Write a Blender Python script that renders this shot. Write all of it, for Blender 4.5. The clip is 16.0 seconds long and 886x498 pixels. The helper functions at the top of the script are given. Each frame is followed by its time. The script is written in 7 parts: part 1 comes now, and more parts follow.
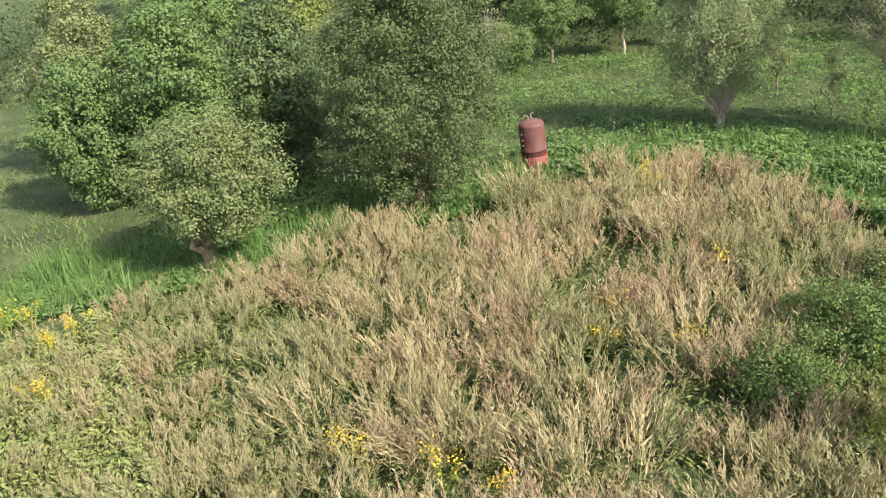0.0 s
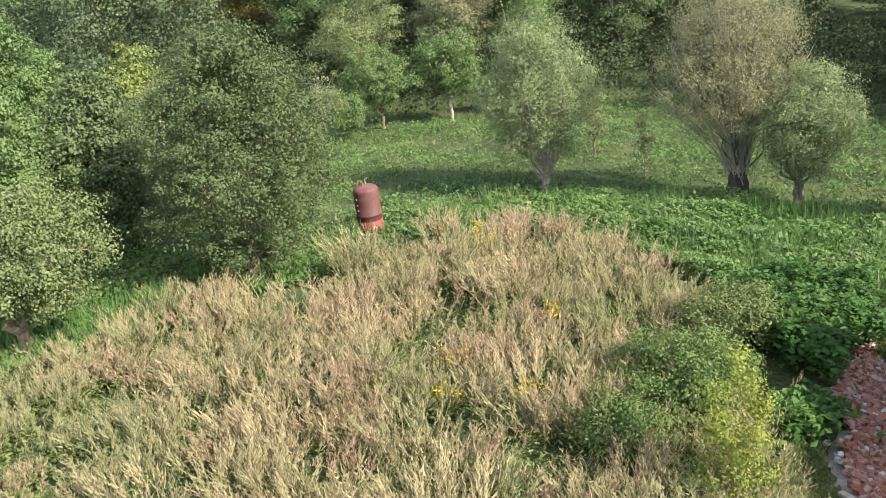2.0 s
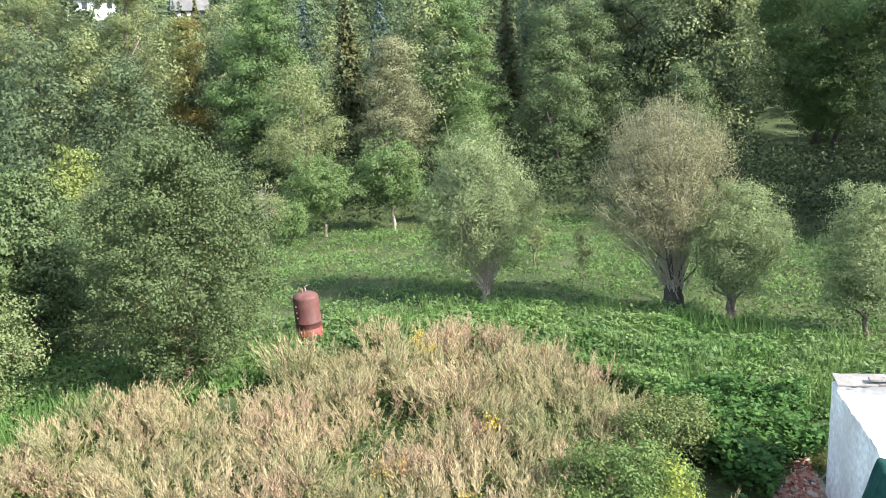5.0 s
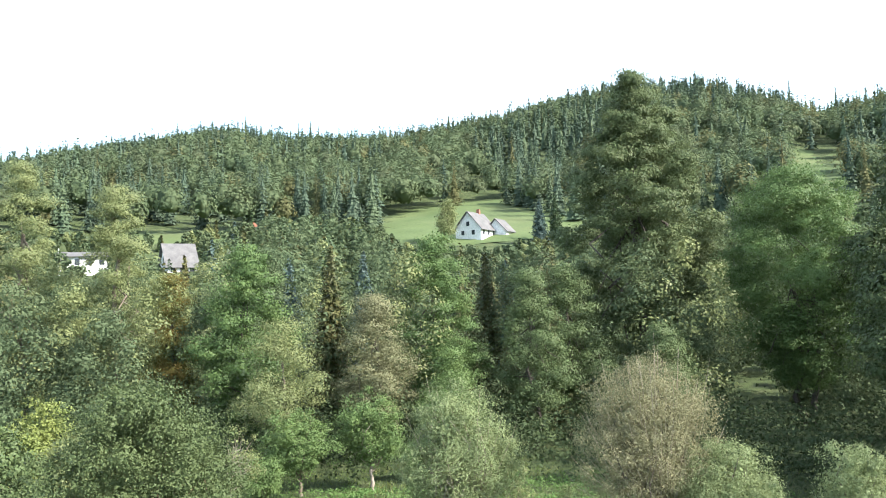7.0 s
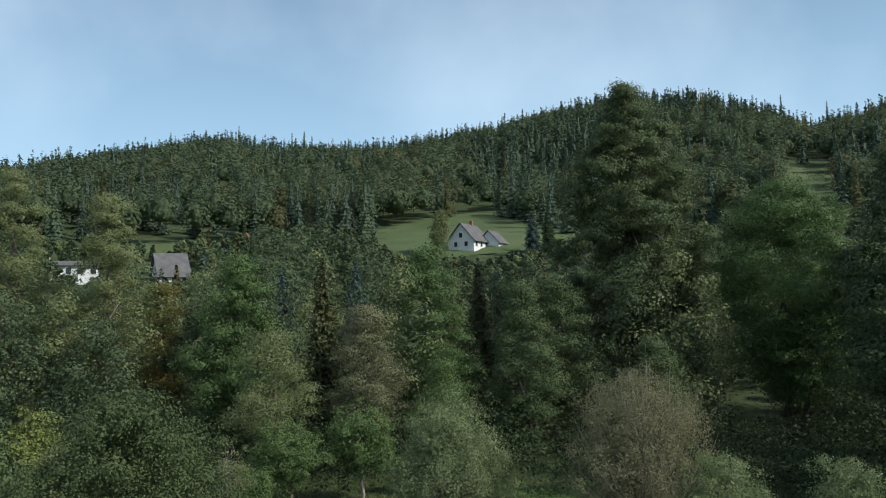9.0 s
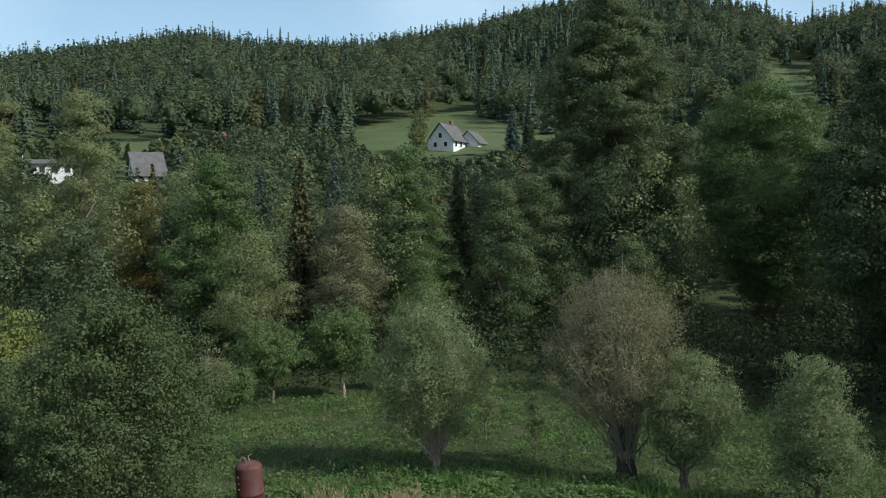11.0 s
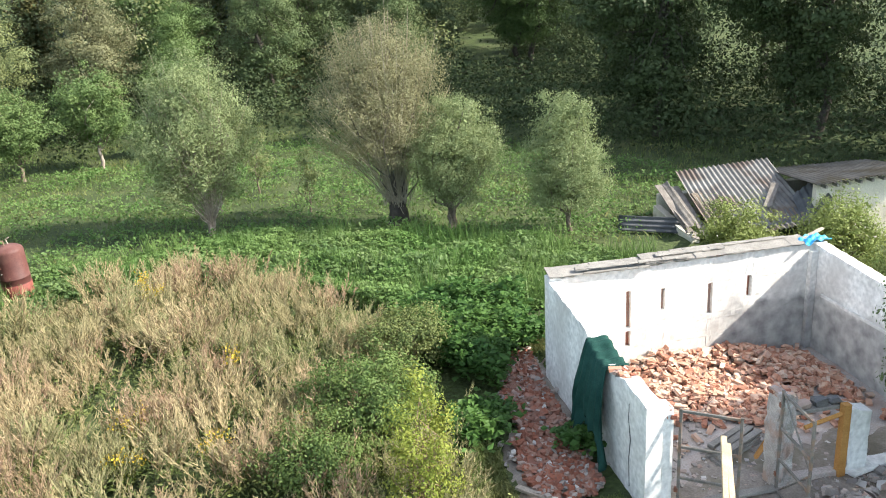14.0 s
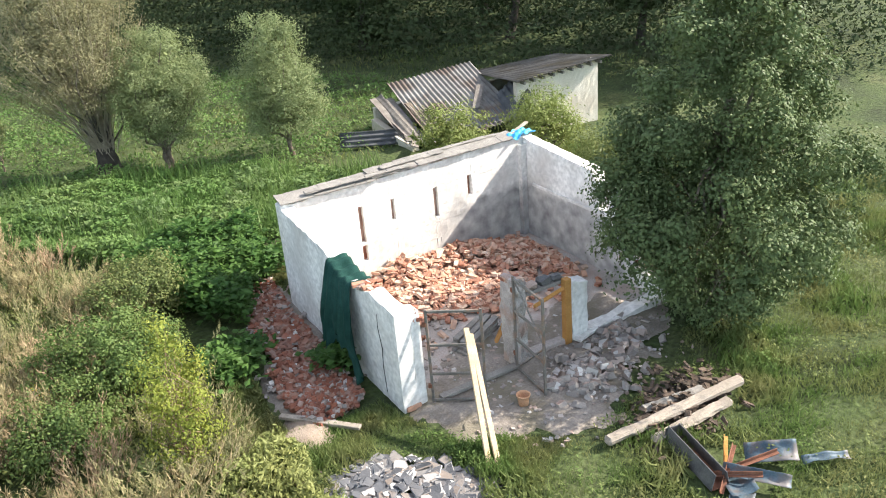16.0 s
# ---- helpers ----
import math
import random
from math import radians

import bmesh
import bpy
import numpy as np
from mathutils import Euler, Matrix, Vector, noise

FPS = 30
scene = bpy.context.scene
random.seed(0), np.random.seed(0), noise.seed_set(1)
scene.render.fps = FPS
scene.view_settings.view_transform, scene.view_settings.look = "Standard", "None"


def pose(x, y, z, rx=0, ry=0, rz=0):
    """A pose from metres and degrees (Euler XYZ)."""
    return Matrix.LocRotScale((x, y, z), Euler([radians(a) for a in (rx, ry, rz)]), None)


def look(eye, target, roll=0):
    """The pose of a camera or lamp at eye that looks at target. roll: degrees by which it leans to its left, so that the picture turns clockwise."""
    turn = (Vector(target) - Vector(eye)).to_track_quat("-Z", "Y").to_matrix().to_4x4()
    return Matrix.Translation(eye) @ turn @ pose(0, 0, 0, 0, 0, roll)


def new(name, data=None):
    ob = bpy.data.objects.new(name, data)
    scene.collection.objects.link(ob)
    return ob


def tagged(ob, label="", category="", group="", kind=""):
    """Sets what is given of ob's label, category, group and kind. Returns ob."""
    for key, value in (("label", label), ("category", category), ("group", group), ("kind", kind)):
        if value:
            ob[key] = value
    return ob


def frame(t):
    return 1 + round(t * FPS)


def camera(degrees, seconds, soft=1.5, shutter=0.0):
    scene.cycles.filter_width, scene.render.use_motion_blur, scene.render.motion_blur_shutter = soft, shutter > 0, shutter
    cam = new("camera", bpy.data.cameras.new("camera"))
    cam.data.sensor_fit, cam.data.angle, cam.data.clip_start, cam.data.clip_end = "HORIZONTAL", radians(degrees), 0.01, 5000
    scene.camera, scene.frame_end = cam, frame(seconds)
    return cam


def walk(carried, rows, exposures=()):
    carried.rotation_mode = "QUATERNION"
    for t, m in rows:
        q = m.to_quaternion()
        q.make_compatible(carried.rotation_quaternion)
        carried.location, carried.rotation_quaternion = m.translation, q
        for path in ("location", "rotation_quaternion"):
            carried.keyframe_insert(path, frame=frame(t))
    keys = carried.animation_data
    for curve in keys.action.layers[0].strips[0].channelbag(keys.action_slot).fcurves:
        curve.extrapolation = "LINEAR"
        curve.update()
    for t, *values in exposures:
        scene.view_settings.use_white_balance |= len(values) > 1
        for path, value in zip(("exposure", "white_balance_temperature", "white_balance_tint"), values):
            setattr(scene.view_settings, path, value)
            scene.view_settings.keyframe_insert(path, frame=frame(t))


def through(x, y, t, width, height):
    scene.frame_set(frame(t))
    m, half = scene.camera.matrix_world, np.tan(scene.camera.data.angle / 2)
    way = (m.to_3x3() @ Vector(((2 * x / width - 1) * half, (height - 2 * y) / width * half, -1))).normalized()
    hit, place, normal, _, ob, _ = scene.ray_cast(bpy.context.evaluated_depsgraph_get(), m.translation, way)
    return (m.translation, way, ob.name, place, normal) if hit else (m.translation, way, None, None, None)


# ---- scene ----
cam = camera(54.06, 16.0, soft=1.0)
EYE = 9.3

# seconds, pan to the right of +y, tilt, roll (degrees): the camera turns where it is
TURNS = [
    (0, -1.24, -22.80, -6.89), (0.5, 6.21, -22.29, -6.82), (1, 8.61, -21.32, -6.10), (1.5, 9.71, -20.39, -5.45),
    (2, 10.60, -19.66, -4.82), (2.5, 11.48, -19.03, -4.25), (3, 12.31, -18.43, -3.85), (5.3, 15.48, -11.20, -2.40),
    (5.5, 15.71, -10.01, -2.33), (6, 16.29, -5.66, -2.13), (6.5, 16.65, -0.49, -1.98), (7, 17.01, 3.99, -1.87),
    (7.5, 17.11, 4.86, -1.73), (8, 17.24, 4.95, -1.61), (10.3, 17.68, 2.11, -1.26), (10.5, 17.62, 1.00, -1.19),
    (11, 18.72, -1.86, -1.31), (11.5, 20.61, -4.69, -1.58), (12, 21.06, -7.50, -1.51), (12.5, 23.62, -10.27, -1.88),
    (13, 26.69, -13.08, -2.31), (13.5, 29.69, -15.84, -2.70), (14, 33.31, -18.60, -3.11), (14.5, 37.69, -21.42, -3.71),
    (15, 41.95, -24.32, -4.28), (15.5, 46.78, -24.64, -4.61), (16, 51.69, -24.89, -5.01)]
EXPOSURES = [(0.0, 1.26, 6600, 10), (3.0, 1.5, 6300, 10), (5.5, 1.73, 6050, 10), (6.4, 1.9, 6050, 10), (6.9, 1.65, 6100, 10),
             (7.5, 0.95, 6200, 10), (8.2, -0.13, 6000, 9), (10.3, -0.36, 5800, 8), (11.1, -0.2, 5900, 8), (11.5, 0.38, 5950, 8),
             (12.0, 1.35, 6100, 9), (12.5, 1.57, 6150, 10), (14.0, 1.46, 6400, 9), (16.0, 1.4, 6550, 11)]
walk(cam, [(t, pose(0, 0, EYE, 90 + tilt, 0, -pan) @ pose(0, 0, 0, 0, 0, roll)) for t, pan, tilt, roll in TURNS], EXPOSURES)

# ---------------------------------------------------------------- light
SUN_AZ, SUN_EL = 133, 38
world = bpy.data.worlds.new("sky")
scene.world = world
world.use_nodes = True
wn, wl = world.node_tree.nodes, world.node_tree.links
sky = wn.new("ShaderNodeTexSky")
sky.sky_type, sky.sun_disc = 'NISHITA', False
sky.sun_elevation, sky.sun_rotation = radians(SUN_EL), radians(SUN_AZ)
sky.dust_density, sky.air_density = 2.0, 1.0
cloud_at = wn.new("ShaderNodeTexCoord")
cloud = wn.new("ShaderNodeTexNoise")
cloud.inputs["Scale"].default_value, cloud.inputs["Detail"].default_value = 2.2, 6.0
cloud_ramp = wn.new("ShaderNodeValToRGB")
cloud_ramp.color_ramp.elements[0].position, cloud_ramp.color_ramp.elements[1].position = 0.42, 0.85
cloud_mix = wn.new("ShaderNodeMix")
cloud_mix.data_type = 'RGBA'
cloud_mix.inputs["B"].default_value = (8.0, 8.3, 8.8, 1)
wl.new(cloud_at.outputs["Generated"], cloud.inputs["Vector"])
wl.new(cloud.outputs["Fac"], cloud_ramp.inputs["Fac"])
wl.new(cloud_ramp.outputs["Color"], cloud_mix.inputs["Factor"])
wl.new(sky.outputs["Color"], cloud_mix.inputs["A"])
# whitish haze low over the horizon
haze_xyz = wn.new("ShaderNodeSeparateXYZ")
wl.new(cloud_at.outputs["Generated"], haze_xyz.inputs[0])
haze_range = wn.new("ShaderNodeMapRange")
haze_range.inputs["From Min"].default_value, haze_range.inputs["From Max"].default_value = 0.05, 0.5
haze_range.inputs["To Min"].default_value, haze_range.inputs["To Max"].default_value = 0.75, 0.0
wl.new(haze_xyz.outputs["Z"], haze_range.inputs["Value"])
haze_mix = wn.new("ShaderNodeMix")
haze_mix.data_type = 'RGBA'
haze_mix.inputs["B"].default_value = (6.5, 9.3, 10.9, 1)
wl.new(haze_range.outputs["Result"], haze_mix.inputs["Factor"])
wl.new(cloud_mix.outputs["Result"], haze_mix.inputs["A"])
wl.new(haze_mix.outputs["Result"], wn["Background"].inputs["Color"])
wn["Background"].inputs["Strength"].default_value = 0.122

sun = new("sun", bpy.data.lights.new("sun", 'SUN'))
sun.data.energy, sun.data.angle, sun.data.color = 5.0, radians(0.6), (1.0, 0.93, 0.82)
saz, sel = radians(SUN_AZ), radians(SUN_EL)
sun.matrix_world = look((math.sin(saz) * 60, math.cos(saz) * 60, 60 * math.tan(sel)), (0, 0, 0))


# ---------------------------------------------------------------- materials
def mat_base(name, rough=0.9):
    m = bpy.data.materials.new(name)
    m.use_nodes = True
    nt = m.node_tree
    b = nt.nodes["Principled BSDF"]
    b.inputs["Roughness"].default_value = rough
    b.inputs["Specular IOR Level"].default_value = 0.3
    return m, nt, b


def ramp_node(nt, stops):
    r = nt.nodes.new("ShaderNodeValToRGB")
    el = r.color_ramp.elements
    while len(el) < len(stops):
        el.new(0.5)
    for e, (pos, c) in zip(el, stops):
        e.position, e.color = pos, (*c, 1)
    return r


def noise_node(nt, scale, detail=4.0, coords=None):
    n = nt.nodes.new("ShaderNodeTexNoise")
    n.inputs["Scale"].default_value, n.inputs["Detail"].default_value = scale, detail
    if coords is not None:
        nt.links.new(coords, n.inputs["Vector"])
    return n


def mix_node(nt, fac, a, b, blend='MIX'):
    n = nt.nodes.new("ShaderNodeMix")
    n.data_type, n.blend_type = 'RGBA', blend
    for sock, v in (("Factor", fac), ("A", a), ("B", b)):
        if isinstance(v, (int, float)):
            n.inputs[sock].default_value = v
        elif isinstance(v, tuple):
            n.inputs[sock].default_value = (*v, 1)
        else:
            nt.links.new(v, n.inputs[sock])
    return n.outputs["Result"]


def leaf_mat(name, colours, patch=0.35, patch_scale=0.6, through=0.36, gloss=0.45, alt=None):
    """Leaves: each one its own tone, broad patches of another tone, light passing through."""
    m, nt, b = mat_base(name, gloss)
    b.inputs["Specular IOR Level"].default_value = 0.14
    geo = nt.nodes.new("ShaderNodeNewGeometry")
    co = nt.nodes.new("ShaderNodeTexCoord")
    n = len(colours)
    mid = [sum(c[i] for c in colours) / n for i in range(3)]
    vary = 0.85 if gloss >= 0.8 else 0.55
    colours = [tuple(mid[i] + vary * (c[i] - mid[i]) for i in range(3)) for c in colours]
    rampn = ramp_node(nt, [(i / max(1, n - 1), c) for i, c in enumerate(colours)])
    nt.links.new(geo.outputs["Random Per Island"], rampn.inputs["Fac"])
    big = noise_node(nt, patch_scale, 3, co.outputs["Object"])
    br = ramp_node(nt, [(0.4, (0, 0, 0)), (0.62, (1, 1, 1))])
    nt.links.new(big.outputs["Fac"], br.inputs["Fac"])
    fac = nt.nodes.new("ShaderNodeMath")
    fac.operation = 'MULTIPLY'
    fac.inputs[1].default_value = patch
    nt.links.new(br.outputs["Color"], fac.inputs[0])
    col = mix_node(nt, fac.outputs[0], rampn.outputs["Color"], alt or tuple(min(1, 1.5 * v) for v in colours[-1]))
    nt.links.new(col, b.inputs["Base Color"])
    tr = nt.nodes.new("ShaderNodeBsdfTranslucent")
    nt.links.new(col, tr.inputs["Color"])
    mx = nt.nodes.new("ShaderNodeMixShader")
    mx.inputs["Fac"].default_value = through
    nt.links.new(b.outputs["BSDF"], mx.inputs[1])
    nt.links.new(tr.outputs["BSDF"], mx.inputs[2])
    nt.links.new(mx.outputs["Shader"], nt.nodes["Material Output"].inputs["Surface"])
    return m


def rough_mat(name, c1, c2, scale=3.0, fine=40.0, bump=0.3, rough=0.9, stain=None, stain_amt=0.5, stain_scale=0.8, metal=0.0, per_piece=0.0, spread=None):
    """A worn surface: two tones at two scales, stains, fine relief; pieces may differ from one another."""
    m, nt, b = mat_base(name, rough)
    b.inputs["Metallic"].default_value = metal
    co = nt.nodes.new("ShaderNodeTexCoord")
    a = noise_node(nt, scale, 6, co.outputs["Object"])
    r = ramp_node(nt, [(0.3, c1), (0.7, c2)])
    nt.links.new(a.outputs["Fac"], r.inputs["Fac"])
    col = r.outputs["Color"]
    f = noise_node(nt, fine, 5, co.outputs["Object"])
    fr = ramp_node(nt, [(0.3, (0.72, 0.72, 0.72)), (0.7, (1.1, 1.1, 1.1))])
    nt.links.new(f.outputs["Fac"], fr.inputs["Fac"])
    col = mix_node(nt, 1.0, col, fr.outputs["Color"], 'MULTIPLY')
    if stain:
        s = noise_node(nt, stain_scale, 5, co.outputs["Object"])
        sr = ramp_node(nt, [(0.48, (0, 0, 0)), (0.62, (stain_amt,) * 3)])
        nt.links.new(s.outputs["Fac"], sr.inputs["Fac"])
        col = mix_node(nt, sr.outputs["Color"], col, stain)
    if per_piece:
        oi = nt.nodes.new("ShaderNodeObjectInfo")
        geo = nt.nodes.new("ShaderNodeNewGeometry")
        ad = nt.nodes.new("ShaderNodeMath")
        ad.operation = 'ADD'
        nt.links.new(oi.outputs["Random"], ad.inputs[0])
        nt.links.new(geo.outputs["Random Per Island"], ad.inputs[1])
        fc = nt.nodes.new("ShaderNodeMath")
        fc.operation = 'FRACT'
        nt.links.new(ad.outputs[0], fc.inputs[0])
        pr = ramp_node(nt, spread)
        nt.links.new(fc.outputs[0], pr.inputs["Fac"])
        col = mix_node(nt, per_piece, col, pr.outputs["Color"])
    nt.links.new(col, b.inputs["Base Color"])
    bp = nt.nodes.new("ShaderNodeBump")
    bp.inputs["Strength"].default_value, bp.inputs["Distance"].default_value = bump, 0.03
    nt.links.new(f.outputs["Fac"], bp.inputs["Height"])
    nt.links.new(bp.outputs["Normal"], b.inputs["Normal"])
    return m


G = {}
G["dark"] = leaf_mat("leaf_dark_green", [(0.056, 0.090, 0.035), (0.083, 0.120, 0.048), (0.136, 0.168, 0.077)], alt=(0.104, 0.136, 0.048), gloss=0.5, through=0.22)
G["apple"] = leaf_mat("leaf_apple", [(0.10, 0.135, 0.048), (0.15, 0.188, 0.074), (0.205, 0.238, 0.105)], alt=(0.17, 0.185, 0.072))
G["willow"] = leaf_mat("leaf_willow", [(0.136, 0.177, 0.073), (0.189, 0.236, 0.106), (0.266, 0.313, 0.159)], alt=(0.236, 0.266, 0.118), through=0.36)
G["brownwillow"] = leaf_mat("leaf_turning_willow", [(0.167, 0.171, 0.086), (0.221, 0.216, 0.117), (0.292, 0.275, 0.164)], alt=(0.243, 0.221, 0.119), through=0.36)
G["greywillow"] = leaf_mat("leaf_grey_willow", [(0.143, 0.154, 0.077), (0.182, 0.187, 0.097), (0.231, 0.231, 0.132)], alt=(0.198, 0.187, 0.094))
G["plum"] = leaf_mat("leaf_plum", [(0.06, 0.088, 0.034), (0.088, 0.12, 0.047), (0.135, 0.168, 0.074)], alt=(0.105, 0.13, 0.05), gloss=0.5)
G["paleherb"] = leaf_mat("leaf_pale_herb", [(0.15, 0.19, 0.06), (0.21, 0.25, 0.085), (0.29, 0.32, 0.13)], alt=(0.30, 0.28, 0.10))
G["limeleaf"] = leaf_mat("leaf_lime_tree", [(0.067, 0.095, 0.041), (0.095, 0.125, 0.054), (0.134, 0.166, 0.074)], alt=(0.129, 0.146, 0.056), gloss=0.5)
# maple leaves kept dark: the wood edge's shade is put into their colour
G["maple"] = leaf_mat("leaf_maple_darkened", [(0.042, 0.064, 0.026), (0.054, 0.078, 0.031), (0.074, 0.098, 0.04)], alt=(0.06, 0.078, 0.029), through=0.25)
G["green"] = leaf_mat("leaf_green", [(0.086, 0.137, 0.047), (0.112, 0.172, 0.060), (0.150, 0.215, 0.078)], alt=(0.150, 0.202, 0.062))
G["ash"] = leaf_mat("leaf_ash", [(0.070, 0.118, 0.041), (0.096, 0.154, 0.054), (0.134, 0.198, 0.072)], alt=(0.122, 0.173, 0.049))
G["birch"] = leaf_mat("leaf_birch", [(0.138, 0.172, 0.074), (0.179, 0.207, 0.089), (0.235, 0.255, 0.110)], alt=(0.200, 0.221, 0.083))
G["orange"] = leaf_mat("leaf_autumn", [(0.10, 0.11, 0.03), (0.17, 0.12, 0.03), (0.24, 0.13, 0.035)], alt=(0.09, 0.12, 0.035), patch=0.8, patch_scale=0.5)
G["lime"] = leaf_mat("leaf_yellow_green", [(0.12, 0.17, 0.03), (0.19, 0.23, 0.04), (0.28, 0.30, 0.07)], alt=(0.30, 0.28, 0.05))
G["elder"] = leaf_mat("leaf_elder", [(0.120, 0.162, 0.042), (0.180, 0.222, 0.062), (0.264, 0.300, 0.108)], alt=(0.240, 0.252, 0.072))
G["spruce"] = leaf_mat("needles", [(0.03, 0.052, 0.026), (0.045, 0.075, 0.034), (0.07, 0.10, 0.045)], through=0.1, alt=(0.075, 0.09, 0.035))
G["goldspruce"] = leaf_mat("needles_cones", [(0.05, 0.07, 0.028), (0.075, 0.085, 0.032), (0.12, 0.105, 0.042)], through=0.1, alt=(0.10, 0.09, 0.035))
G["bluespruce"] = leaf_mat("needles_blue", [(0.045, 0.072, 0.06), (0.065, 0.098, 0.085), (0.09, 0.13, 0.115)], through=0.1, alt=(0.085, 0.115, 0.10))
G["nettle"] = leaf_mat("leaf_nettle", [(0.06, 0.12, 0.032), (0.095, 0.18, 0.048), (0.15, 0.245, 0.075)], alt=(0.155, 0.22, 0.075), patch_scale=0.3, patch=0.55)
G["creeper"] = leaf_mat("leaf_creeper", [(0.08, 0.145, 0.05), (0.12, 0.195, 0.07), (0.165, 0.235, 0.095)], alt=(0.18, 0.22, 0.085), patch_scale=0.5)
G["raspberry"] = leaf_mat("leaf_raspberry", [(0.03, 0.075, 0.02), (0.055, 0.12, 0.03), (0.09, 0.17, 0.045)], alt=(0.10, 0.17, 0.04))
G["grass"] = leaf_mat("grass_blades", [(0.065, 0.115, 0.03), (0.105, 0.165, 0.044), (0.165, 0.23, 0.075)], alt=(0.24, 0.225, 0.10), patch_scale=0.9, patch=0.65, gloss=0.7)
G["straw"] = leaf_mat("dry_plumes", [(0.22, 0.17, 0.092), (0.32, 0.255, 0.145), (0.43, 0.355, 0.215)], alt=(0.25, 0.235, 0.12), patch=0.6, patch_scale=0.5, through=0.25, gloss=0.8)
G["sage"] = leaf_mat("sage_plumes", [(0.155, 0.16, 0.072), (0.225, 0.222, 0.108), (0.31, 0.288, 0.158)], alt=(0.29, 0.245, 0.135), patch=0.6, patch_scale=0.5, through=0.25, gloss=0.8)
G["russet"] = leaf_mat("russet_plumes", [(0.22, 0.145, 0.09), (0.31, 0.21, 0.14), (0.39, 0.29, 0.20)], alt=(0.32, 0.26, 0.15), patch=0.6, patch_scale=0.5, through=0.25, gloss=0.8)
G["weedgreen"] = leaf_mat("weed_leaves", [(0.075, 0.11, 0.036), (0.125, 0.17, 0.055), (0.21, 0.235, 0.085)], alt=(0.20, 0.195, 0.075), patch_scale=0.5)
G["bushleaf"] = leaf_mat("leaf_bush", [(0.06, 0.105, 0.03), (0.095, 0.15, 0.042), (0.16, 0.215, 0.07)], alt=(0.15, 0.19, 0.055), patch_scale=0.9, patch=0.5)
G["gold"] = leaf_mat("goldenrod_bloom", [(0.38, 0.25, 0.02), (0.50, 0.35, 0.03), (0.58, 0.44, 0.06)], alt=(0.36, 0.33, 0.05), through=0.2)
# darker copy for the undergrowth: the canopy's shade is put into its colour
G["shadeleaf"] = leaf_mat("leaf_shade_darkened", [(0.034, 0.052, 0.022), (0.042, 0.062, 0.026), (0.056, 0.076, 0.032)], alt=(0.046, 0.06, 0.024), through=0.2, gloss=0.7)
# far-side leaves: the hill's haze is put into these paler, greyer colours
G["far_spruce"] = leaf_mat("hazed_needles", [(0.05, 0.077, 0.053), (0.06, 0.09, 0.06), (0.074, 0.105, 0.068)], through=0.1, alt=(0.085, 0.108, 0.064), patch_scale=0.06, gloss=0.75)
G["far_fir"] = leaf_mat("hazed_fir_needles", [(0.06, 0.09, 0.053), (0.072, 0.104, 0.06), (0.088, 0.12, 0.068)], through=0.1, alt=(0.09, 0.11, 0.05), patch_scale=0.06, gloss=0.75)
G["far_green"] = leaf_mat("hazed_leaves", [(0.075, 0.107, 0.055), (0.09, 0.124, 0.062), (0.108, 0.143, 0.072)], alt=(0.118, 0.135, 0.064), patch_scale=0.07, gloss=0.75)
G["far_gold"] = leaf_mat("hazed_autumn_leaves", [(0.10, 0.115, 0.052), (0.118, 0.122, 0.053), (0.135, 0.132, 0.058)], alt=(0.125, 0.115, 0.05), patch_scale=0.07, gloss=0.75)
G["far_pale"] = leaf_mat("hazed_birches", [(0.075, 0.098, 0.052), (0.088, 0.112, 0.06), (0.105, 0.13, 0.068)], alt=(0.11, 0.125, 0.064), patch_scale=0.07, gloss=0.75)
BARK = rough_mat("bark", (0.10, 0.075, 0.055), (0.21, 0.17, 0.13), 6, 60, 0.6, stain=(0.16, 0.17, 0.12))
# dark wood of pollard and hut; for woodland trunks it paints in shade
DARKBARK = rough_mat("darkened_bark", (0.045, 0.038, 0.03), (0.10, 0.085, 0.07), 6, 60, 0.6)
PALEBARK = rough_mat("pale_bark", (0.24, 0.19, 0.15), (0.42, 0.36, 0.30), 6, 50, 0.4, stain=(0.12, 0.10, 0.08))
TWIG = rough_mat("pale_twigs", (0.26, 0.22, 0.155), (0.40, 0.345, 0.26), 6, 50, 0.3)
REDBARK = rough_mat("reddish_bark", (0.20, 0.12, 0.08), (0.34, 0.24, 0.17), 6, 50, 0.5, stain=(0.10, 0.08, 0.06))
MEADOW = rough_mat("sunlit_meadow", (0.065, 0.098, 0.032), (0.10, 0.135, 0.046), 0.05, 1.5, 0.2, stain=(0.115, 0.13, 0.055), stain_scale=0.03)
PLASTER = rough_mat("old_white_plaster", (0.62, 0.605, 0.58), (0.78, 0.765, 0.74), 1.4, 9, 0.12, stain=(0.50, 0.475, 0.45), stain_amt=0.6, stain_scale=0.8)

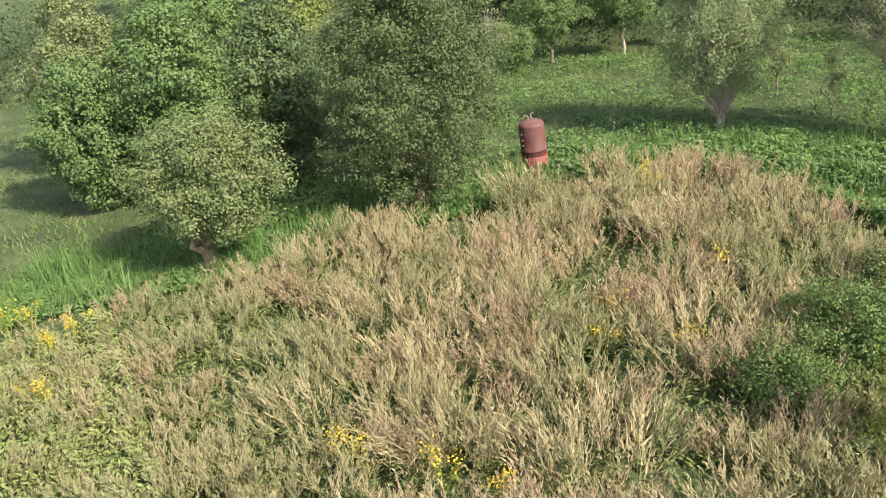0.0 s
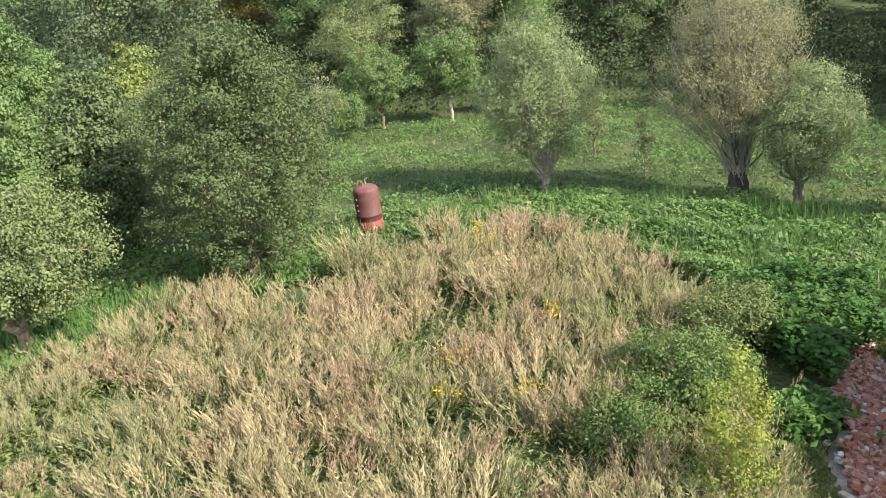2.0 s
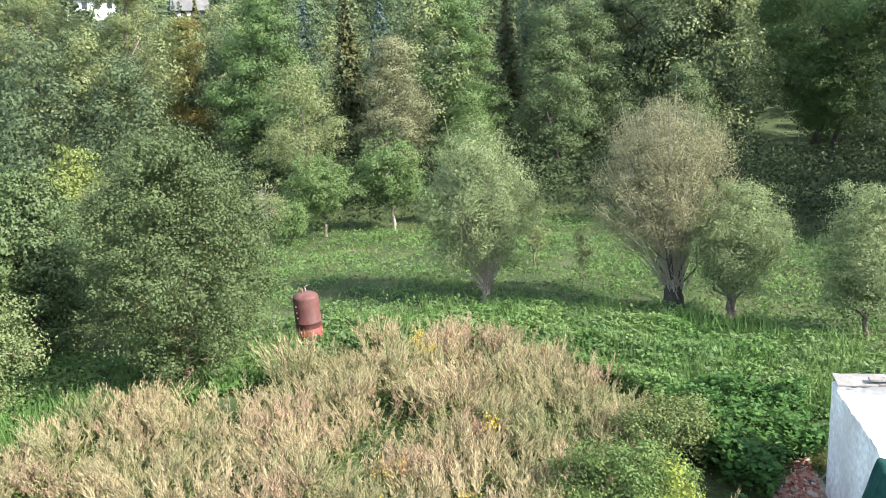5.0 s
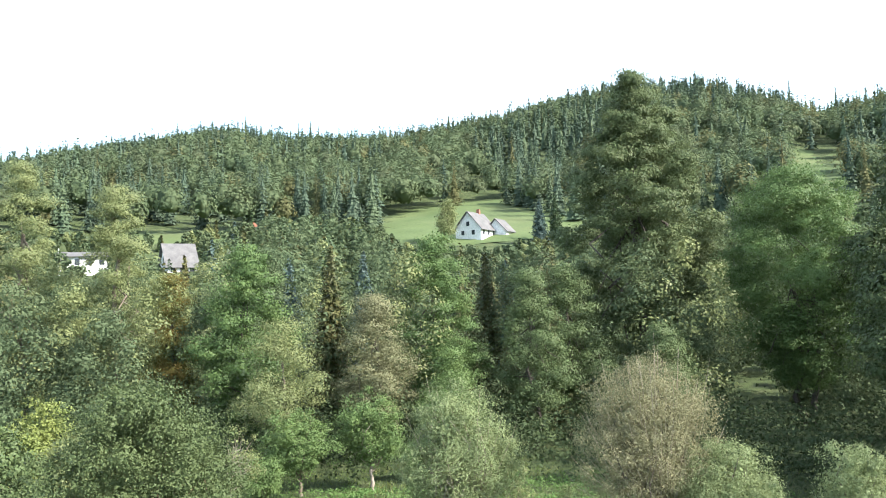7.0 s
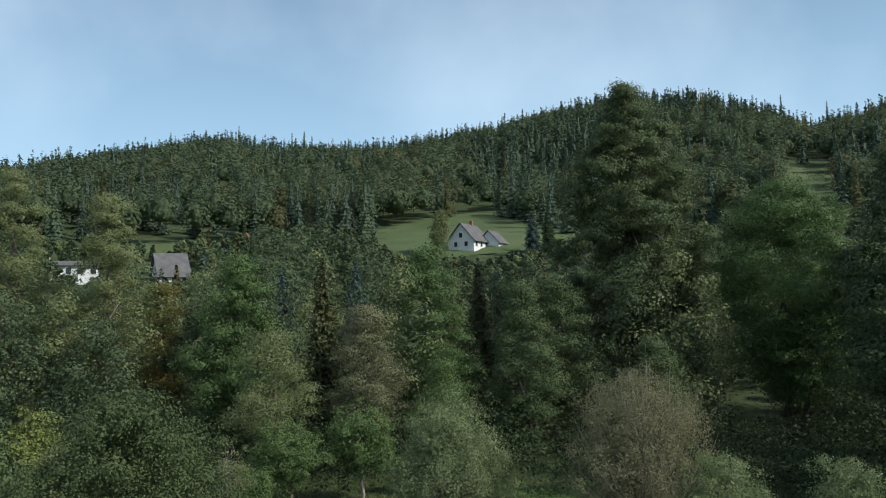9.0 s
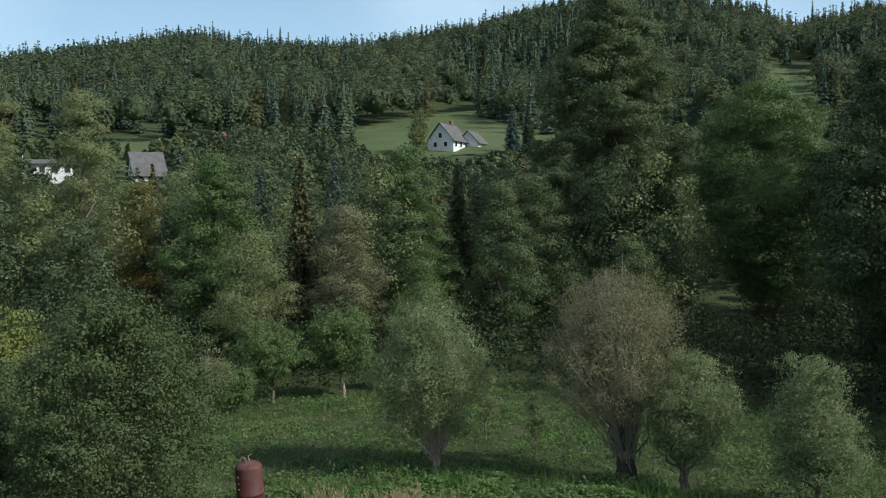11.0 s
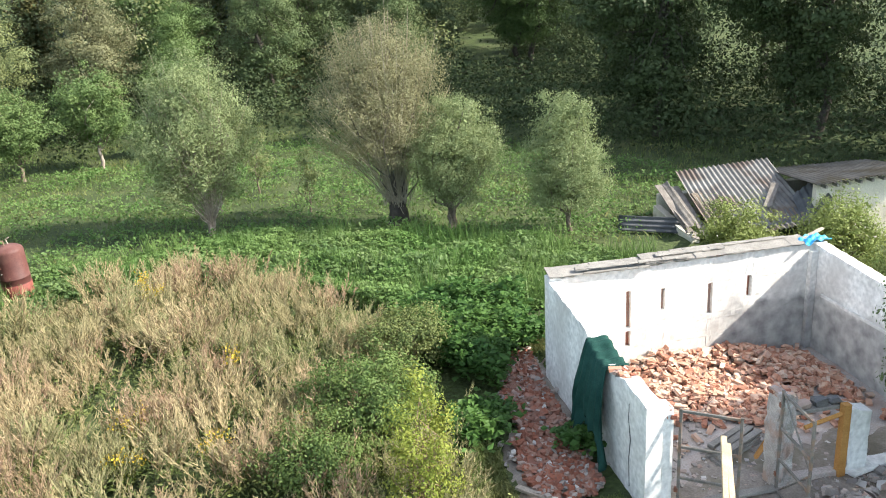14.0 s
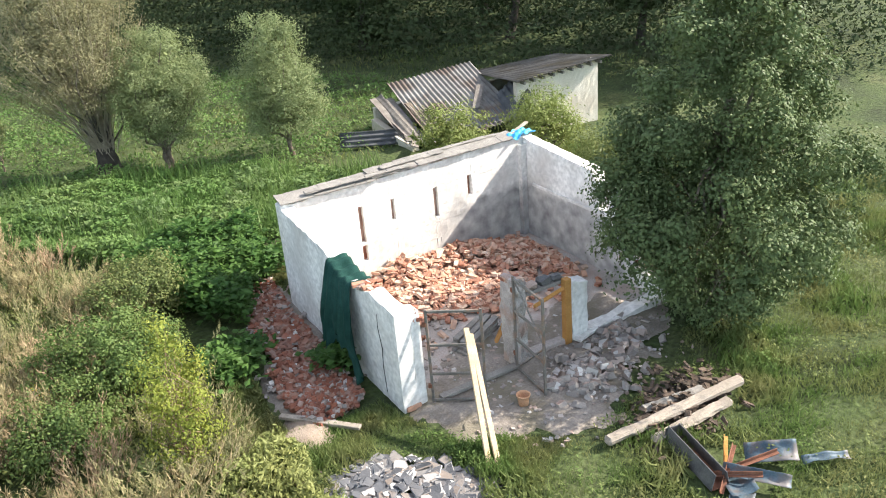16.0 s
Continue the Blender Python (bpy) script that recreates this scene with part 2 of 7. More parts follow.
def soot_mat(name, x0, x1):
    """White plaster with a sooty dado that begins between x0 and x1 along the wall."""
    m = rough_mat(name, (0.64, 0.62, 0.59), (0.79, 0.77, 0.74), 1.4, 9, 0.12, stain=(0.50, 0.47, 0.44), stain_amt=0.6, stain_scale=0.8)
    nt = m.node_tree
    so_b = nt.nodes["Principled BSDF"]
    so_old = so_b.inputs["Base Color"].links[0].from_socket
    so_at = nt.nodes.new("ShaderNodeTexCoord")
    so_xyz = nt.nodes.new("ShaderNodeSeparateXYZ")
    nt.links.new(so_at.outputs["Object"], so_xyz.inputs[0])
    so_n = noise_node(nt, 1.6, 6, so_at.outputs["Object"])
    so_z = nt.nodes.new("ShaderNodeMath")  # a grimy dado: up to about 1.4 m, ragged above
    so_z.operation = 'MULTIPLY_ADD'
    so_z.inputs[1].default_value, so_z.inputs[2].default_value = 1.3, -0.65
    nt.links.new(so_n.outputs["Fac"], so_z.inputs[0])
    so_h = nt.nodes.new("ShaderNodeMath")
    so_h.operation = 'SUBTRACT'
    nt.links.new(so_z.outputs[0], so_h.inputs[0])
    nt.links.new(so_xyz.outputs["Z"], so_h.inputs[1])
    so_zr = nt.nodes.new("ShaderNodeMapRange")
    so_zr.inputs["From Min"].default_value, so_zr.inputs["From Max"].default_value = -1.5, -1.25
    nt.links.new(so_h.outputs[0], so_zr.inputs["Value"])
    so_xr = nt.nodes.new("ShaderNodeMapRange")
    so_xr.inputs["From Min"].default_value, so_xr.inputs["From Max"].default_value = x0, x1
    nt.links.new(so_xyz.outputs["X"], so_xr.inputs["Value"])
    so_m = nt.nodes.new("ShaderNodeMath")
    so_m.operation = 'MULTIPLY'
    nt.links.new(so_zr.outputs["Result"], so_m.inputs[0])
    nt.links.new(so_xr.outputs["Result"], so_m.inputs[1])
    so_n2 = noise_node(nt, 3.0, 6, so_at.outputs["Object"])
    so_r2 = ramp_node(nt, [(0.25, (0.17, 0.165, 0.165)), (0.5, (0.34, 0.33, 0.32)), (0.75, (0.52, 0.50, 0.48))])
    nt.links.new(so_n2.outputs["Fac"], so_r2.inputs["Fac"])
    nt.links.new(mix_node(nt, so_m.outputs[0], so_old, so_r2.outputs["Color"]), so_b.inputs["Base Color"])
    return m


SOOT = soot_mat("sooty_plaster", 3.5, 4.5)
SOOTSIDE = soot_mat("sooty_side_plaster", 0.6, 1.4)
SOOTPILASTER = soot_mat("sooty_pilaster", -1.0, -0.5)
BRICK = rough_mat("brick", (0.33, 0.15, 0.095), (0.44, 0.24, 0.165), 8, 50, 0.5, stain=(0.55, 0.48, 0.42), stain_amt=0.6, stain_scale=5.0, per_piece=0.55,
                  spread=[(0.0, (0.28, 0.115, 0.075)), (0.4, (0.43, 0.22, 0.145)), (0.7, (0.54, 0.36, 0.255)), (1.0, (0.60, 0.51, 0.42))])
REDBRICK = rough_mat("red_brick", (0.21, 0.075, 0.045), (0.31, 0.125, 0.08), 8, 50, 0.5, stain=(0.34, 0.26, 0.22), stain_amt=0.6, stain_scale=3.0, per_piece=0.5,
                     spread=[(0.0, (0.13, 0.055, 0.038)), (0.45, (0.31, 0.115, 0.07)), (0.7, (0.25, 0.15, 0.115)), (0.85, (0.34, 0.25, 0.20)), (1.0, (0.42, 0.37, 0.33))])
GREYSTONE = rough_mat("broken_render", (0.24, 0.215, 0.195), (0.38, 0.35, 0.325), 6, 50, 0.5, per_piece=0.6,
                      spread=[(0.0, (0.14, 0.12, 0.11)), (0.4, (0.31, 0.27, 0.24)), (0.62, (0.38, 0.24, 0.18)), (0.85, (0.44, 0.41, 0.38)), (1.0, (0.64, 0.62, 0.59))])
SLATE = rough_mat("slate_shards", (0.10, 0.105, 0.115), (0.20, 0.20, 0.21), 6, 50, 0.3, per_piece=0.75, rough=0.6,
                  spread=[(0.0, (0.03, 0.032, 0.037)), (0.5, (0.10, 0.102, 0.11)), (0.68, (0.22, 0.17, 0.13)), (0.84, (0.22, 0.21, 0.20)), (0.92, (0.42, 0.41, 0.40)), (1.0, (0.56, 0.55, 0.52))])
DIRT = rough_mat("dusty_soil", (0.175, 0.15, 0.125), (0.31, 0.272, 0.235), 2.5, 25, 0.6, stain=(0.13, 0.115, 0.075), stain_amt=0.7, stain_scale=1.4)
SAND = rough_mat("sandy_rubble", (0.22, 0.17, 0.13), (0.34, 0.28, 0.225), 4, 40, 0.6, stain=(0.20, 0.15, 0.11), stain_amt=0.6, stain_scale=3.0)
CONCRETE = rough_mat("dusty_concrete", (0.31, 0.275, 0.25), (0.47, 0.43, 0.40), 1.6, 30, 0.4, stain=(0.33, 0.22, 0.17), stain_amt=0.5, stain_scale=1.5)
WOOD = rough_mat("weathered_wood", (0.24, 0.205, 0.165), (0.37, 0.32, 0.265), 5, 40, 0.4, stain=(0.22, 0.19, 0.16), stain_amt=0.5, stain_scale=2.5)
FRESHWOOD = rough_mat("fresh_plank", (0.40, 0.30, 0.185), (0.54, 0.42, 0.28), 4, 40, 0.2, stain=(0.33, 0.26, 0.19), stain_amt=0.5, stain_scale=3.0)
YELLOWWOOD = rough_mat("yellow_timber", (0.36, 0.17, 0.045), (0.46, 0.24, 0.075), 4, 40, 0.2)
GREYWOOD = rough_mat("grey_board", (0.17, 0.16, 0.145), (0.29, 0.275, 0.25), 4, 40, 0.4, stain=(0.14, 0.13, 0.12), stain_amt=0.5, stain_scale=2.0)
OLDBOARD = rough_mat("old_grey_board", (0.13, 0.115, 0.10), (0.23, 0.205, 0.18), 4, 40, 0.4)
IRON = rough_mat("grey_iron", (0.10, 0.092, 0.083), (0.20, 0.185, 0.165), 6, 50, 0.2, 0.65, stain=(0.25, 0.13, 0.07), stain_amt=0.6, stain_scale=3.0)
RUST = rough_mat("rusty_iron", (0.13, 0.055, 0.035), (0.23, 0.10, 0.06), 6, 50, 0.3, 0.75)
DARKMETAL = rough_mat("dark_metal", (0.06, 0.06, 0.065), (0.14, 0.135, 0.13), 4, 40, 0.2, 0.5)
BLUEMETAL = rough_mat("blue_grey_sheet", (0.05, 0.08, 0.105), (0.10, 0.145, 0.18), 3, 40, 0.15, 0.55, stain=(0.16, 0.12, 0.10), stain_amt=0.6, stain_scale=4, metal=0.1)
TANKRED = rough_mat("tank_oxide_red", (0.07, 0.025, 0.022), (0.115, 0.045, 0.038), 2.2, 35, 0.15, 0.6, stain=(0.19, 0.10, 0.085), stain_amt=0.5, stain_scale=1.3)
TANKRUST = rough_mat("tank_rust_band", (0.15, 0.04, 0.032), (0.20, 0.06, 0.047), 2.5, 35, 0.2, 0.7, stain=(0.24, 0.09, 0.06), stain_amt=0.6, stain_scale=2.0)
ETERNIT = rough_mat("corrugated_sheet", (0.15, 0.14, 0.13), (0.27, 0.255, 0.235), 1.6, 30, 0.3, stain=(0.11, 0.075, 0.055), stain_amt=0.75, stain_scale=0.9)
MOSSROOF = rough_mat("mossy_corrugated_sheet", (0.075, 0.07, 0.06), (0.15, 0.135, 0.12), 1.6, 30, 0.3, stain=(0.075, 0.06, 0.035), stain_amt=0.75, stain_scale=0.9)
DARKSHEET = rough_mat("dark_sheet", (0.06, 0.063, 0.07), (0.12, 0.122, 0.13), 2, 30, 0.3, 0.7)
CREAM = rough_mat("cream_render", (0.60, 0.54, 0.44), (0.72, 0.67, 0.58), 1.4, 30, 0.3, stain=(0.45, 0.38, 0.30), stain_amt=0.5)
NET = rough_mat("green_net", (0.009, 0.037, 0.031), (0.024, 0.072, 0.060), 3, 60, 0.3, 0.9)
NET.node_tree.nodes["Principled BSDF"].inputs["Specular IOR Level"].default_value = 0.1
BLUETARP = rough_mat("blue_tarp", (0.02, 0.26, 0.55), (0.08, 0.42, 0.72), 5, 40, 0.2, 0.4)
CLAY = rough_mat("clay_pot", (0.50, 0.27, 0.15), (0.60, 0.36, 0.22), 6, 40, 0.1)
WHITEWALL = rough_mat("white_wall", (0.74, 0.73, 0.70), (0.82, 0.81, 0.79), 0.8, 6, 0.1)
ROOFGREY = rough_mat("grey_roof", (0.10, 0.098, 0.098), (0.16, 0.155, 0.15), 0.8, 8, 0.2)
GLASS = rough_mat("window_glass", (0.03, 0.035, 0.04), (0.05, 0.055, 0.06), 2, 10, 0.0, 0.1)


# ---------------------------------------------------------------- building blocks
class Soup:
    """Gathers points and faces, then becomes one mesh."""

    def __init__(self):
        self.v, self.f, self.n = [], [], 0

    def add(self, v, f, slot=0, round_=False):
        v, f = np.asarray(v, float).reshape(-1, 3), np.asarray(f, int)
        self.v.append(v)
        self.f.append((f + self.n, slot, round_))
        self.n += len(v)
        return self

    def mesh(self, name, mats, smooth=False):
        v = np.concatenate(self.v)
        me = bpy.data.meshes.new(name)
        me.vertices.add(len(v))
        me.vertices.foreach_set("co", v.ravel())
        loops = np.concatenate([f.ravel() for f, _, _ in self.f])
        sizes = np.concatenate([np.full(len(f), f.shape[1]) for f, _, _ in self.f])
        slots = np.concatenate([np.full(len(f), s) for f, s, _ in self.f])
        rounds = np.concatenate([np.full(len(f), smooth or k) for f, _, k in self.f])
        me.loops.add(len(loops))
        me.loops.foreach_set("vertex_index", loops)
        me.polygons.add(len(sizes))
        me.polygons.foreach_set("loop_start", np.concatenate([[0], np.cumsum(sizes)[:-1]]))
        for m in (mats if isinstance(mats, (list, tuple)) else [mats]):
            me.materials.append(m)
        me.polygons.foreach_set("material_index", slots)
        me.polygons.foreach_set("use_smooth", rounds)
        me.update(calc_edges=True)
        return me


def thing(name, x, y, z=0.0, label="", category="", group="", kind="", rz=0.0):
    ob = new(name)
    ob.location, ob.rotation_euler = (x, y, z), (0, 0, radians(rz))
    return tagged(ob, label, category, group, kind)


def part(name, data, mats, parent, label="", m=None, smooth=False):
    """One mesh object under a thing or a part; data is a Soup, a bmesh or a mesh."""
    if isinstance(data, Soup):
        me = data.mesh(name, mats, smooth)
    elif isinstance(data, bpy.types.Mesh):
        me = data
    else:
        me = bpy.data.meshes.new(name)
        data.to_mesh(me)
        data.free()
        me.materials.append(mats)
        for p in me.polygons:
            p.use_smooth = smooth
    ob = new(name, me)
    ob.parent = parent
    if m is not None:
        ob.matrix_basis = m
    return tagged(ob, label)


def box_bm(sx, sy, sz, bevel=0.01, jitter=0.0, seed=0, cuts=0):
    """A box on its base, with worn edges."""
    bm = bmesh.new()
    bmesh.ops.create_cube(bm, size=1.0)
    bmesh.ops.transform(bm, matrix=Matrix.Translation((0, 0, sz / 2)) @ Matrix.Diagonal((sx, sy, sz, 1)), verts=bm.verts)
    if cuts:
        bmesh.ops.subdivide_edges(bm, edges=[e for e in bm.edges if e.calc_length() > max(sx, sy, sz) * 0.9], cuts=cuts, use_grid_fill=True)
    if bevel:
        bmesh.ops.bevel(bm, geom=list(bm.edges), offset=bevel, segments=1, affect='EDGES', clamp_overlap=True)
    if jitter:
        r = random.Random(seed)
        for v in bm.verts:
            v.co += Vector((r.uniform(-1, 1), r.uniform(-1, 1), r.uniform(-1, 1))) * jitter
    return bm


def tube(soup, pts, radii, sides=6, slot=0, cap=True):
    pts = np.asarray(pts, float)
    n = len(pts)
    tang = np.gradient(pts, axis=0)
    tang /= np.linalg.norm(tang, axis=1)[:, None] + 1e-9
    ref = np.where(np.abs(tang[:, 2:3]) > 0.9, [[1.0, 0, 0]], [[0, 0, 1.0]])
    a = np.cross(tang, ref)
    a /= np.linalg.norm(a, axis=1)[:, None] + 1e-9
    b = np.cross(tang, a)
    for i in range(1, n):  # keep the rings from flipping
        if (a[i] * a[i - 1]).sum() < 0:
            a[i], b[i] = -a[i], -b[i]
    w = np.linspace(0, 2 * np.pi, sides, endpoint=False)
    ring = a[:, None] * np.cos(w)[None, :, None] + b[:, None] * np.sin(w)[None, :, None]
    v = pts[:, None] + ring * np.asarray(radii, float)[:, None, None]
    i, j = np.meshgrid(np.arange(n - 1), np.arange(sides), indexing="ij")
    k = (j + 1) % sides
    f = np.stack([i * sides + j, i * sides + k, (i + 1) * sides + k, (i + 1) * sides + j], -1).reshape(-1, 4)
    soup.add(v.reshape(-1, 3), f, slot)
    if cap:
        soup.add(v[-1], [list(range(sides))], slot)
        soup.add(v[0], [list(range(sides))[::-1]], slot)


def unit(v):
    return v / (np.linalg.norm(v, axis=-1, keepdims=True) + 1e-9)


def leaves(soup, rng, at, size, aspect=0.5, axis=None, slot=0, fold=0.25, pointed=False, face=None, lay=0.0):
    """Folded leaf blades at the points, pointing along axis or anyhow; lay turns them flat to their face."""
    at = np.asarray(at, float)
    n = len(at)
    if axis is None:
        axis = rng.normal(size=(n, 3)) * [1, 1, 0.7]
    axis = unit(axis)
    if lay:
        face = unit(face)
        axis = unit(axis - lay * (axis * face).sum(-1, keepdims=True) * face)
    side = unit(np.cross(axis, rng.normal(size=(n, 3)) if face is None else face))
    nor = np.cross(axis, side)
    s = (size * rng.uniform(0.65, 1.35, n))[:, None]
    w = s * aspect * 0.5
    if pointed:  # a narrow blade of three corners
        v = np.stack([at - axis * s * 0.5 - side * w, at - axis * s * 0.5 + side * w, at + axis * s * 0.5 + nor * w * fold], 1)
        soup.add(v.reshape(-1, 3), np.arange(n * 3).reshape(n, 3), slot)
        return
    mid = at + axis * s * 0.1
    v = np.stack([at - axis * s * 0.5, mid + side * w + nor * w * fold, at + axis * s * 0.5, mid - side * w + nor * w * fold], 1)
    soup.add(v.reshape(-1, 3), np.arange(n * 4).reshape(n, 4), slot)


def lump(d, seed):
    """A smooth uneven factor by direction, about 0.8 to 1.2."""
    a = np.array([[3.1, 1.7, 2.3], [1.3, 4.2, 3.7], [5.9, 2.8, 4.6], [7.7, 6.1, 8.3]])
    ph = np.array([seed * 1.3, seed * 2.1 + 1, seed * 0.7 + 2, seed * 1.9])
    return 1 + (np.sin(d @ a.T + ph) * [0.09, 0.08, 0.06, 0.05]).sum(-1)


def crown_points(rng, lobes, n, per=22, spread=0.22, inner=0.5, seed=1):
    """Clumps of points near the outside of the lobes (x, y, z, rx, rz)."""
    lobes = np.asarray(lobes, float)
    area = lobes[:, 3] * (lobes[:, 3] + lobes[:, 4])
    k = max(1, n // per)
    which = rng.choice(len(lobes), k, p=area / area.sum())
    d = unit(rng.normal(size=(k, 3)))
    lb = lobes[which]
    rad = 1.08 * (inner + (1 - inner) * rng.random(k) ** 0.6) * lump(d * 1.3 + which[:, None], seed)
    c = lb[:, :3] + d * rad[:, None] * np.stack([lb[:, 3], lb[:, 3], lb[:, 4]], 1)
    off = unit(rng.normal(size=(k, per, 3))) * rng.random((k, per, 1)) ** 0.45 * 1.75 * spread * [1, 1, 0.45 if per > 100 else 0.75]
    off *= rng.uniform(0.6, 1.5, (k, 1, 1))
    out = unit(np.repeat(unit(d * [1, 1, 0.8] + [0, 0, 0.25]), per, 0) * 0.55 + unit(off).reshape(-1, 3) * 0.95)
    return c, (c[:, None] + off).reshape(-1, 3), out


def wander(rng, a, b, n=6, amount=0.08):
    """A bent line from a to b."""
    a, b = np.asarray(a, float), np.asarray(b, float)
    t = np.linspace(0, 1, n)[:, None]
    p = a + (b - a) * t
    p[1:-1] += rng.normal(size=(n - 2, 3)) * np.linalg.norm(b - a) * amount * [1, 1, 0.5]
    return p


def tree(name, x, y, lobes, leaf, trunk_h, trunk_r, n, size, label, bark=None, aspect=0.5, spread=0.22, per=22, inner=0.5, seed=1,
         limbs=9, twigs=30, category="tree", group="", z=0.0, lean=(0, 0), stems=1, droop=0.0, upright=0.0, along=0.25, limb=0.5, far=False, fan=0, blade=False, dense=False):
    """Trunk and limbs that reach into the lobes, and a crown of leaf clumps with gaps."""
    rng = np.random.default_rng(seed)
    top = thing(name, x, y, z, label, category, group)
    n, size, per, spread = (int(n * 3.0), size * 0.46, per * 8, spread * 1.45) if far else (int(n * 1.75), size * 0.68, per * 3, spread * 1.1)
    solid = far and inner >= 0.5
    inner = 0.6 if solid else inner
    clumps, pts, out = crown_points(rng, lobes, n, per, spread, inner, seed)
    keep = pts[:, 2] > 0.12
    pts, out = pts[keep], out[keep]
    wood = Soup()
    lob = np.asarray(lobes, float)
    mean = (lob[:, :3] * lob[:, 3:4]).sum(0) / lob[:, 3].sum()
    for s in range(stems):
        foot = np.array([0, 0, -0.15]) + (rng.normal(size=3) * [trunk_r * 1.2, trunk_r * 1.2, 0] if stems > 1 else 0)
        fork = np.array([lean[0], lean[1], trunk_h]) + (rng.normal(size=3) * [0.25, 0.25, 0.1] * trunk_h * 0.5 if stems > 1 else 0)
        p = wander(rng, foot, fork, 6, 0.03)
        tube(wood, p, np.linspace(trunk_r * 1.25, trunk_r * 0.8, 6) * (1.25 ** np.array([1.6, 0.3, 0, 0, 0, 0])), 9)
        for i in range(limbs):
            lb = lob[i % len(lob)]
            d = unit(rng.normal(size=3) * [1, 1, 0.6] + [0, 0, upright])
            e = lb[:3] + d * [lb[3], lb[3], lb[4]] * 0.75
            e[2] = max(e[2], trunk_h * min(0.7, 1 - along))
            q = wander(rng, p[-1] * (1 - (fr := rng.uniform(0, along))) + p[0] * fr, e, 6, 0.07)
            r0 = trunk_r * rng.uniform(0.7, 1.2) * limb
            tube(wood, q, np.linspace(r0, r0 * 0.18, 6), 6)
            for c in clumps[rng.choice(len(clumps), max(1, twigs // limbs))]:
                j = rng.integers(2, 5)
                if np.linalg.norm(c - q[j]) < 2.5 * lb[3]:
                    tube(wood, wander(rng, q[j], c, 4, 0.06), np.linspace(r0 * 0.3, r0 * 0.06, 4), 4, cap=False)
    part("trunk", wood, bark or BARK, top, smooth=True)
    if fan:
        sprays = Soup()
        for e in clumps[rng.choice(len(clumps), fan)]:
            a = np.array([lean[0], lean[1], trunk_h]) + rng.normal(size=3) * [trunk_r * 0.5, trunk_r * 0.5, 0.1]
            mid = a + (e - a) * 0.5 + [0, 0, 0.05 * np.linalg.norm(e - a)]
            tube(sprays, [a, mid, e, e + (e - a) * 0.12 + [0, 0, 0.1]], [0.017, 0.013, 0.008, 0.003], 4, cap=False)
        tagged(part("twig_fan", sprays, TWIG, top, "fan of thin pale twigs"), kind="stuff")
    crown = Soup()
    ax = out * 0.7 + rng.normal(size=pts.shape) * 0.9 + [0, 0, upright * 0.8 - droop]
    face = out * 1.0 + [0, 0, 0.3] + rng.normal(size=pts.shape) * (0.14 if far else 0.24)
    leaves(crown, rng, pts, size * (1.15 if far else 1.25 if blade else 1.0), aspect * 1.25, ax, pointed=far or blade, face=face, lay=0.8)
    # shaded leaves deeper inside
    big = crown_points(rng, np.column_stack([lob[:, :3], lob[:, 3:] * (0.58 if solid or dense else 0.62)]), n // (6 if solid or dense else 24), 3, spread * 0.6, 0.15, seed)[1]
    leaves(crown, rng, big[big[:, 2] > 0.3], size * (1.45 if solid or dense else 2.0), 0.75)
    part("crown", crown, leaf, top)
    return top


def tiers(soup, rng, p, z, h, r, levels, points, slot=0):
    """Bodies of conifers: stacked ragged skirts, drooping at the rim."""
    n = len(p)
    t = np.arange(levels) / levels
    base = z[:, None] + h[:, None] * (0.05 + 0.90 * t)
    rad = r[:, None] * (1 - t) ** 0.85 * rng.uniform(0.82, 1.12, (n, levels)) + 0.03 * r[:, None]
    a = np.arange(points) * 2 * np.pi / points + rng.uniform(0, 6.3, (n, levels, 1))
    k = np.where(np.arange(points) % 2, 0.62, 1.0) * rng.uniform(0.8, 1.2, (n, levels, points))
    ring = np.stack([p[:, 0][:, None, None] + np.cos(a) * rad[..., None] * k, p[:, 1][:, None, None] + np.sin(a) * rad[..., None] * k, base[..., None] - 0.16 * rad[..., None] * k], -1)
    apex = np.stack([np.broadcast_to(p[:, :1], base.shape), np.broadcast_to(p[:, 1:2], base.shape), base + h[:, None] * 1.9 / levels * (1 - 0.35 * t)], -1)
    v = np.concatenate([apex[:, :, None], ring], 2).reshape(-1, 3)
    i = np.arange(points)
    f = np.stack([np.zeros(points, int), 1 + i, 1 + (i + 1) % points], 1)
    soup.add(v, (f[None] + (np.arange(n * levels) * (points + 1))[:, None, None]).reshape(-1, 3), slot)


def ball(steps):
    """Corners and faces of a coarse sphere."""
    bm = bmesh.new()
    bmesh.ops.create_icosphere(bm, subdivisions=steps, radius=1.0)
    v, f = np.array([p.co[:] for p in bm.verts]), np.array([[p.index for p in q.verts] for q in bm.faces])
    bm.free()
    return v, f


BALL_V, BALL_F = ball(2)


def cores(soup, lobes, k, seed, slot=0):
    """The dense uneven inside of each bough."""
    lob = np.asarray(lobes, float)
    n = len(lob)
    rough = np.random.default_rng(seed).uniform(0.86, 1.12, (n, len(BALL_V), 1))
    v = BALL_V[None] * lump(BALL_V[None] * 2.2 + lob[:, None, :3], seed)[..., None] ** 1.6 * rough
    v = lob[:, None, :3] + v * np.stack([lob[:, 3], lob[:, 3], lob[:, 4]], 1)[:, None] * k
    soup.add(v.reshape(-1, 3), (BALL_F[None] + np.arange(n)[:, None, None] * len(BALL_V)).reshape(-1, 3), slot, True)


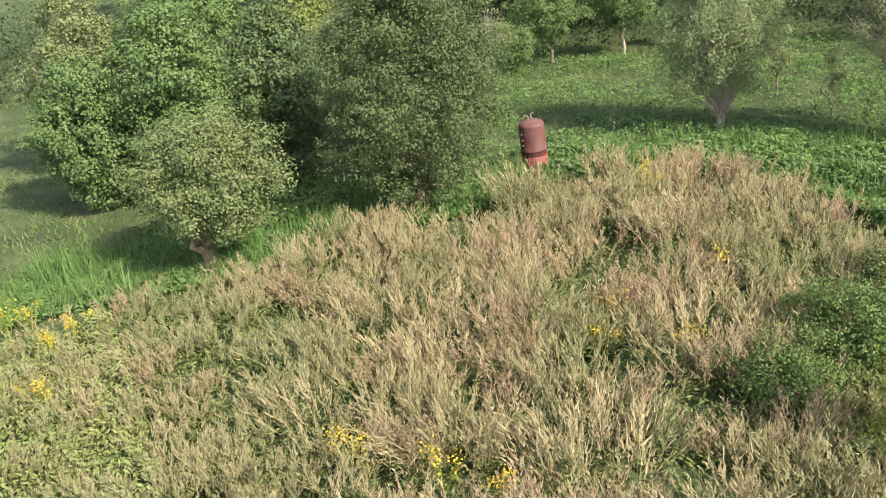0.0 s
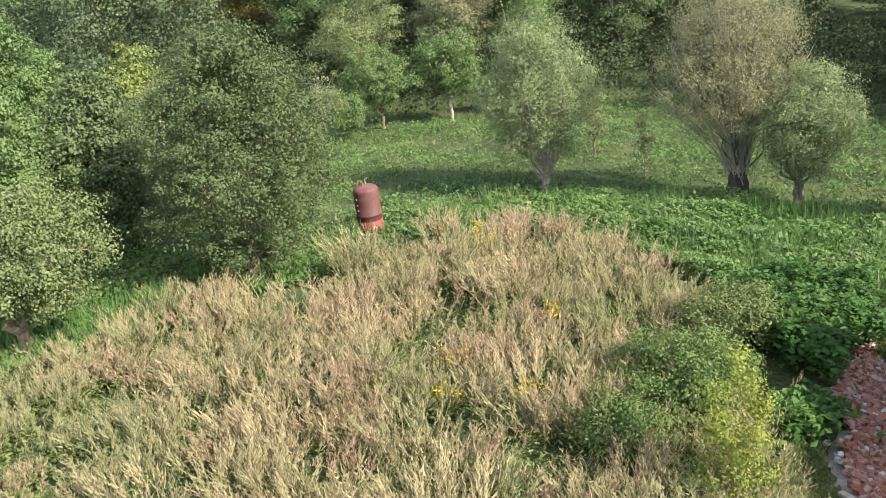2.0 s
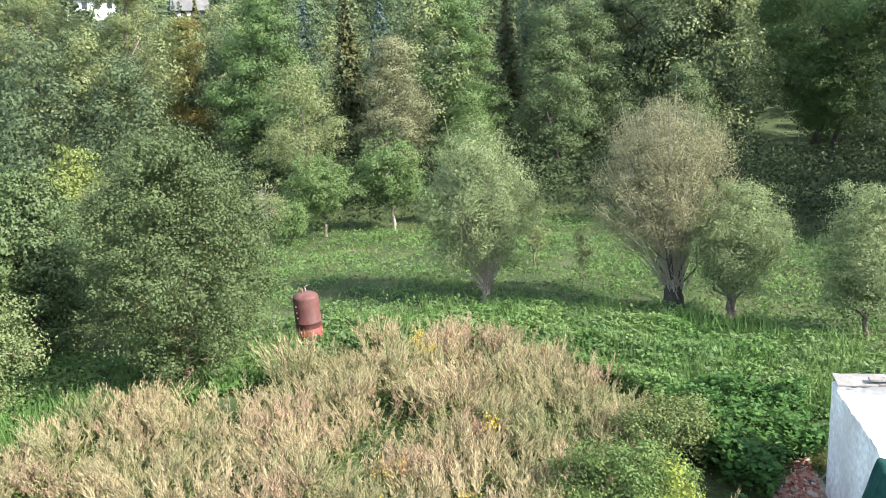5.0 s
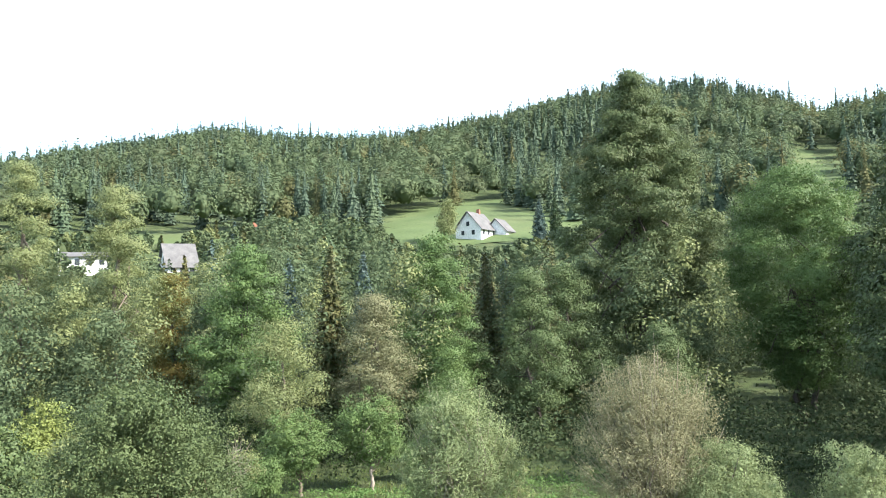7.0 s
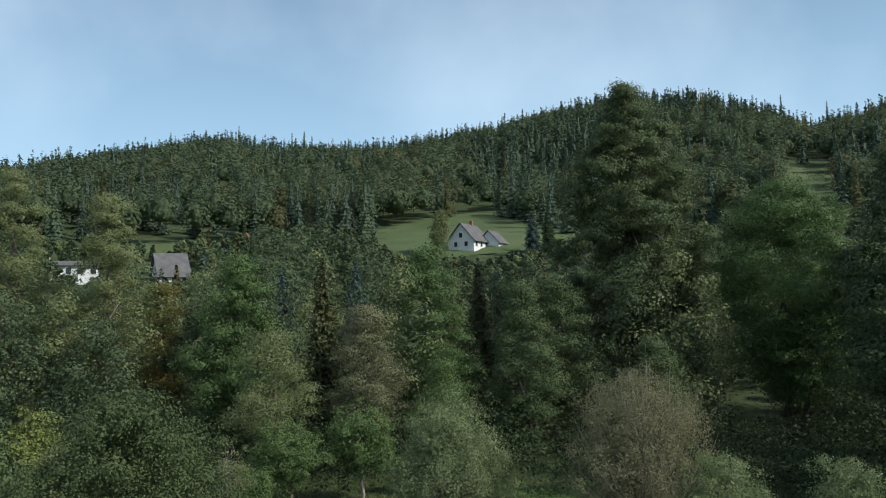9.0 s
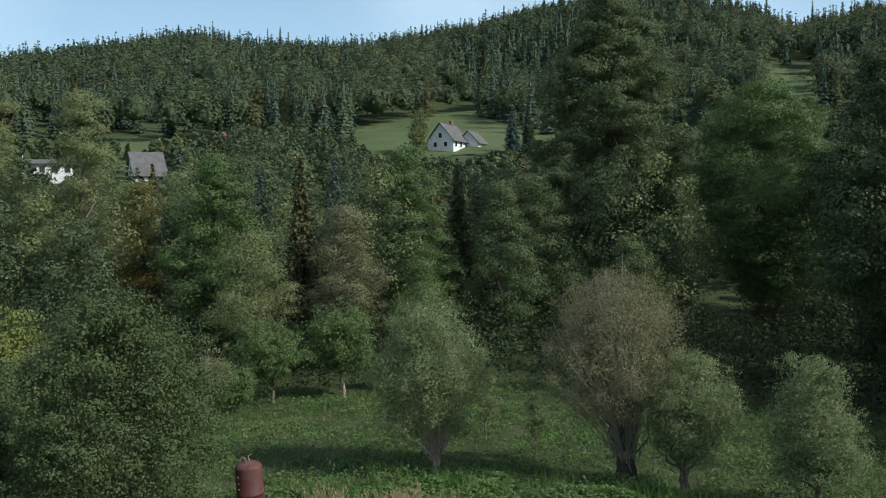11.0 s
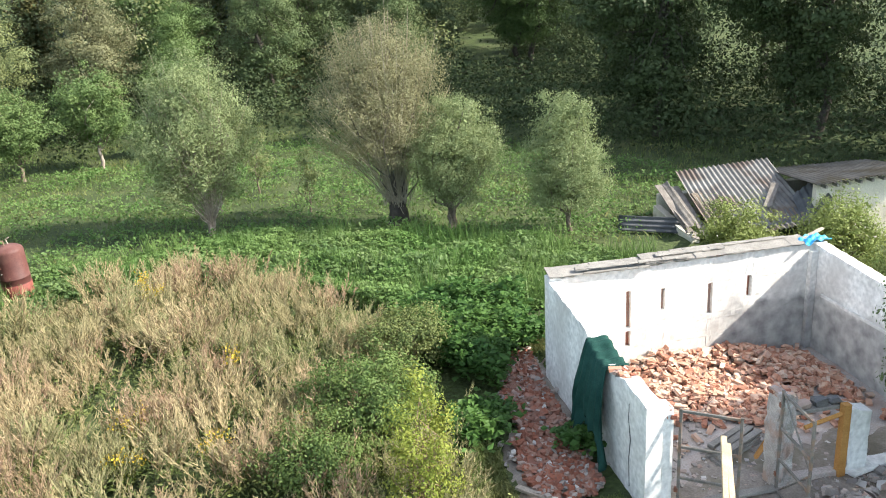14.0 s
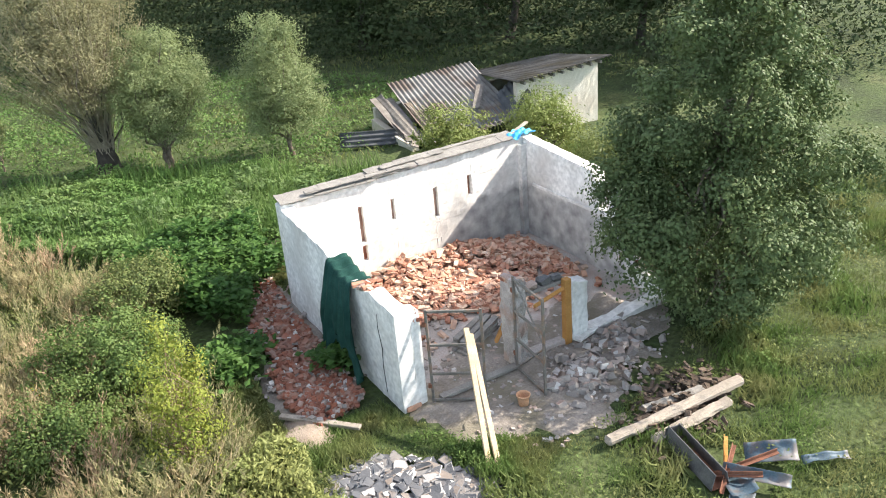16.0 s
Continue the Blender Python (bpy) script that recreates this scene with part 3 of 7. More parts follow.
def needled(soup, rng, p, z, h, r, k, size, slot=0):
    """Conifers: a slim dark core and k drooping sprays each, ragged at the rim."""
    tiers(soup, rng, p, z, h * 0.86, r * 0.6, *((6, 7) if k < 150 else (16, 11)), slot)
    n = len(p)
    t = rng.random((n, k)) ** 1.25
    a = rng.uniform(0, 2 * np.pi, (n, k))
    whorl = 0.88 + 0.12 * np.sin(t * (34 + 10 * rng.random((n, 1))) + a * 0.5 + rng.uniform(0, 6, (n, 1)))
    rad = r[:, None] * ((1 - t) ** 0.72 * 0.96 + 0.03) * whorl * rng.uniform(0.62, 1.12, (n, k))
    c = np.stack([p[:, :1] + np.cos(a) * rad, p[:, 1:2] + np.sin(a) * rad, z[:, None] + h[:, None] * (0.04 + 0.95 * t) - 0.15 * rad], -1)
    d = np.stack([np.cos(a), np.sin(a), 0.6 * t - 0.45], -1) + rng.normal(size=(n, k, 3)) * 0.3
    f = np.stack([np.cos(a) * 0.7, np.sin(a) * 0.7, np.full((n, k), 0.8)], -1) + rng.normal(size=(n, k, 3)) * 0.16
    leaves(soup, rng, c.reshape(-1, 3), (size * (1.1 - 0.4 * t)).ravel(), 0.85, d.reshape(-1, 3), slot, pointed=True, face=f.reshape(-1, 3), lay=0.6)


def boughs(h0, h1, r, n, seed=0, wide=0.42, peak=0.55, taper=0.65, tip=0.28):
    """Lobes for a crown of separate boughs round the stem, widest at that share of its height."""
    q = random.Random(seed)
    out = [(0, 0, h0 + (h1 - h0) * u, r * 0.30, (h1 - h0) * 0.11) for u in (0.25, 0.5, 0.75)]
    for i in range(n):
        u = (i + 0.5) / n
        rad = r * min(1, (u / peak) ** 0.6 if u < peak else ((1 - u) / (1 - peak)) ** taper)
        a = i * 2.4 + q.uniform(-0.5, 0.5)
        d = max(0, rad * q.uniform(0.55, 0.8))
        s = max(tip * r, rad * wide) * q.uniform(0.8, 1.2)
        out.append((math.cos(a) * d, math.sin(a) * d, h0 + (h1 - h0) * min(0.96, u) - 0.2 * s, s, s * q.uniform(0.5, 0.72)))
    return out


def spruce(name, x, y, z, h, r, leaf, label, seed=1, n=46, category="spruce", z0=0.08, group=""):
    """A conifer: straight stem, whorls of drooping boughs set with needle sprays."""
    rng = np.random.default_rng(seed)
    top = thing(name, x, y, z, label, category, group)
    wood, crown = Soup(), Soup()
    tube(wood, [(0, 0, -0.2), (0, 0, h * 0.5), (0, 0, h * 0.99)], [0.016 * h, 0.010 * h, 0.01], 7)
    part("trunk", wood, BARK, top, smooth=True)
    tiers(crown, rng, np.zeros((1, 2)), np.zeros(1), np.array([h]), np.array([r * 0.8]), 26, 13)
    for i in range(n):
        u = i / n
        zz = h * (z0 + (0.985 - z0) * u)
        rr = r * (1 - u) ** 0.8 * rng.uniform(0.8, 1.1) + 0.1
        k = 7 if u < 0.8 else 5
        for a in rng.uniform(0, 2 * np.pi) + np.arange(k) * 2 * np.pi / k + rng.normal(size=k) * 0.25:
            m = max(6, int(rr * 15))
            t = rng.random(m) ** 0.7
            p = np.stack([np.cos(a) * rr * t, np.sin(a) * rr * t, zz - 0.28 * rr * t + 0.12 * rr * t * t], 1) + rng.normal(size=(m, 3)) * 0.09 * rr
            d = np.tile([np.cos(a), np.sin(a), -0.25], (m, 1)) + rng.normal(size=(m, 3)) * 0.55
            leaves(crown, rng, p, 0.30 + 0.08 * rr, 0.5, d, pointed=True, face=np.tile([np.cos(a) * 0.6, np.sin(a) * 0.6, 0.9], (m, 1)) + rng.normal(size=(m, 3)) * 0.35)
    part("crown", crown, leaf, top)
    return top


# ---------------------------------------------------------------- ground
def ground_z(x, y):
    """Flat yard and meadow, then the far side of the valley and the hill."""
    x, y = np.asarray(x, float), np.asarray(y, float)
    r, az = np.hypot(x, y), np.degrees(np.arctan2(x, y))
    el = np.interp(az, [-60, -10, -6, 2.4, 5, 10, 14, 20, 24, 29, 34, 38, 41, 46, 90],
                   [7, 9.2, 10.5, 12.3, 12.0, 11.6, 11.8, 12.75, 13.7, 14.4, 14.2, 13.0, 11.5, 12.5, 10])
    crest = EYE + 560 * np.tan(np.radians(el)) - 17
    near = np.interp(r, [0, 75, 110, 170, 200, 290], [0, 0, 4, 19, 26, 46])
    t = np.clip((r - 290) / 270, 0, 1)
    hill = near + (crest - 46) * (t * (1.35 - 0.35 * t))
    hill = np.where(r > 560, crest * np.exp(-((r - 560) / 900.0) ** 2), hill)
    w = np.clip((az + 70) / 30, 0, 1) * np.clip((115 - az) / 30, 0, 1)
    bumps = 0.06 * np.sin(x * 0.9 + 1) * np.sin(y * 0.8) + 0.05 * np.sin(x * 2.1) * np.sin(y * 1.7 + 2)
    return hill * w + bumps * np.clip((r - 5) / 10, 0, 1) * (r < 120) * (1 - 0.9 * yard_mask(x, y))


def yard_mask(x, y):
    """1 near the walls, 0 away from them."""
    return np.clip(1.6 - np.hypot((x - 13.5) / 6.5, (y - 9.5) / 6.5), 0, 1)


def ground_material():
    m, nt, b = mat_base("grassland", 0.95)
    co = nt.nodes.new("ShaderNodeTexCoord")
    a = noise_node(nt, 0.5, 6, co.outputs["Object"])
    r = ramp_node(nt, [(0.3, (0.035, 0.048, 0.018)), (0.5, (0.055, 0.08, 0.024)), (0.7, (0.09, 0.105, 0.042))])
    nt.links.new(a.outputs["Fac"], r.inputs["Fac"])
    f = noise_node(nt, 9, 6, co.outputs["Object"])
    fr = ramp_node(nt, [(0.3, (0.5, 0.5, 0.5)), (0.7, (1.15, 1.15, 1.15))])
    nt.links.new(f.outputs["Fac"], fr.inputs["Fac"])
    nt.links.new(mix_node(nt, 1.0, r.outputs["Color"], fr.outputs["Color"], 'MULTIPLY'), b.inputs["Base Color"])
    bp = nt.nodes.new("ShaderNodeBump")
    bp.inputs["Strength"].default_value, bp.inputs["Distance"].default_value = 0.6, 0.1
    nt.links.new(f.outputs["Fac"], bp.inputs["Height"])
    nt.links.new(bp.outputs["Normal"], b.inputs["Normal"])
    return m


rings = np.concatenate([np.arange(0.5, 40, 0.9), np.arange(40, 120, 4), np.arange(120, 640, 12), [700, 800, 1000, 1400, 2200, 4000]])
azs = np.radians(np.arange(0, 360, 2.0))
gr, ga = np.meshgrid(rings, azs, indexing="ij")
gx, gy = gr * np.sin(ga), gr * np.cos(ga)
gv = np.stack([gx, gy, ground_z(gx, gy)], -1).reshape(-1, 3)
na = len(azs)
gi, gj = np.meshgrid(np.arange(len(rings) - 1), np.arange(na), indexing="ij")
gk = (gj + 1) % na
gf = np.stack([gi * na + gj, (gi + 1) * na + gj, (gi + 1) * na + gk, gi * na + gk], -1).reshape(-1, 4)
gsoup = Soup().add(gv, gf[:, ::-1])
gsoup.add(gv[:na], [list(range(na))[::-1]])
ground = new("ground", gsoup.mesh("ground", ground_material(), True))
tagged(ground, "green meadow ground rising to a wooded hill", "ground", kind="structure")


def inside(px, py, poly):
    """Which points lie in the polygon."""
    px, py = np.asarray(px), np.asarray(py)
    res = np.zeros(px.shape, bool)
    for (x1, y1), (x2, y2) in zip(poly, poly[1:] + poly[:1]):
        c = ((y1 > py) != (y2 > py)) & (px < (x2 - x1) * (py - y1) / (y2 - y1 + 1e-12) + x1)
        res ^= c
    return res


def patch(name, poly, mats, label, lift=0.015, step=0.13, rough=0.03, category="ground", seed=3):
    """A ragged sheet of another soil lying on the ground."""
    rng = np.random.default_rng(seed)
    xs, ys = [p[0] for p in poly], [p[1] for p in poly]
    gx = np.arange(min(xs) - 0.5, max(xs) + 0.5, step)
    gy = np.arange(min(ys) - 0.5, max(ys) + 0.5, step)
    X, Y = np.meshgrid(gx, gy, indexing="ij")
    wob = 0.18 * np.sin(X * 5.1 + Y * 2.3) + 0.15 * np.sin(Y * 6.7 - X * 3.1)
    soft = inside(X + wob, Y + wob, poly).astype(float)
    for _ in range(4):
        soft = (soft + np.roll(soft, 1, 0) + np.roll(soft, -1, 0) + np.roll(soft, 1, 1) + np.roll(soft, -1, 1)) / 5
    Z = ground_z(X, Y) + (soft - 0.45) * 0.09 + lift * soft + (rng.random(X.shape) - 0.5) * rough
    a, b = len(gx), len(gy)
    i, j = np.meshgrid(np.arange(a - 1), np.arange(b - 1), indexing="ij")
    q = np.stack([i * b + j, (i + 1) * b + j, (i + 1) * b + j + 1, i * b + j + 1], -1)[soft[:-1, :-1] > 0.05]
    Xw, Yw = X + rng.normal(size=X.shape) * step * 0.2, Y + rng.normal(size=X.shape) * step * 0.2
    s = Soup().add(np.stack([Xw, Yw, Z], -1).reshape(-1, 3), q)
    return tagged(new(name, s.mesh(name, mats, True)), label, category, kind="structure")


YARD = [(9.95, 9.0), (9.62, 7.8), (9.5, 7.3), (10.15, 6.7), (10.7, 5.8), (11.5, 5.8), (12.0, 5.7), (12.9, 6.1), (14.0, 6.0), (15.8, 6.4), (15.5, 8.0), (12.0, 9.5)]
PATHB = [(12.4, 15.4), (11.3, 15.0), (10.1, 13.5), (9.7, 12.4), (9.0, 11.9), (8.6, 11.0), (8.25, 10.3), (8.6, 9.9), (9.2, 9.9), (9.8, 10.0), (11.8, 13.6)]
patch("ground_sand_heap", [(7.5, 9.3), (8.2, 9.25), (8.7, 9.9), (8.5, 10.5), (8.0, 10.4), (7.6, 9.9)], SAND, "small heap of pale sandy rubble", lift=0.10, rough=0.05, seed=6)
patch("ground_yard", YARD, DIRT, "bare dusty soil with debris before the gate")
patch("ground_rubble_strip", PATHB, DIRT, "bare soil under broken bricks along the wall", seed=5)

for k, field in enumerate(([(13.4, 198), (16, 194), (20, 190), (26, 198), (26, 236), (23, 272), (19, 280), (16, 262), (14, 232)], [(-3, 204), (3, 200), (8, 200), (10, 204), (8, 219), (3, 221), (-3, 218)], [(38.5, 215), (42.5, 215), (42.5, 350), (39.5, 350)])):
    patch("ground_field", [(r_ * math.sin(radians(a_)), r_ * math.cos(radians(a_))) for a_, r_ in field], MEADOW, "sunlit mown meadow on the slope", lift=0.35, step=3.0, rough=0.05, seed=30 + k)


# ---------------------------------------------------------------- the ruin
RUIN = dict(x=9.68, y=8.86, rz=-22.2)
RW, RD, RT = 6.75, 5.3, 0.3
RM = pose(RUIN["x"], RUIN["y"], 0, 0, 0, RUIN["rz"])


def ruin_at(u, v, w=0.0):
    return RM @ Vector((u, v, w))


def wall_soup(length, top, thick, holes=(), step=0.1, seed=1, rough=0.0035):
    """A wall along +x from 0, its face at y=0 and back at y=thick, with holes and a broken top line."""
    rng = np.random.default_rng(seed)
    us = np.unique(np.round(np.concatenate([np.arange(0, length + 0.01, step), [length]] + [[h[0], h[1]] for h in holes]), 3))
    hmax = max(top(u) for u in us)
    ws = np.unique(np.round(np.concatenate([np.linspace(0, hmax, int(hmax / 0.16) + 2)] + [[h[2], h[3]] for h in holes]), 3))
    nu, nw = len(us), len(ws)
    tops = np.array([top(u) for u in us])
    U, W = np.meshgrid(us, ws, indexing="ij")
    Wc = np.minimum(W, tops[:, None])
    jf, jb = rng.normal(size=U.shape) * rough, rng.normal(size=U.shape) * rough
    front = np.stack([U, jf, Wc], -1)
    back = np.stack([U, thick + jb, Wc], -1)
    solid = np.ones((nu - 1, nw - 1), bool)
    for i in range(nu - 1):
        for j in range(nw - 1):
            uc, wc = (us[i] + us[i + 1]) / 2, (ws[j] + ws[j + 1]) / 2
            if any(h[0] < uc < h[1] and h[2] < wc < h[3] for h in holes) or ws[j] >= min(tops[i], tops[i + 1]) - 0.004 and ws[j] >= max(tops[i], tops[i + 1]) - 0.004:
                solid[i, j] = False
    idf = lambda i, j: i * nw + j
    idb = lambda i, j: nu * nw + i * nw + j
    q = []
    for i in range(nu - 1):
        for j in range(nw - 1):
            if not solid[i, j]:
                continue
            q.append((idf(i, j), idf(i + 1, j), idf(i + 1, j + 1), idf(i, j + 1)))
            q.append((idb(i, j + 1), idb(i + 1, j + 1), idb(i + 1, j), idb(i, j)))
            for di, dj, e in ((-1, 0, ((i, j), (i, j + 1))), (1, 0, ((i + 1, j + 1), (i + 1, j))), (0, -1, ((i + 1, j), (i, j))), (0, 1, ((i, j + 1), (i + 1, j + 1)))):
                a, b = i + di, j + dj
                if not (0 <= a < nu - 1 and 0 <= b < nw - 1 and solid[a, b]):
                    (p, r), (s, t) = e
                    q.append((idf(p, r), idf(s, t), idb(s, t), idb(p, r)))
    return Soup().add(np.concatenate([front.reshape(-1, 3), back.reshape(-1, 3)]), np.array(q))


ruin = thing("ruined_outbuilding", RUIN["x"], RUIN["y"], 0, "roofless white plastered brick outbuilding with broken walls", "ruin", rz=RUIN["rz"])
rr = random.Random(4)


def ragged(points, amp, seed):
    r = random.Random(seed)
    ph = [r.uniform(0, 6) for _ in range(3)]
    return lambda u: float(np.interp(u, [p[0] for p in points], [p[1] for p in points])) + amp * (math.sin(u * 9 + ph[0]) + math.sin(u * 23 + ph[1]) * 0.7 + math.sin(u * 41 + ph[2]) * 0.4)


SLITS = [(1.80, 1.92, 1.12, 2.02), (1.80, 1.92, 0.66, 1.04), (2.64, 2.74, 1.45, 1.98), (3.79, 3.91, 1.2, 1.95), (4.76, 4.87, 1.5, 2.02)]
part("wall_back", wall_soup(RW, ragged([(0, 2.53), (3.3, 2.57), (RW, 2.62)], 0.012, 1), RT, SLITS, seed=1), SOOT, ruin, "white plaster wall with upright slots and soot",
     pose(0, RD - RT, 0))
for a, b, c, d in SLITS:
    part("slot_brick", wall_soup(b - a + 0.04, lambda u, h=d - c + 0.04: h, 0.1, step=0.06, seed=int(a * 100)), REDBRICK, ruin, "bare brick seen in the slot", pose(a - 0.02, RD - RT + 0.1, c - 0.02))
part("wall_left", wall_soup(RD, ragged([(0, 2.04), (0.9, 2.12), (1.3, 2.02), (2.2, 2.0), (2.8, 2.28), (RD, 2.5)], 0.015, 2), RT, seed=2), PLASTER, ruin,
     "pale plaster wall with a crack", pose(0, 0, 0, 0, 0, 90) @ pose(0, -RT, 0))
part("wall_right", wall_soup(RD - RT - 0.003, ragged([(0, 0.3), (0.9, 0.5), (1.35, 1.1), (1.5, 2.1), (2.25, 2.2), (2.35, 2.40), (RD, 2.6)], 0.006, 3), RT, [(1.85, 2.15, 1.55, 1.8)], seed=3), SOOTSIDE, ruin,
     "grey stained plaster wall", pose(RW, 0, 0, 0, 0, 90))
part("pier_corner", wall_soup(0.19, ragged([(0, 2.0), (0.2, 1.98)], 0.01, 4), RT, seed=4), PLASTER, ruin, "white corner pier", pose(RT + 0.003, 0.002, 0))
part("pier_brick", wall_soup(0.34, ragged([(0, 1.98), (0.34, 1.86)], 0.03, 5), 0.36, seed=5, rough=0.03, step=0.05), rough_mat("pier_render", (0.28, 0.255, 0.24), (0.46, 0.43, 0.40), 5, 40, 0.7, stain=(0.30, 0.17, 0.12), stain_amt=0.6, stain_scale=3),
     ruin, "brick gate pier with the plaster gone", pose(2.42, -0.05, 0))
part("pier_low", wall_soup(0.4, ragged([(0, 1.42), (0.4, 1.25)], 0.03, 6), RT, seed=6, rough=0.01), PLASTER, ruin, "broken white pier", pose(3.88, -0.02, 0))
part("wall_front_stub", wall_soup(2.0, ragged([(0, 0.16), (0.8, 0.12), (1.4, 0.16), (2.0, 0.26)], 0.012, 7), RT, seed=7, rough=0.006), PLASTER, ruin, "low broken remains of the front wall", pose(4.3, 0, 0))
part("floor", wall_soup(RW - 2 * RT, lambda u: 0.035, RD - RT - 0.01, step=0.4, seed=8, rough=0.004), CONCRETE, ruin, "dusty concrete floor", pose(RT, 0.0, 0))
part("ledge", box_bm(0.05, 3.2, 0.07, 0.008), PLASTER, ruin, "narrow plaster ledge", pose(RW - RT - 0.02, 3.0, 1.42))
part("pilaster", wall_soup(0.16, lambda u: 2.45, 0.14, seed=9), SOOTPILASTER, ruin, "plaster pilaster in the corner", pose(RW - RT - 0.17, RD - RT - 0.145, 0))
part("plinth_brick", box_bm(0.30, 0.05, 0.11, 0.012, 0.008, 5), BRICK, ruin, "bare orange brick at the foot of the pier", pose(0.2, -0.02, 0.01))
part("sill", box_bm(0.95, 0.22, 0.16, 0.015, 0.01, 3), CONCRETE, ruin, "doorway sill", pose(3.25, 0.1, 0))
# exposed brick at the broken top and the door jambs
BRICKS = []
for k in range(6):
    bm = box_bm((0.25, 0.21, 0.14, 0.24, 0.10, 0.17)[k], 0.115, 0.062, 0.012, 0.014, k)
    me = bpy.data.meshes.new("brick")
    bm.to_mesh(me)
    bm.free()
    me.materials.append(BRICK)
    BRICKS.append(me)
REDBRICKS = []
for me in BRICKS:
    c = me.copy()
    c.materials[0] = REDBRICK
    REDBRICKS.append(c)


for k in range(46):
    u_, v_, w_ = [(rr.uniform(0.04, 0.26), rr.uniform(0.9, 1.5), 2.06), (rr.uniform(0.36, 0.5), rr.uniform(0.05, 0.25), rr.uniform(1.5, 1.95)), (rr.uniform(2.44, 2.74), rr.uniform(-0.02, 0.28), 1.86), (RW - rr.uniform(0.05, 0.25), rr.uniform(0.2, 1.4), 0.6)][k % 4]
    part("brick", (REDBRICKS if k % 3 else BRICKS)[k % 6], None, ruin, "", pose(u_, v_, w_ - 0.02, rr.uniform(-8, 8), rr.uniform(-8, 8), rr.choice((0, 90)) + rr.uniform(-12, 12)))


def heap_height(u, v):
    """Height of the brick heap on the ruin's floor, by place in the ruin."""
    e = np.minimum(np.minimum((u - 0.3) / 0.9, (RW - 0.5 - u) / 1.4), np.minimum((v - 2.1 + 0.35 * np.sin(u * 2.1)) / 0.9, 1))
    return np.clip(e, 0, 1) * (0.20 + 0.16 * np.sin(u * 1.7 + 0.4) ** 2 + 0.10 * np.sin(v * 2.3 + u))


def brick_soup(soup, rng, x, y, z, size=(0.23, 0.115, 0.062), tilt=0.5):
    n = len(x)
    cube = np.array([[a, b, c] for a in (-0.5, 0.5) for b in (-0.5, 0.5) for c in (-0.5, 0.5)])
    faces = np.array([[0, 1, 3, 2], [4, 6, 7, 5], [0, 4, 5, 1], [2, 3, 7, 6], [0, 2, 6, 4], [1, 5, 7, 3]])
    s = np.array(size) * np.stack([rng.uniform(0.3, 1.1, n), rng.uniform(0.65, 1.15, n), rng.uniform(0.7, 1.15, n)], 1)
    p = cube[None] * s[:, None] * (1 + rng.normal(size=(n, 8, 3)) * 0.12) + rng.normal(size=(n, 8, 3)) * 0.006
    q = np.stack([np.ones(n) * 2.2, rng.normal(size=n) * tilt, rng.normal(size=n) * tilt, rng.normal(size=n) * 3], 1)
    q = unit(q)
    w, v = q[:, None, :1], q[:, None, 1:]
    t = 2 * np.cross(np.broadcast_to(v, p.shape), p)
    p = p + w * t + np.cross(np.broadcast_to(v, p.shape), t)
    p += np.stack([x, y, z], 1)[:, None]
    soup.add(p.reshape(-1, 3), (faces[None] + np.arange(n)[:, None, None] * 8).reshape(-1, 4))


def brick_parts(parent, meshes, xs, ys, zs, rng, tilt=35):
    for i, (x, y, z) in enumerate(zip(xs, ys, zs)):
        part("brick", meshes[int(rng.integers(6))], None, parent, "", pose(x, y, z, rng.normal() * tilt * 0.5, rng.normal() * tilt * 0.5, rng.uniform(0, 360)))


def shards(name, size, mat, seed):
    """Six broken pieces of about that size, to share."""
    out, q = [], np.random.default_rng(seed)
    for i in range(6):
        s = Soup()
        m = 5 + i % 3
        a = np.sort(q.uniform(0, 2 * np.pi, m)) + np.arange(m) * 0.3
        rr = q.uniform(0.38, 0.6, m)
        ring = np.stack([np.cos(a) * rr * size[0], np.sin(a) * rr * size[1]], 1)
        low = np.column_stack([ring, np.zeros(m)])
        high = np.column_stack([ring * q.uniform(0.6, 1.0, (m, 1)), size[2] * q.uniform(0.7, 1.1, m)])
        s.add(np.concatenate([low, high]), [[j, (j + 1) % m, m + (j + 1) % m, m + j] for j in range(m)])
        s.add(high, [list(range(m))])
        s.add(low, [list(range(m))[::-1]])
        out.append(s.mesh(name, mat))
    return out


def shard_parts(name, parent, meshes, xs, ys, zs, rng, tilt):
    for x, y, z in zip(xs, ys, zs):
        k = rng.uniform(0.5, 1.25)
        part(name, meshes[int(rng.integers(6))], None, parent, "", pose(x, y, z, rng.normal() * tilt, rng.normal() * tilt, rng.uniform(0, 360)) @ Matrix.Diagonal((k, k, k, 1)))


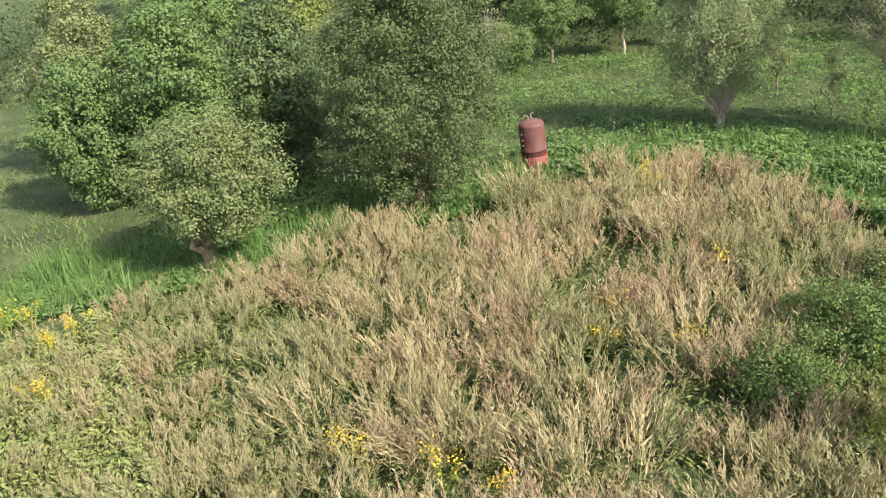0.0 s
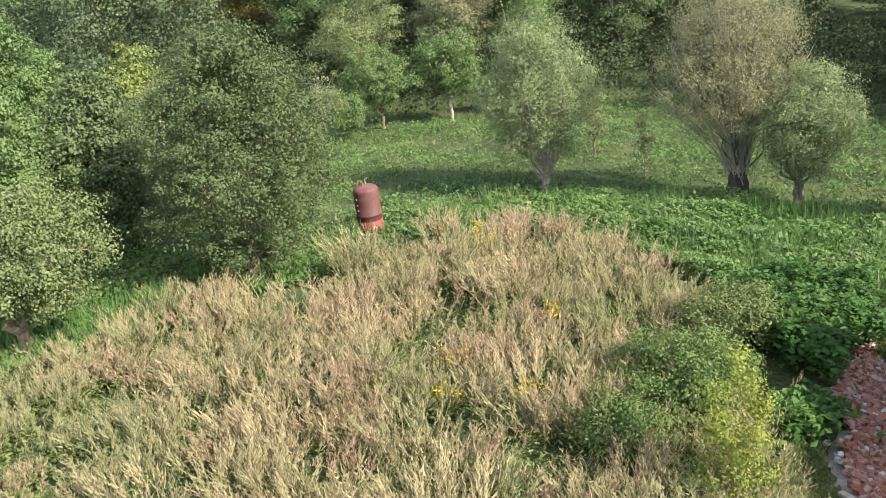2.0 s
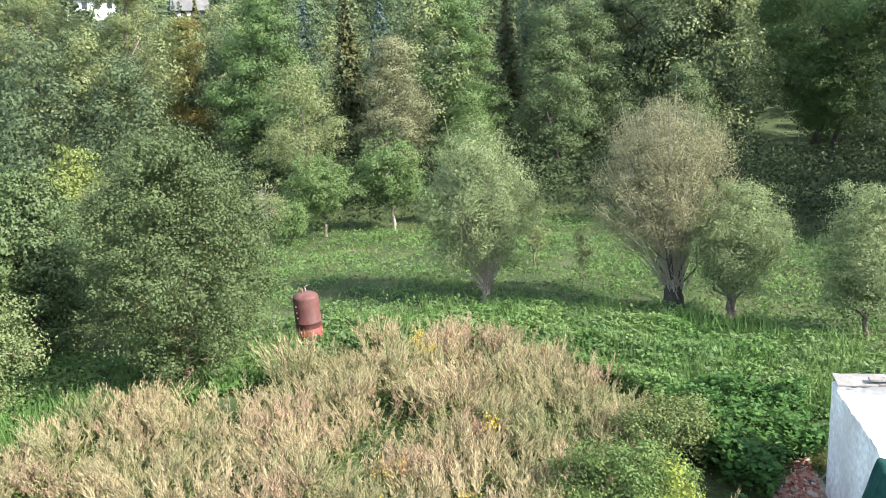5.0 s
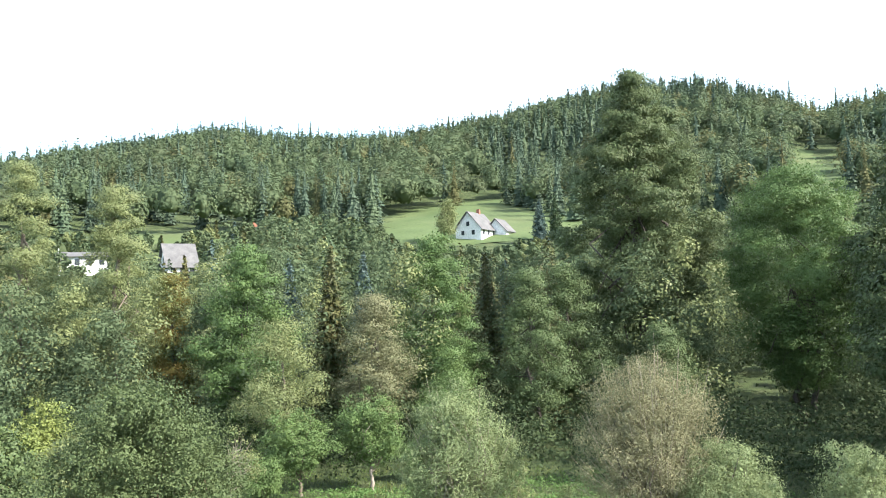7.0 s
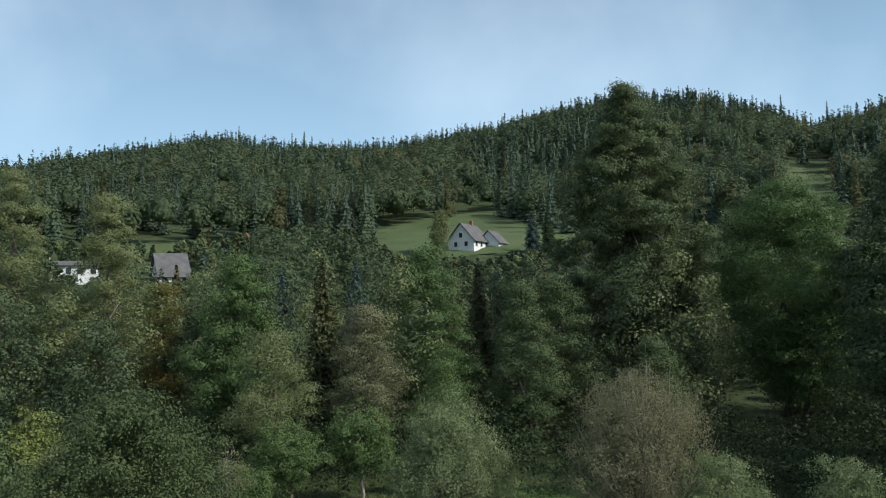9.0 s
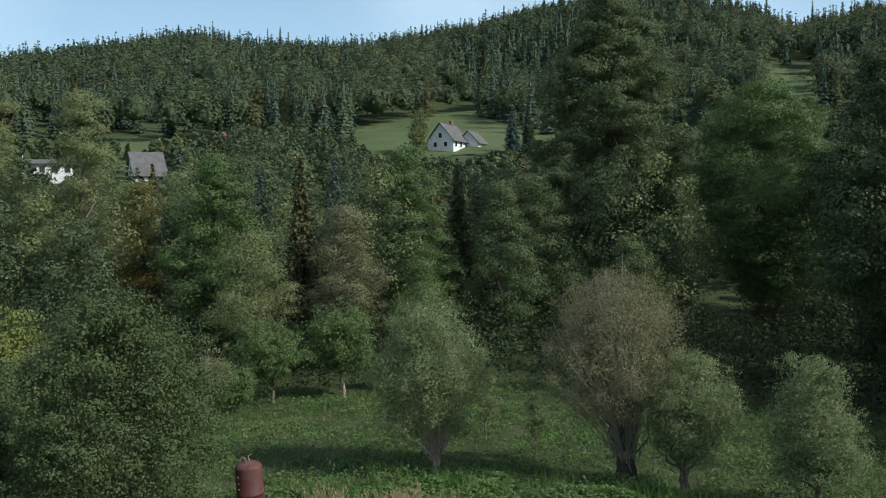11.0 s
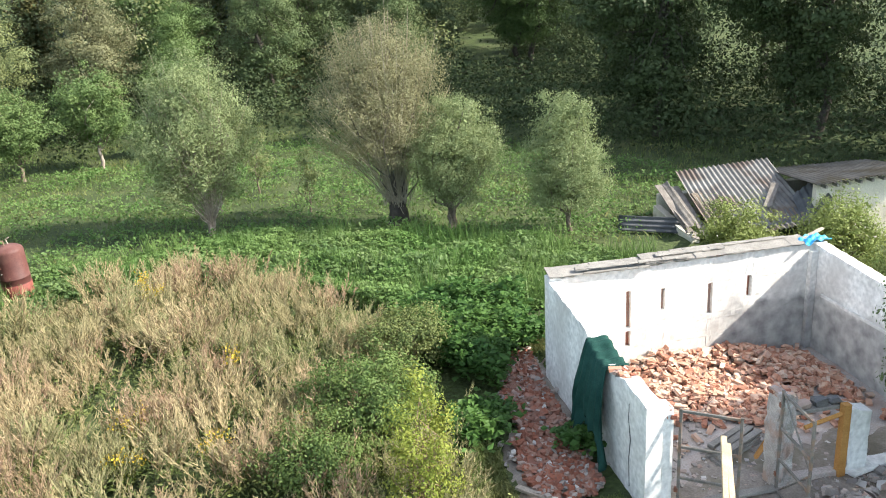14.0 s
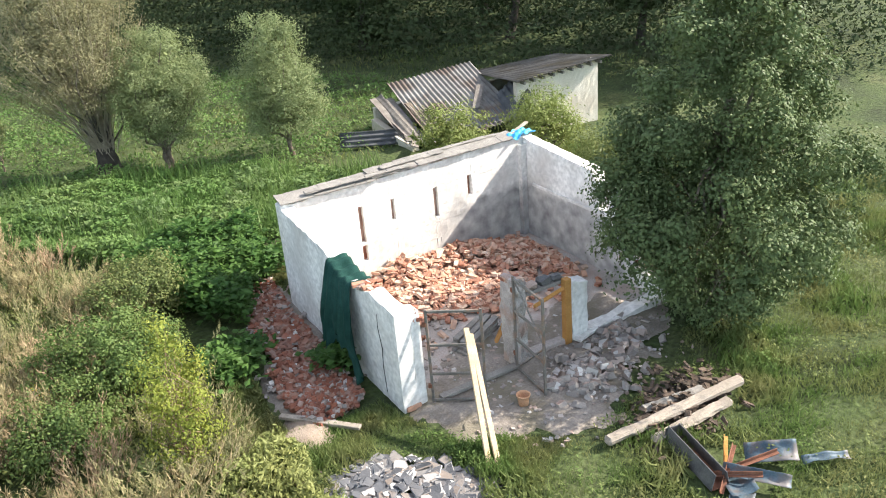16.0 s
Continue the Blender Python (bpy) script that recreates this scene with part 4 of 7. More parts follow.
def gate_leaf(name, w, h, rails, m, label, brace=False):
    g = new(name)
    g.matrix_world = m
    tagged(g, label, "gate", "gate leaves")
    for n_, sx, sz, x, z in (("stile", 0.05, h, 0.025, 0.04), ("stile", 0.05, h, w - 0.025, 0.04)):
        part(n_, box_bm(sx, 0.045, sz, 0.006), IRON, g, "", pose(x, 0, z))
    for z in rails:
        part("rail", box_bm(w - 0.104, 0.04, 0.05, 0.006), IRON, g, "", pose(w / 2, 0, z))
    if brace:
        s = Soup()
        tube(s, [(0.06, 0.03, 0.1), (w - 0.06, 0.03, h * 0.5)], [0.018, 0.018], 6)
        part("brace", s, IRON, g)
        s = Soup()
        tube(s, [(w - 0.06, 0.03, h * 0.52), (0.06, 0.03, h * 0.95)], [0.018, 0.018], 6)
        part("brace", s, IRON, g)
    for z in (0.35, h - 0.3):
        part("hinge", box_bm(0.07, 0.07, 0.09, 0.01), RUST, g, "", pose(-0.012, 0, z))
    return g


gate_leaf("gate_leaf", 1.02, 1.93, (0.06, 0.62, 1.22, 1.90), RM @ pose(0.56, -0.06, 0.02, 0, 0, -36), "open grey iron gate leaf without its panel")
gate_leaf("gate_leaf", 1.08, 2.0, (0.06, 0.7, 1.3, 1.97), RM @ pose(2.42, -0.12, 0.02, 0, 0, -96), "open grey iron gate leaf with diagonal braces", True)

posty = thing("timber_post", *ruin_at(3.78, 0.02)[:2], 0, "yellow timber door post with a slanting brace", "post", rz=RUIN["rz"])
part("post", box_bm(0.15, 0.14, 1.5, 0.008), YELLOWWOOD, posty)
bs = Soup()
tube(bs, [(-0.02, 0.0, 1.32), (-0.75, 0.05, 1.12)], [0.05, 0.05], 4)
part("brace", bs, YELLOWWOOD, posty)
lint = thing("lintel_rubble", *ruin_at(3.3, 0.25)[:2], 1.38, "dark cloth and stones on the door head", "rubble", rz=RUIN["rz"])
part("board", box_bm(1.15, 0.28, 0.07, 0.01), GREYWOOD, lint, "", pose(0, 0, -0.02))
for k, (a, b, c) in enumerate(((-0.25, 0.3, 0.12), (0.1, 0.26, 0.14), (0.38, 0.22, 0.1))):
    part("stone", box_bm(b, 0.2, c, 0.03, 0.02, k + 7), (GREYSTONE, DARKMETAL, DARKMETAL)[k], lint, "", pose(a, 0, 0.05))

for a, b in ((Vector((10.42, 7.88, 1.70)), Vector((9.07, 6.59, 0.02))), (Vector((10.43, 7.80, 1.60)), Vector((9.17, 6.47, 0.02)))):
    pl = thing("plank", b.x, b.y, b.z, "pale fresh plank leaning against the gate", "plank", "leaning planks")
    d = a - b
    part("board", box_bm(0.10, 0.04, d.length, 0.006), FRESHWOOD, pl, "", d.to_track_quat('Z', 'Y').to_matrix().to_4x4() @ pose(0, 0, 0, 0, 0, 20))

bk = thing("bucket", 10.93, 7.1, 0.02, "small terracotta-coloured bucket on bare soil", "bucket")
s = Soup()
w = np.linspace(0, 2 * np.pi, 20, endpoint=False)
prof = [(0.0, 0.0), (0.10, 0.0), (0.125, 0.2), (0.145, 0.29), (0.155, 0.29), (0.155, 0.31), (0.14, 0.31), (0.13, 0.27), (0.10, 0.03), (0.0, 0.03)]
pv = np.array([[(r * np.cos(a), r * np.sin(a), z) for a in w] for r, z in prof]).reshape(-1, 3)
i, j = np.meshgrid(np.arange(len(prof) - 1), np.arange(20), indexing="ij")
s.add(pv, np.stack([i * 20 + j, i * 20 + (j + 1) % 20, (i + 1) * 20 + (j + 1) % 20, (i + 1) * 20 + j], -1).reshape(-1, 4))
part("pail", s, CLAY, bk, m=Matrix.Diagonal((0.85, 0.85, 0.85, 1)), smooth=True)


# green net over the left wall
net = thing("net_tarpaulin", *ruin_at(0, 2.0)[:2], 0, "dark green net tarpaulin draped over the broken wall", "tarpaulin", rz=RUIN["rz"])
nu_, nv_ = 44, 34
nv = np.zeros((nu_, nv_, 3))
for a in range(nu_):
    for b in range(nv_):
        y = -0.72 + 1.44 * a / (nu_ - 1)
        t = b / (nv_ - 1)
        length = 0.34 + 1.55 + 0.28 * math.sin(a * 0.21 + 0.5) + 0.10 * math.sin(a * 0.83)
        run = t * length
        zt = 2.03 + 0.24 * max(0, y)
        fold = 0.045 * math.sin(y * 11 + 1.5 * t) + 0.035 * math.sin(y * 23 + 3 * t) + 0.02 * math.sin(y * 47 + t)
        if run < 0.34:
            x, z = 0.35 - run * 1.15, zt + 0.035 + 0.03 * math.sin(y * 17) + 0.02 * math.sin(run * 20)
        else:
            dwn = run - 0.34
            belly = 0.10 * math.sin(min(1, dwn / 1.4) * math.pi)
            x, z = -0.06 - 0.10 * dwn - belly - abs(fold) * (0.4 + 0.9 * dwn), zt + 0.03 - dwn
        yy = y * (0.72 + 0.30 * max(0, run - 0.34)) + 0.05 * math.sin(run * 5)
        nv[a, b] = (x, yy, max(z, 0.08))
i, j = np.meshgrid(np.arange(nu_ - 1), np.arange(nv_ - 1), indexing="ij")
s = Soup().add(nv.reshape(-1, 3), np.stack([i * nv_ + j, (i + 1) * nv_ + j, (i + 1) * nv_ + j + 1, i * nv_ + j + 1], -1).reshape(-1, 4))
cloth = part("cloth", s, NET, net, smooth=True)
cloth.modifiers.new("thickness", 'SOLIDIFY').thickness = 0.006
s = Soup()
tube(s, [(-0.006, 0.62, 0.15), (-0.008, 0.66, 0.7), (-0.006, 0.61, 1.1), (-0.008, 0.70, 1.5), (-0.006, 0.68, 1.78)], [0.009, 0.008, 0.009, 0.007, 0.004], 5)
part("crack", s, DARKMETAL, ruin, "dark crack in the plaster")

# weathered boards and felt on the back wall's top
for k, (u, ln, wd, dy, tz) in enumerate(((1.15, 2.3, 0.46, -0.02, 0.0), (3.3, 2.2, 0.48, 0.0, 0.02), (5.2, 2.1, 0.46, -0.01, 0.0), (1.9, 2.6, 0.13, -0.17, 0.06), (4.4, 2.9, 0.11, 0.15, 0.07), (3.4, 1.7, 0.15, 0.04, 0.07))):
    p = ruin_at(u, RD - 0.15 + dy, 2.60 + 0.012 * u + tz)
    bd = thing("roof_board", p.x, p.y, p.z, "grey weathered board left on the wall top", "board", "boards on the wall top", rz=RUIN["rz"] + (k % 3 - 1) * 1.2)
    part("board", box_bm(ln, wd, 0.03, 0.006, 0.012, k, 8), GREYWOOD, bd, "", pose(0, 0, 0, 9))
p = ruin_at(RW - 0.3, RD - 0.2, 2.66)
bt = thing("blue_sheet", p.x, p.y, p.z, "crumpled bright blue plastic sheet on the wall corner", "plastic sheet", rz=RUIN["rz"] + 15)
X, Y = np.meshgrid(np.linspace(-0.38, 0.38, 18), np.linspace(-0.2, 0.2, 12), indexing="ij")
Z = 0.05 + 0.028 * np.sin(X * 21 + Y * 9) + 0.022 * np.sin(Y * 33 - X * 13) - 0.06 * (np.abs(X) / 0.38) ** 3
i, j = np.meshgrid(np.arange(17), np.arange(11), indexing="ij")
s = Soup().add(np.stack([X, Y, Z], -1).reshape(-1, 3), np.stack([i * 12 + j, (i + 1) * 12 + j, (i + 1) * 12 + j + 1, i * 12 + j + 1], -1).reshape(-1, 4))
part("sheet", s, BLUETARP, bt).modifiers.new("thickness", 'SOLIDIFY').thickness = 0.008
part("batten", box_bm(0.9, 0.09, 0.05, 0.006), WOOD, bt, "pale batten under the sheet", pose(0.2, 0.22, 0.02, 0, -4, 10))

# stacked old timber inside the gate
st = thing("timber_stack", *ruin_at(2.35, 1.3)[:2], 0.04, "stack of grey roof battens on the floor", "timber", rz=RUIN["rz"] + 28)
for k in range(9):
    part("batten", box_bm(1.25 - 0.06 * (k % 3), 0.13, 0.07, 0.01, 0.01, k), GREYWOOD, st, "", pose(0.02 * k, (k % 3) * 0.16 - 0.16, 0.085 * (k // 3) , 0, 0, (k * 7) % 5 - 2))
part("batten", box_bm(0.9, 0.1, 0.05, 0.008), YELLOWWOOD, st, "yellow batten", pose(0.35, -0.42, 0.0, 0, -6, 12))

# boards lying about
for x, y, ln, wd, rz, mat_, lab in ((11.11, 8.16, 1.75, 0.16, -22, GREYWOOD, "grey beam lying across the dusty floor"), (8.6, 9.95, 1.6, 0.13, -72, WOOD, "pale board lying at the edge of the rubble"), (14.2, 7.15, 1.9, 0.2, -8, PLASTER, "white beam lying on the rubble")):
    bd = thing("board", x, y, 0.09, lab, "board", rz=rz)
    part("plank", box_bm(ln, wd, 0.06, 0.008, 0.004, 2, 3), mat_, bd)

# squared old logs on a dark heap
hp = thing("bark_heap", 12.3, 4.75, 0, "dark heap of bark and rotten wood under the beams", "heap", kind="stuff")
s = Soup()
hr = np.random.default_rng(9)
brick_soup(s, hr, hr.normal(size=520) * 0.55, hr.normal(size=520) * 0.32 - 0.05, np.abs(hr.normal(size=520)) * 0.09 + 0.01, (0.2, 0.08, 0.03), 0.5)
part("chips", s, rough_mat("dark_bark", (0.05, 0.04, 0.03), (0.14, 0.10, 0.075), 6, 40, 0.5), hp)
for x, y, z, ln, rz, ry, th in ((11.9, 4.62, 0.16, 2.95, -27, -3, 0.2), (11.85, 4.32, 0.08, 1.75, -24, -3, 0.2), (12.3, 4.85, 0.06, 1.3, -32, -2, 0.17)):
    lg = new("log_beam")
    lg.matrix_world = pose(x, y, z, 0, ry, rz)
    tagged(lg, "grey weathered squared log on a dark heap", "log", "old beams")
    part("beam", box_bm(ln, th, th * 0.78, 0.05, 0.014, int(x * 10), 5), WOOD if th == 0.2 else GREYWOOD, lg)

# scrap
sc = thing("metal_trough", 10.95, 3.9, 0.0, "dark rusty open metal trough in the grass", "trough", rz=-126)
part("side", box_bm(1.35, 0.02, 0.3, 0.004), DARKMETAL, sc, "", pose(0, 0.16, 0.05, 12))
part("side", box_bm(1.35, 0.02, 0.3, 0.004), DARKMETAL, sc, "", pose(0, -0.16, 0.05, -12))
part("base", box_bm(1.35, 0.30, 0.02, 0.004), RUST, sc, "", pose(0, 0, 0.05))
part("end", box_bm(0.02, 0.32, 0.26, 0.004), DARKMETAL, sc, "", pose(-0.66, 0, 0.06))
for k, (x, y, ln, rz, ry, mm, lab) in enumerate(((10.85, 3.35, 0.9, 8, -20, RUST, "rusty angle iron in the scrap"), (11.1, 3.15, 1.1, -40, -9, RUST, "rusty angle iron in the scrap"), (10.75, 3.2, 0.8, -75, -12, RUST, "rusty angle iron in the scrap"), (11.15, 3.5, 0.75, 20, -14, YELLOWWOOD, "rotten orange post in the scrap"))):
    an = new("scrap_bar")
    an.matrix_world = pose(x, y, 0.22, 0, ry, rz)
    tagged(an, lab, "scrap", "scrap")
    part("flange", box_bm(ln, 0.06, 0.012, 0.003), mm, an)
    part("web", box_bm(ln, 0.012, 0.06, 0.003), mm, an, "", pose(0, 0.03, 0.013))
for k, (x, y, sx, sy, rz, rx, ry, z) in enumerate(((10.95, 2.95, 1.0, 0.2, -70, 40, 8, 0.2), (11.65, 2.95, 0.8, 0.34, -62, 35, -6, 0.16), (12.0, 2.2, 0.75, 0.16, -50, 8, -4, 0.08), (10.75, 3.15, 0.7, 0.42, 40, -14, 5, 0.10), (10.45, 3.0, 0.6, 0.35, 10, 10, 5, 0.08))):
    sh = new("sheet_metal")
    sh.matrix_world = pose(x, y, z, rx, ry, rz)
    tagged(sh, "bent blue-grey sheet metal in the grass", "sheet metal", "scrap")
    X, Y = np.meshgrid(np.linspace(-sx / 2, sx / 2, 12), np.linspace(-sy / 2, sy / 2, 8), indexing="ij")
    Z = 0.05 * np.sin(X * 4 + k) + 0.22 * (Y / sy) ** 2 + 0.015 * np.sin(X * 17 + Y * 13)
    i, j = np.meshgrid(np.arange(11), np.arange(7), indexing="ij")
    s = Soup().add(np.stack([X, Y, Z], -1).reshape(-1, 3), np.stack([i * 8 + j, (i + 1) * 8 + j, (i + 1) * 8 + j + 1, i * 8 + j + 1], -1).reshape(-1, 4))
    part("sheet", s, BLUEMETAL, sh, smooth=True).modifiers.new("thickness", 'SOLIDIFY').thickness = 0.004


# ---------------------------------------------------------------- tank
tank = thing("steel_tank", 2.85, 27.9, 0, "upright oxide-red steel pressure tank standing in the weeds", "tank")
tank.rotation_euler = (0, radians(-2.8), 0)
TR = 0.43


def lathe(prof, sides=40):
    w = np.linspace(0, 2 * np.pi, sides, endpoint=False)
    v = np.array([[(r * np.cos(a), r * np.sin(a), z) for a in w] for r, z in prof]).reshape(-1, 3)
    i, j = np.meshgrid(np.arange(len(prof) - 1), np.arange(sides), indexing="ij")
    k = (j + 1) % sides
    return Soup().add(v, np.stack([i * sides + j, i * sides + k, (i + 1) * sides + k, (i + 1) * sides + j], -1).reshape(-1, 4))


part("shell", lathe([(TR, 0.62), (TR, 0.80), (TR + 0.005, 0.805), (TR + 0.005, 0.815), (TR, 0.82), (TR, 1.62)] + [(TR * math.cos(a), 1.62 + 0.22 * math.sin(a)) for a in np.linspace(0.12, 1.57, 9)]), TANKRED, tank, "faded oxide-red shell", smooth=True)
part("lower_band", lathe([(0.02, 0.0), (TR - 0.03, 0.0), (TR + 0.002, 0.06), (TR + 0.004, 0.615), (TR - 0.01, 0.622)]), TANKRUST, tank, "brighter rusty-red lower band", smooth=True)
for k, (a, z) in enumerate(((215, 1.42), (216, 1.22), (217, 1.04))):
    part("fitting", lathe([(0.0, 0.0), (0.02, 0.0), (0.02, 0.05), (0.03, 0.05), (0.03, 0.065), (0.0, 0.065)], 12), IRON if k != 1 else RUST, tank, "small pipe fitting", pose(TR * math.cos(radians(a)) * 0.98, TR * math.sin(radians(a)) * 0.98, z, 90, 0, a + 90))
s = Soup()
tube(s, [(-0.08, -0.1, 1.78), (-0.08, -0.1, 1.98), (-0.2, -0.06, 2.0), (-0.26, -0.06, 1.86)], [0.022] * 4, 8)
part("pipe", s, IRON, tank, "bent grey pipe on the dome")
s = Soup()
tube(s, [(0.05, 0.02, 1.8), (0.02, 0.05, 1.97), (0.12, 0.02, 2.03)], [0.02] * 3, 8)
part("pipe", s, PALEBARK, tank)
part("manhole", lathe([(0.0, 0.0), (0.17, 0.0), (0.17, 0.03), (0.0, 0.035)], 24), TANKRUST, tank, "round hatch", pose(-TR * 0.33, -TR * 0.93, 0.22, 90, 0, -20))


# ---------------------------------------------------------------- shed with the fallen roof
SH = pose(21.8, 17.2, 0, 0, 0, -33)
shed = new("collapsed_shed")
shed.matrix_world = SH
tagged(shed, "cream rendered shed with a collapsed corrugated roof", "shed")


def corrugated(lx, ly, mats, sag=0.0, pitch=0.17, amp=0.028, seed=0):
    """A sheet with waves across x, running down along y."""
    nx = max(8, int(lx / pitch * 8))
    X, Y = np.meshgrid(np.linspace(0, lx, nx), np.linspace(0, ly, 9), indexing="ij")
    Z = amp * np.cos(X * 2 * np.pi / pitch) + sag * np.sin(np.pi * Y / ly) * np.sin(X * 0.9 + seed)
    i, j = np.meshgrid(np.arange(nx - 1), np.arange(8), indexing="ij")
    return Soup().add(np.stack([X, Y, Z], -1).reshape(-1, 3), np.stack([i * 9 + j, (i + 1) * 9 + j, (i + 1) * 9 + j + 1, i * 9 + j + 1], -1).reshape(-1, 4))


def sheet_part(name, soup, mat, m, label=""):
    ob = part(name, soup, mat, shed, label, m, smooth=True)
    ob.modifiers.new("thickness", 'SOLIDIFY').thickness = 0.012
    return ob


part("wall_front", wall_soup(3.1, lambda u: 1.85 + 0.12 * u, 0.28, seed=31), CREAM, shed, "cream rendered wall", pose(3.1, 0.0, 0))
part("wall_side", wall_soup(3.3, lambda u: 2.15 - 0.19 * u, 0.28, seed=32), CREAM, shed, "", pose(6.2, 0.283, 0, 0, 0, 90))
part("wall_rear", wall_soup(7.2, lambda u: 0.85 + 0.06 * u, 0.28, seed=33), CREAM, shed, "", pose(-1.0, 3.4, 0))
part("wall_end", wall_soup(3.0, lambda u: 0.2 + 0.12 * u, 0.25, seed=34), CREAM, shed, "broken end wall", pose(-0.45, 0.3, 0, 0, 0, 100))


def roof_slope(x0, x1, y0, y1, z00, z10, z01, z11, pitch=0.17, amp=0.03, sag=0.08, seed=0, skew=0.0):
    """A waved roof over a warped quad; the waves run down the slope."""
    nx, ny = max(8, int((x1 - x0) / pitch * 8)), 11
    A, B = np.meshgrid(np.linspace(0, 1, nx), np.linspace(0, 1, ny), indexing="ij")
    X = x0 + (x1 - x0) * A + skew * B
    Z = (z00 * (1 - A) + z10 * A) * (1 - B) + (z01 * (1 - A) + z11 * A) * B
    step = np.floor(B * 2.999) * -0.012
    Z = Z + amp * np.cos(A * (x1 - x0) * 2 * np.pi / pitch) - sag * np.sin(np.pi * B) * (0.6 + 0.4 * np.sin(A * 7 + seed)) + step
    i, j = np.meshgrid(np.arange(nx - 1), np.arange(ny - 1), indexing="ij")
    return Soup().add(np.stack([X, y0 + (y1 - y0) * B, Z], -1).reshape(-1, 3), np.stack([i * ny + j, (i + 1) * ny + j, (i + 1) * ny + j + 1, i * ny + j + 1], -1).reshape(-1, 4))


I4 = Matrix.Identity(4)
sheet_part("roof_sheet", roof_slope(0.0, 3.3, -0.3, 3.7, 0.30, 0.80, 1.65, 1.95, seed=1, skew=-0.35), ETERNIT, I4, "weathered corrugated roof slope, sunken to the ground")
sheet_part("roof_sheet", roof_slope(1.3, 3.4, -0.2, 1.7, 0.56, 0.85, 1.08, 1.30, seed=2, skew=0.25, sag=0.0), DARKSHEET, I4, "dark sheet slid down the roof")
sheet_part("roof_sheet", roof_slope(2.9, 6.55, -0.4, 3.8, 2.0, 2.36, 1.55, 1.68, seed=3, sag=0.03), MOSSROOF, I4, "mossy corrugated roof still in place")
sheet_part("roof_sheet", roof_slope(2.75, 3.5, -0.45, 1.0, 0.35, 1.5, 1.3, 1.9, seed=4, sag=0.0), DARKSHEET, I4, "dark sheet hanging from the eave")
sheet_part("roof_sheet", roof_slope(-0.8, -0.45, 0.5, 3.6, 0.55, 0.62, 1.1, 1.35, seed=6, sag=0.05, skew=-0.2, amp=0.012), OLDBOARD, I4, "pale bare edge of the fallen roof")
for k, (x, y, z, ln, rx, ry, rz) in enumerate(((-0.85, 2.0, 0.78, 3.0, 0, -17, 97), (-0.35, 1.7, 0.72, 3.2, 0, -17, 95), (2.2, 1.3, 1.25, 1.5, 0, -17, 60), (-0.6, 0.2, 0.35, 1.2, 20, 8, 70))):
    part("board", box_bm(ln, 0.26, 0.03, 0.004, 0.004, k, 3), OLDBOARD, shed, "grey roof board", pose(x, y, z, rx, ry, rz))
part("hatch", box_bm(0.55, 0.75, 0.09, 0.03, 0.04, 8), BARK, shed, "broken hole with bare boards", pose(0.15, 2.1, 0.98, 17, -5, 12))
for k in range(9):
    part("rafter_tail", box_bm(0.08, 0.5, 0.09, 0.006), GREYWOOD, shed, "", pose(3.25 + k * 0.36, -0.12, 1.83 + 0.035 * k, -4))
cs = new("corrugated_sheet")
cs.matrix_world = pose(20.55, 20.35, 0.1, 55, 0, -53)
tagged(cs, "loose grey corrugated sheet leaning in the grass", "roof sheet")
cp_ = part("sheet", corrugated(0.55, 2.3, None, 0.0), DARKSHEET, cs, "", pose(0, 0.55, 0, 0, 0, -90), smooth=True)
cp_.modifiers.new("thickness", 'SOLIDIFY').thickness = 0.01


# ---------------------------------------------------------------- trees of the meadow
def dome(h0, h1, r, n=5, seed=0, squash=1.0):
    """Lobes that make an uneven round crown between two heights."""
    q = random.Random(seed)
    zc, rz_ = (h0 + h1) / 2, (h1 - h0) / 2
    out = [(0, 0, zc, r * 0.88, rz_ * 0.92)]
    for i in range(n):
        a = i * 2.4 + q.uniform(0, 0.8)
        k = q.uniform(-0.45, 0.5)
        d = r * 0.42 * math.sqrt(1 - k * k)
        out.append((math.cos(a) * d, math.sin(a) * d, zc + k * rz_ * 0.9, r * q.uniform(0.48, 0.6), rz_ * q.uniform(0.42, 0.55) * squash))
    return out


tree("apple_tree", -7.0, 22.4, [(x_ + 0.45, y_, z_, a_, b_) for x_, y_, z_, a_, b_ in dome(1.5, 4.2, 2.1, 4, 1) + boughs(1.4, 4.4, 2.6, 30, 4, 0.26, 0.5)], G["apple"], 0.75, 0.2, 24000, 0.115, "low round apple tree with dull yellowish-green leaves", REDBARK, seed=11, spread=0.2, stems=1, limbs=7, limb=0.75, upright=0.3)
tree("plum_tree", -1.1, 25.5, dome(0.9, 7.3, 3.1, 4, 2) + boughs(0.9, 7.5, 3.45, 46, 3, 0.24, 0.42), G["plum"], 1.0, 0.15, 50000, 0.112, "dense dark-green round fruit tree in the weeds", REDBARK, seed=12, spread=0.2)
tree("willow_tree", 9.8, 30.3, [(-0.25, 0, 4.9, 1.55, 1.6), (-0.5, 0.2, 3.6, 1.75, 1.5), (0.5, 0, 3.9, 1.45, 1.6), (0.1, 0, 2.4, 1.2, 1.1), (-1.2, 0, 2.0, 0.8, 0.7)], G["willow"], 0.55, 0.075, 34000, 0.125,
     "silvery-green willow with several pale stems", PALEBARK, aspect=0.3, seed=13, stems=5, upright=0.7, limbs=6, twigs=60, spread=0.22, limb=0.35, fan=60, dense=False)
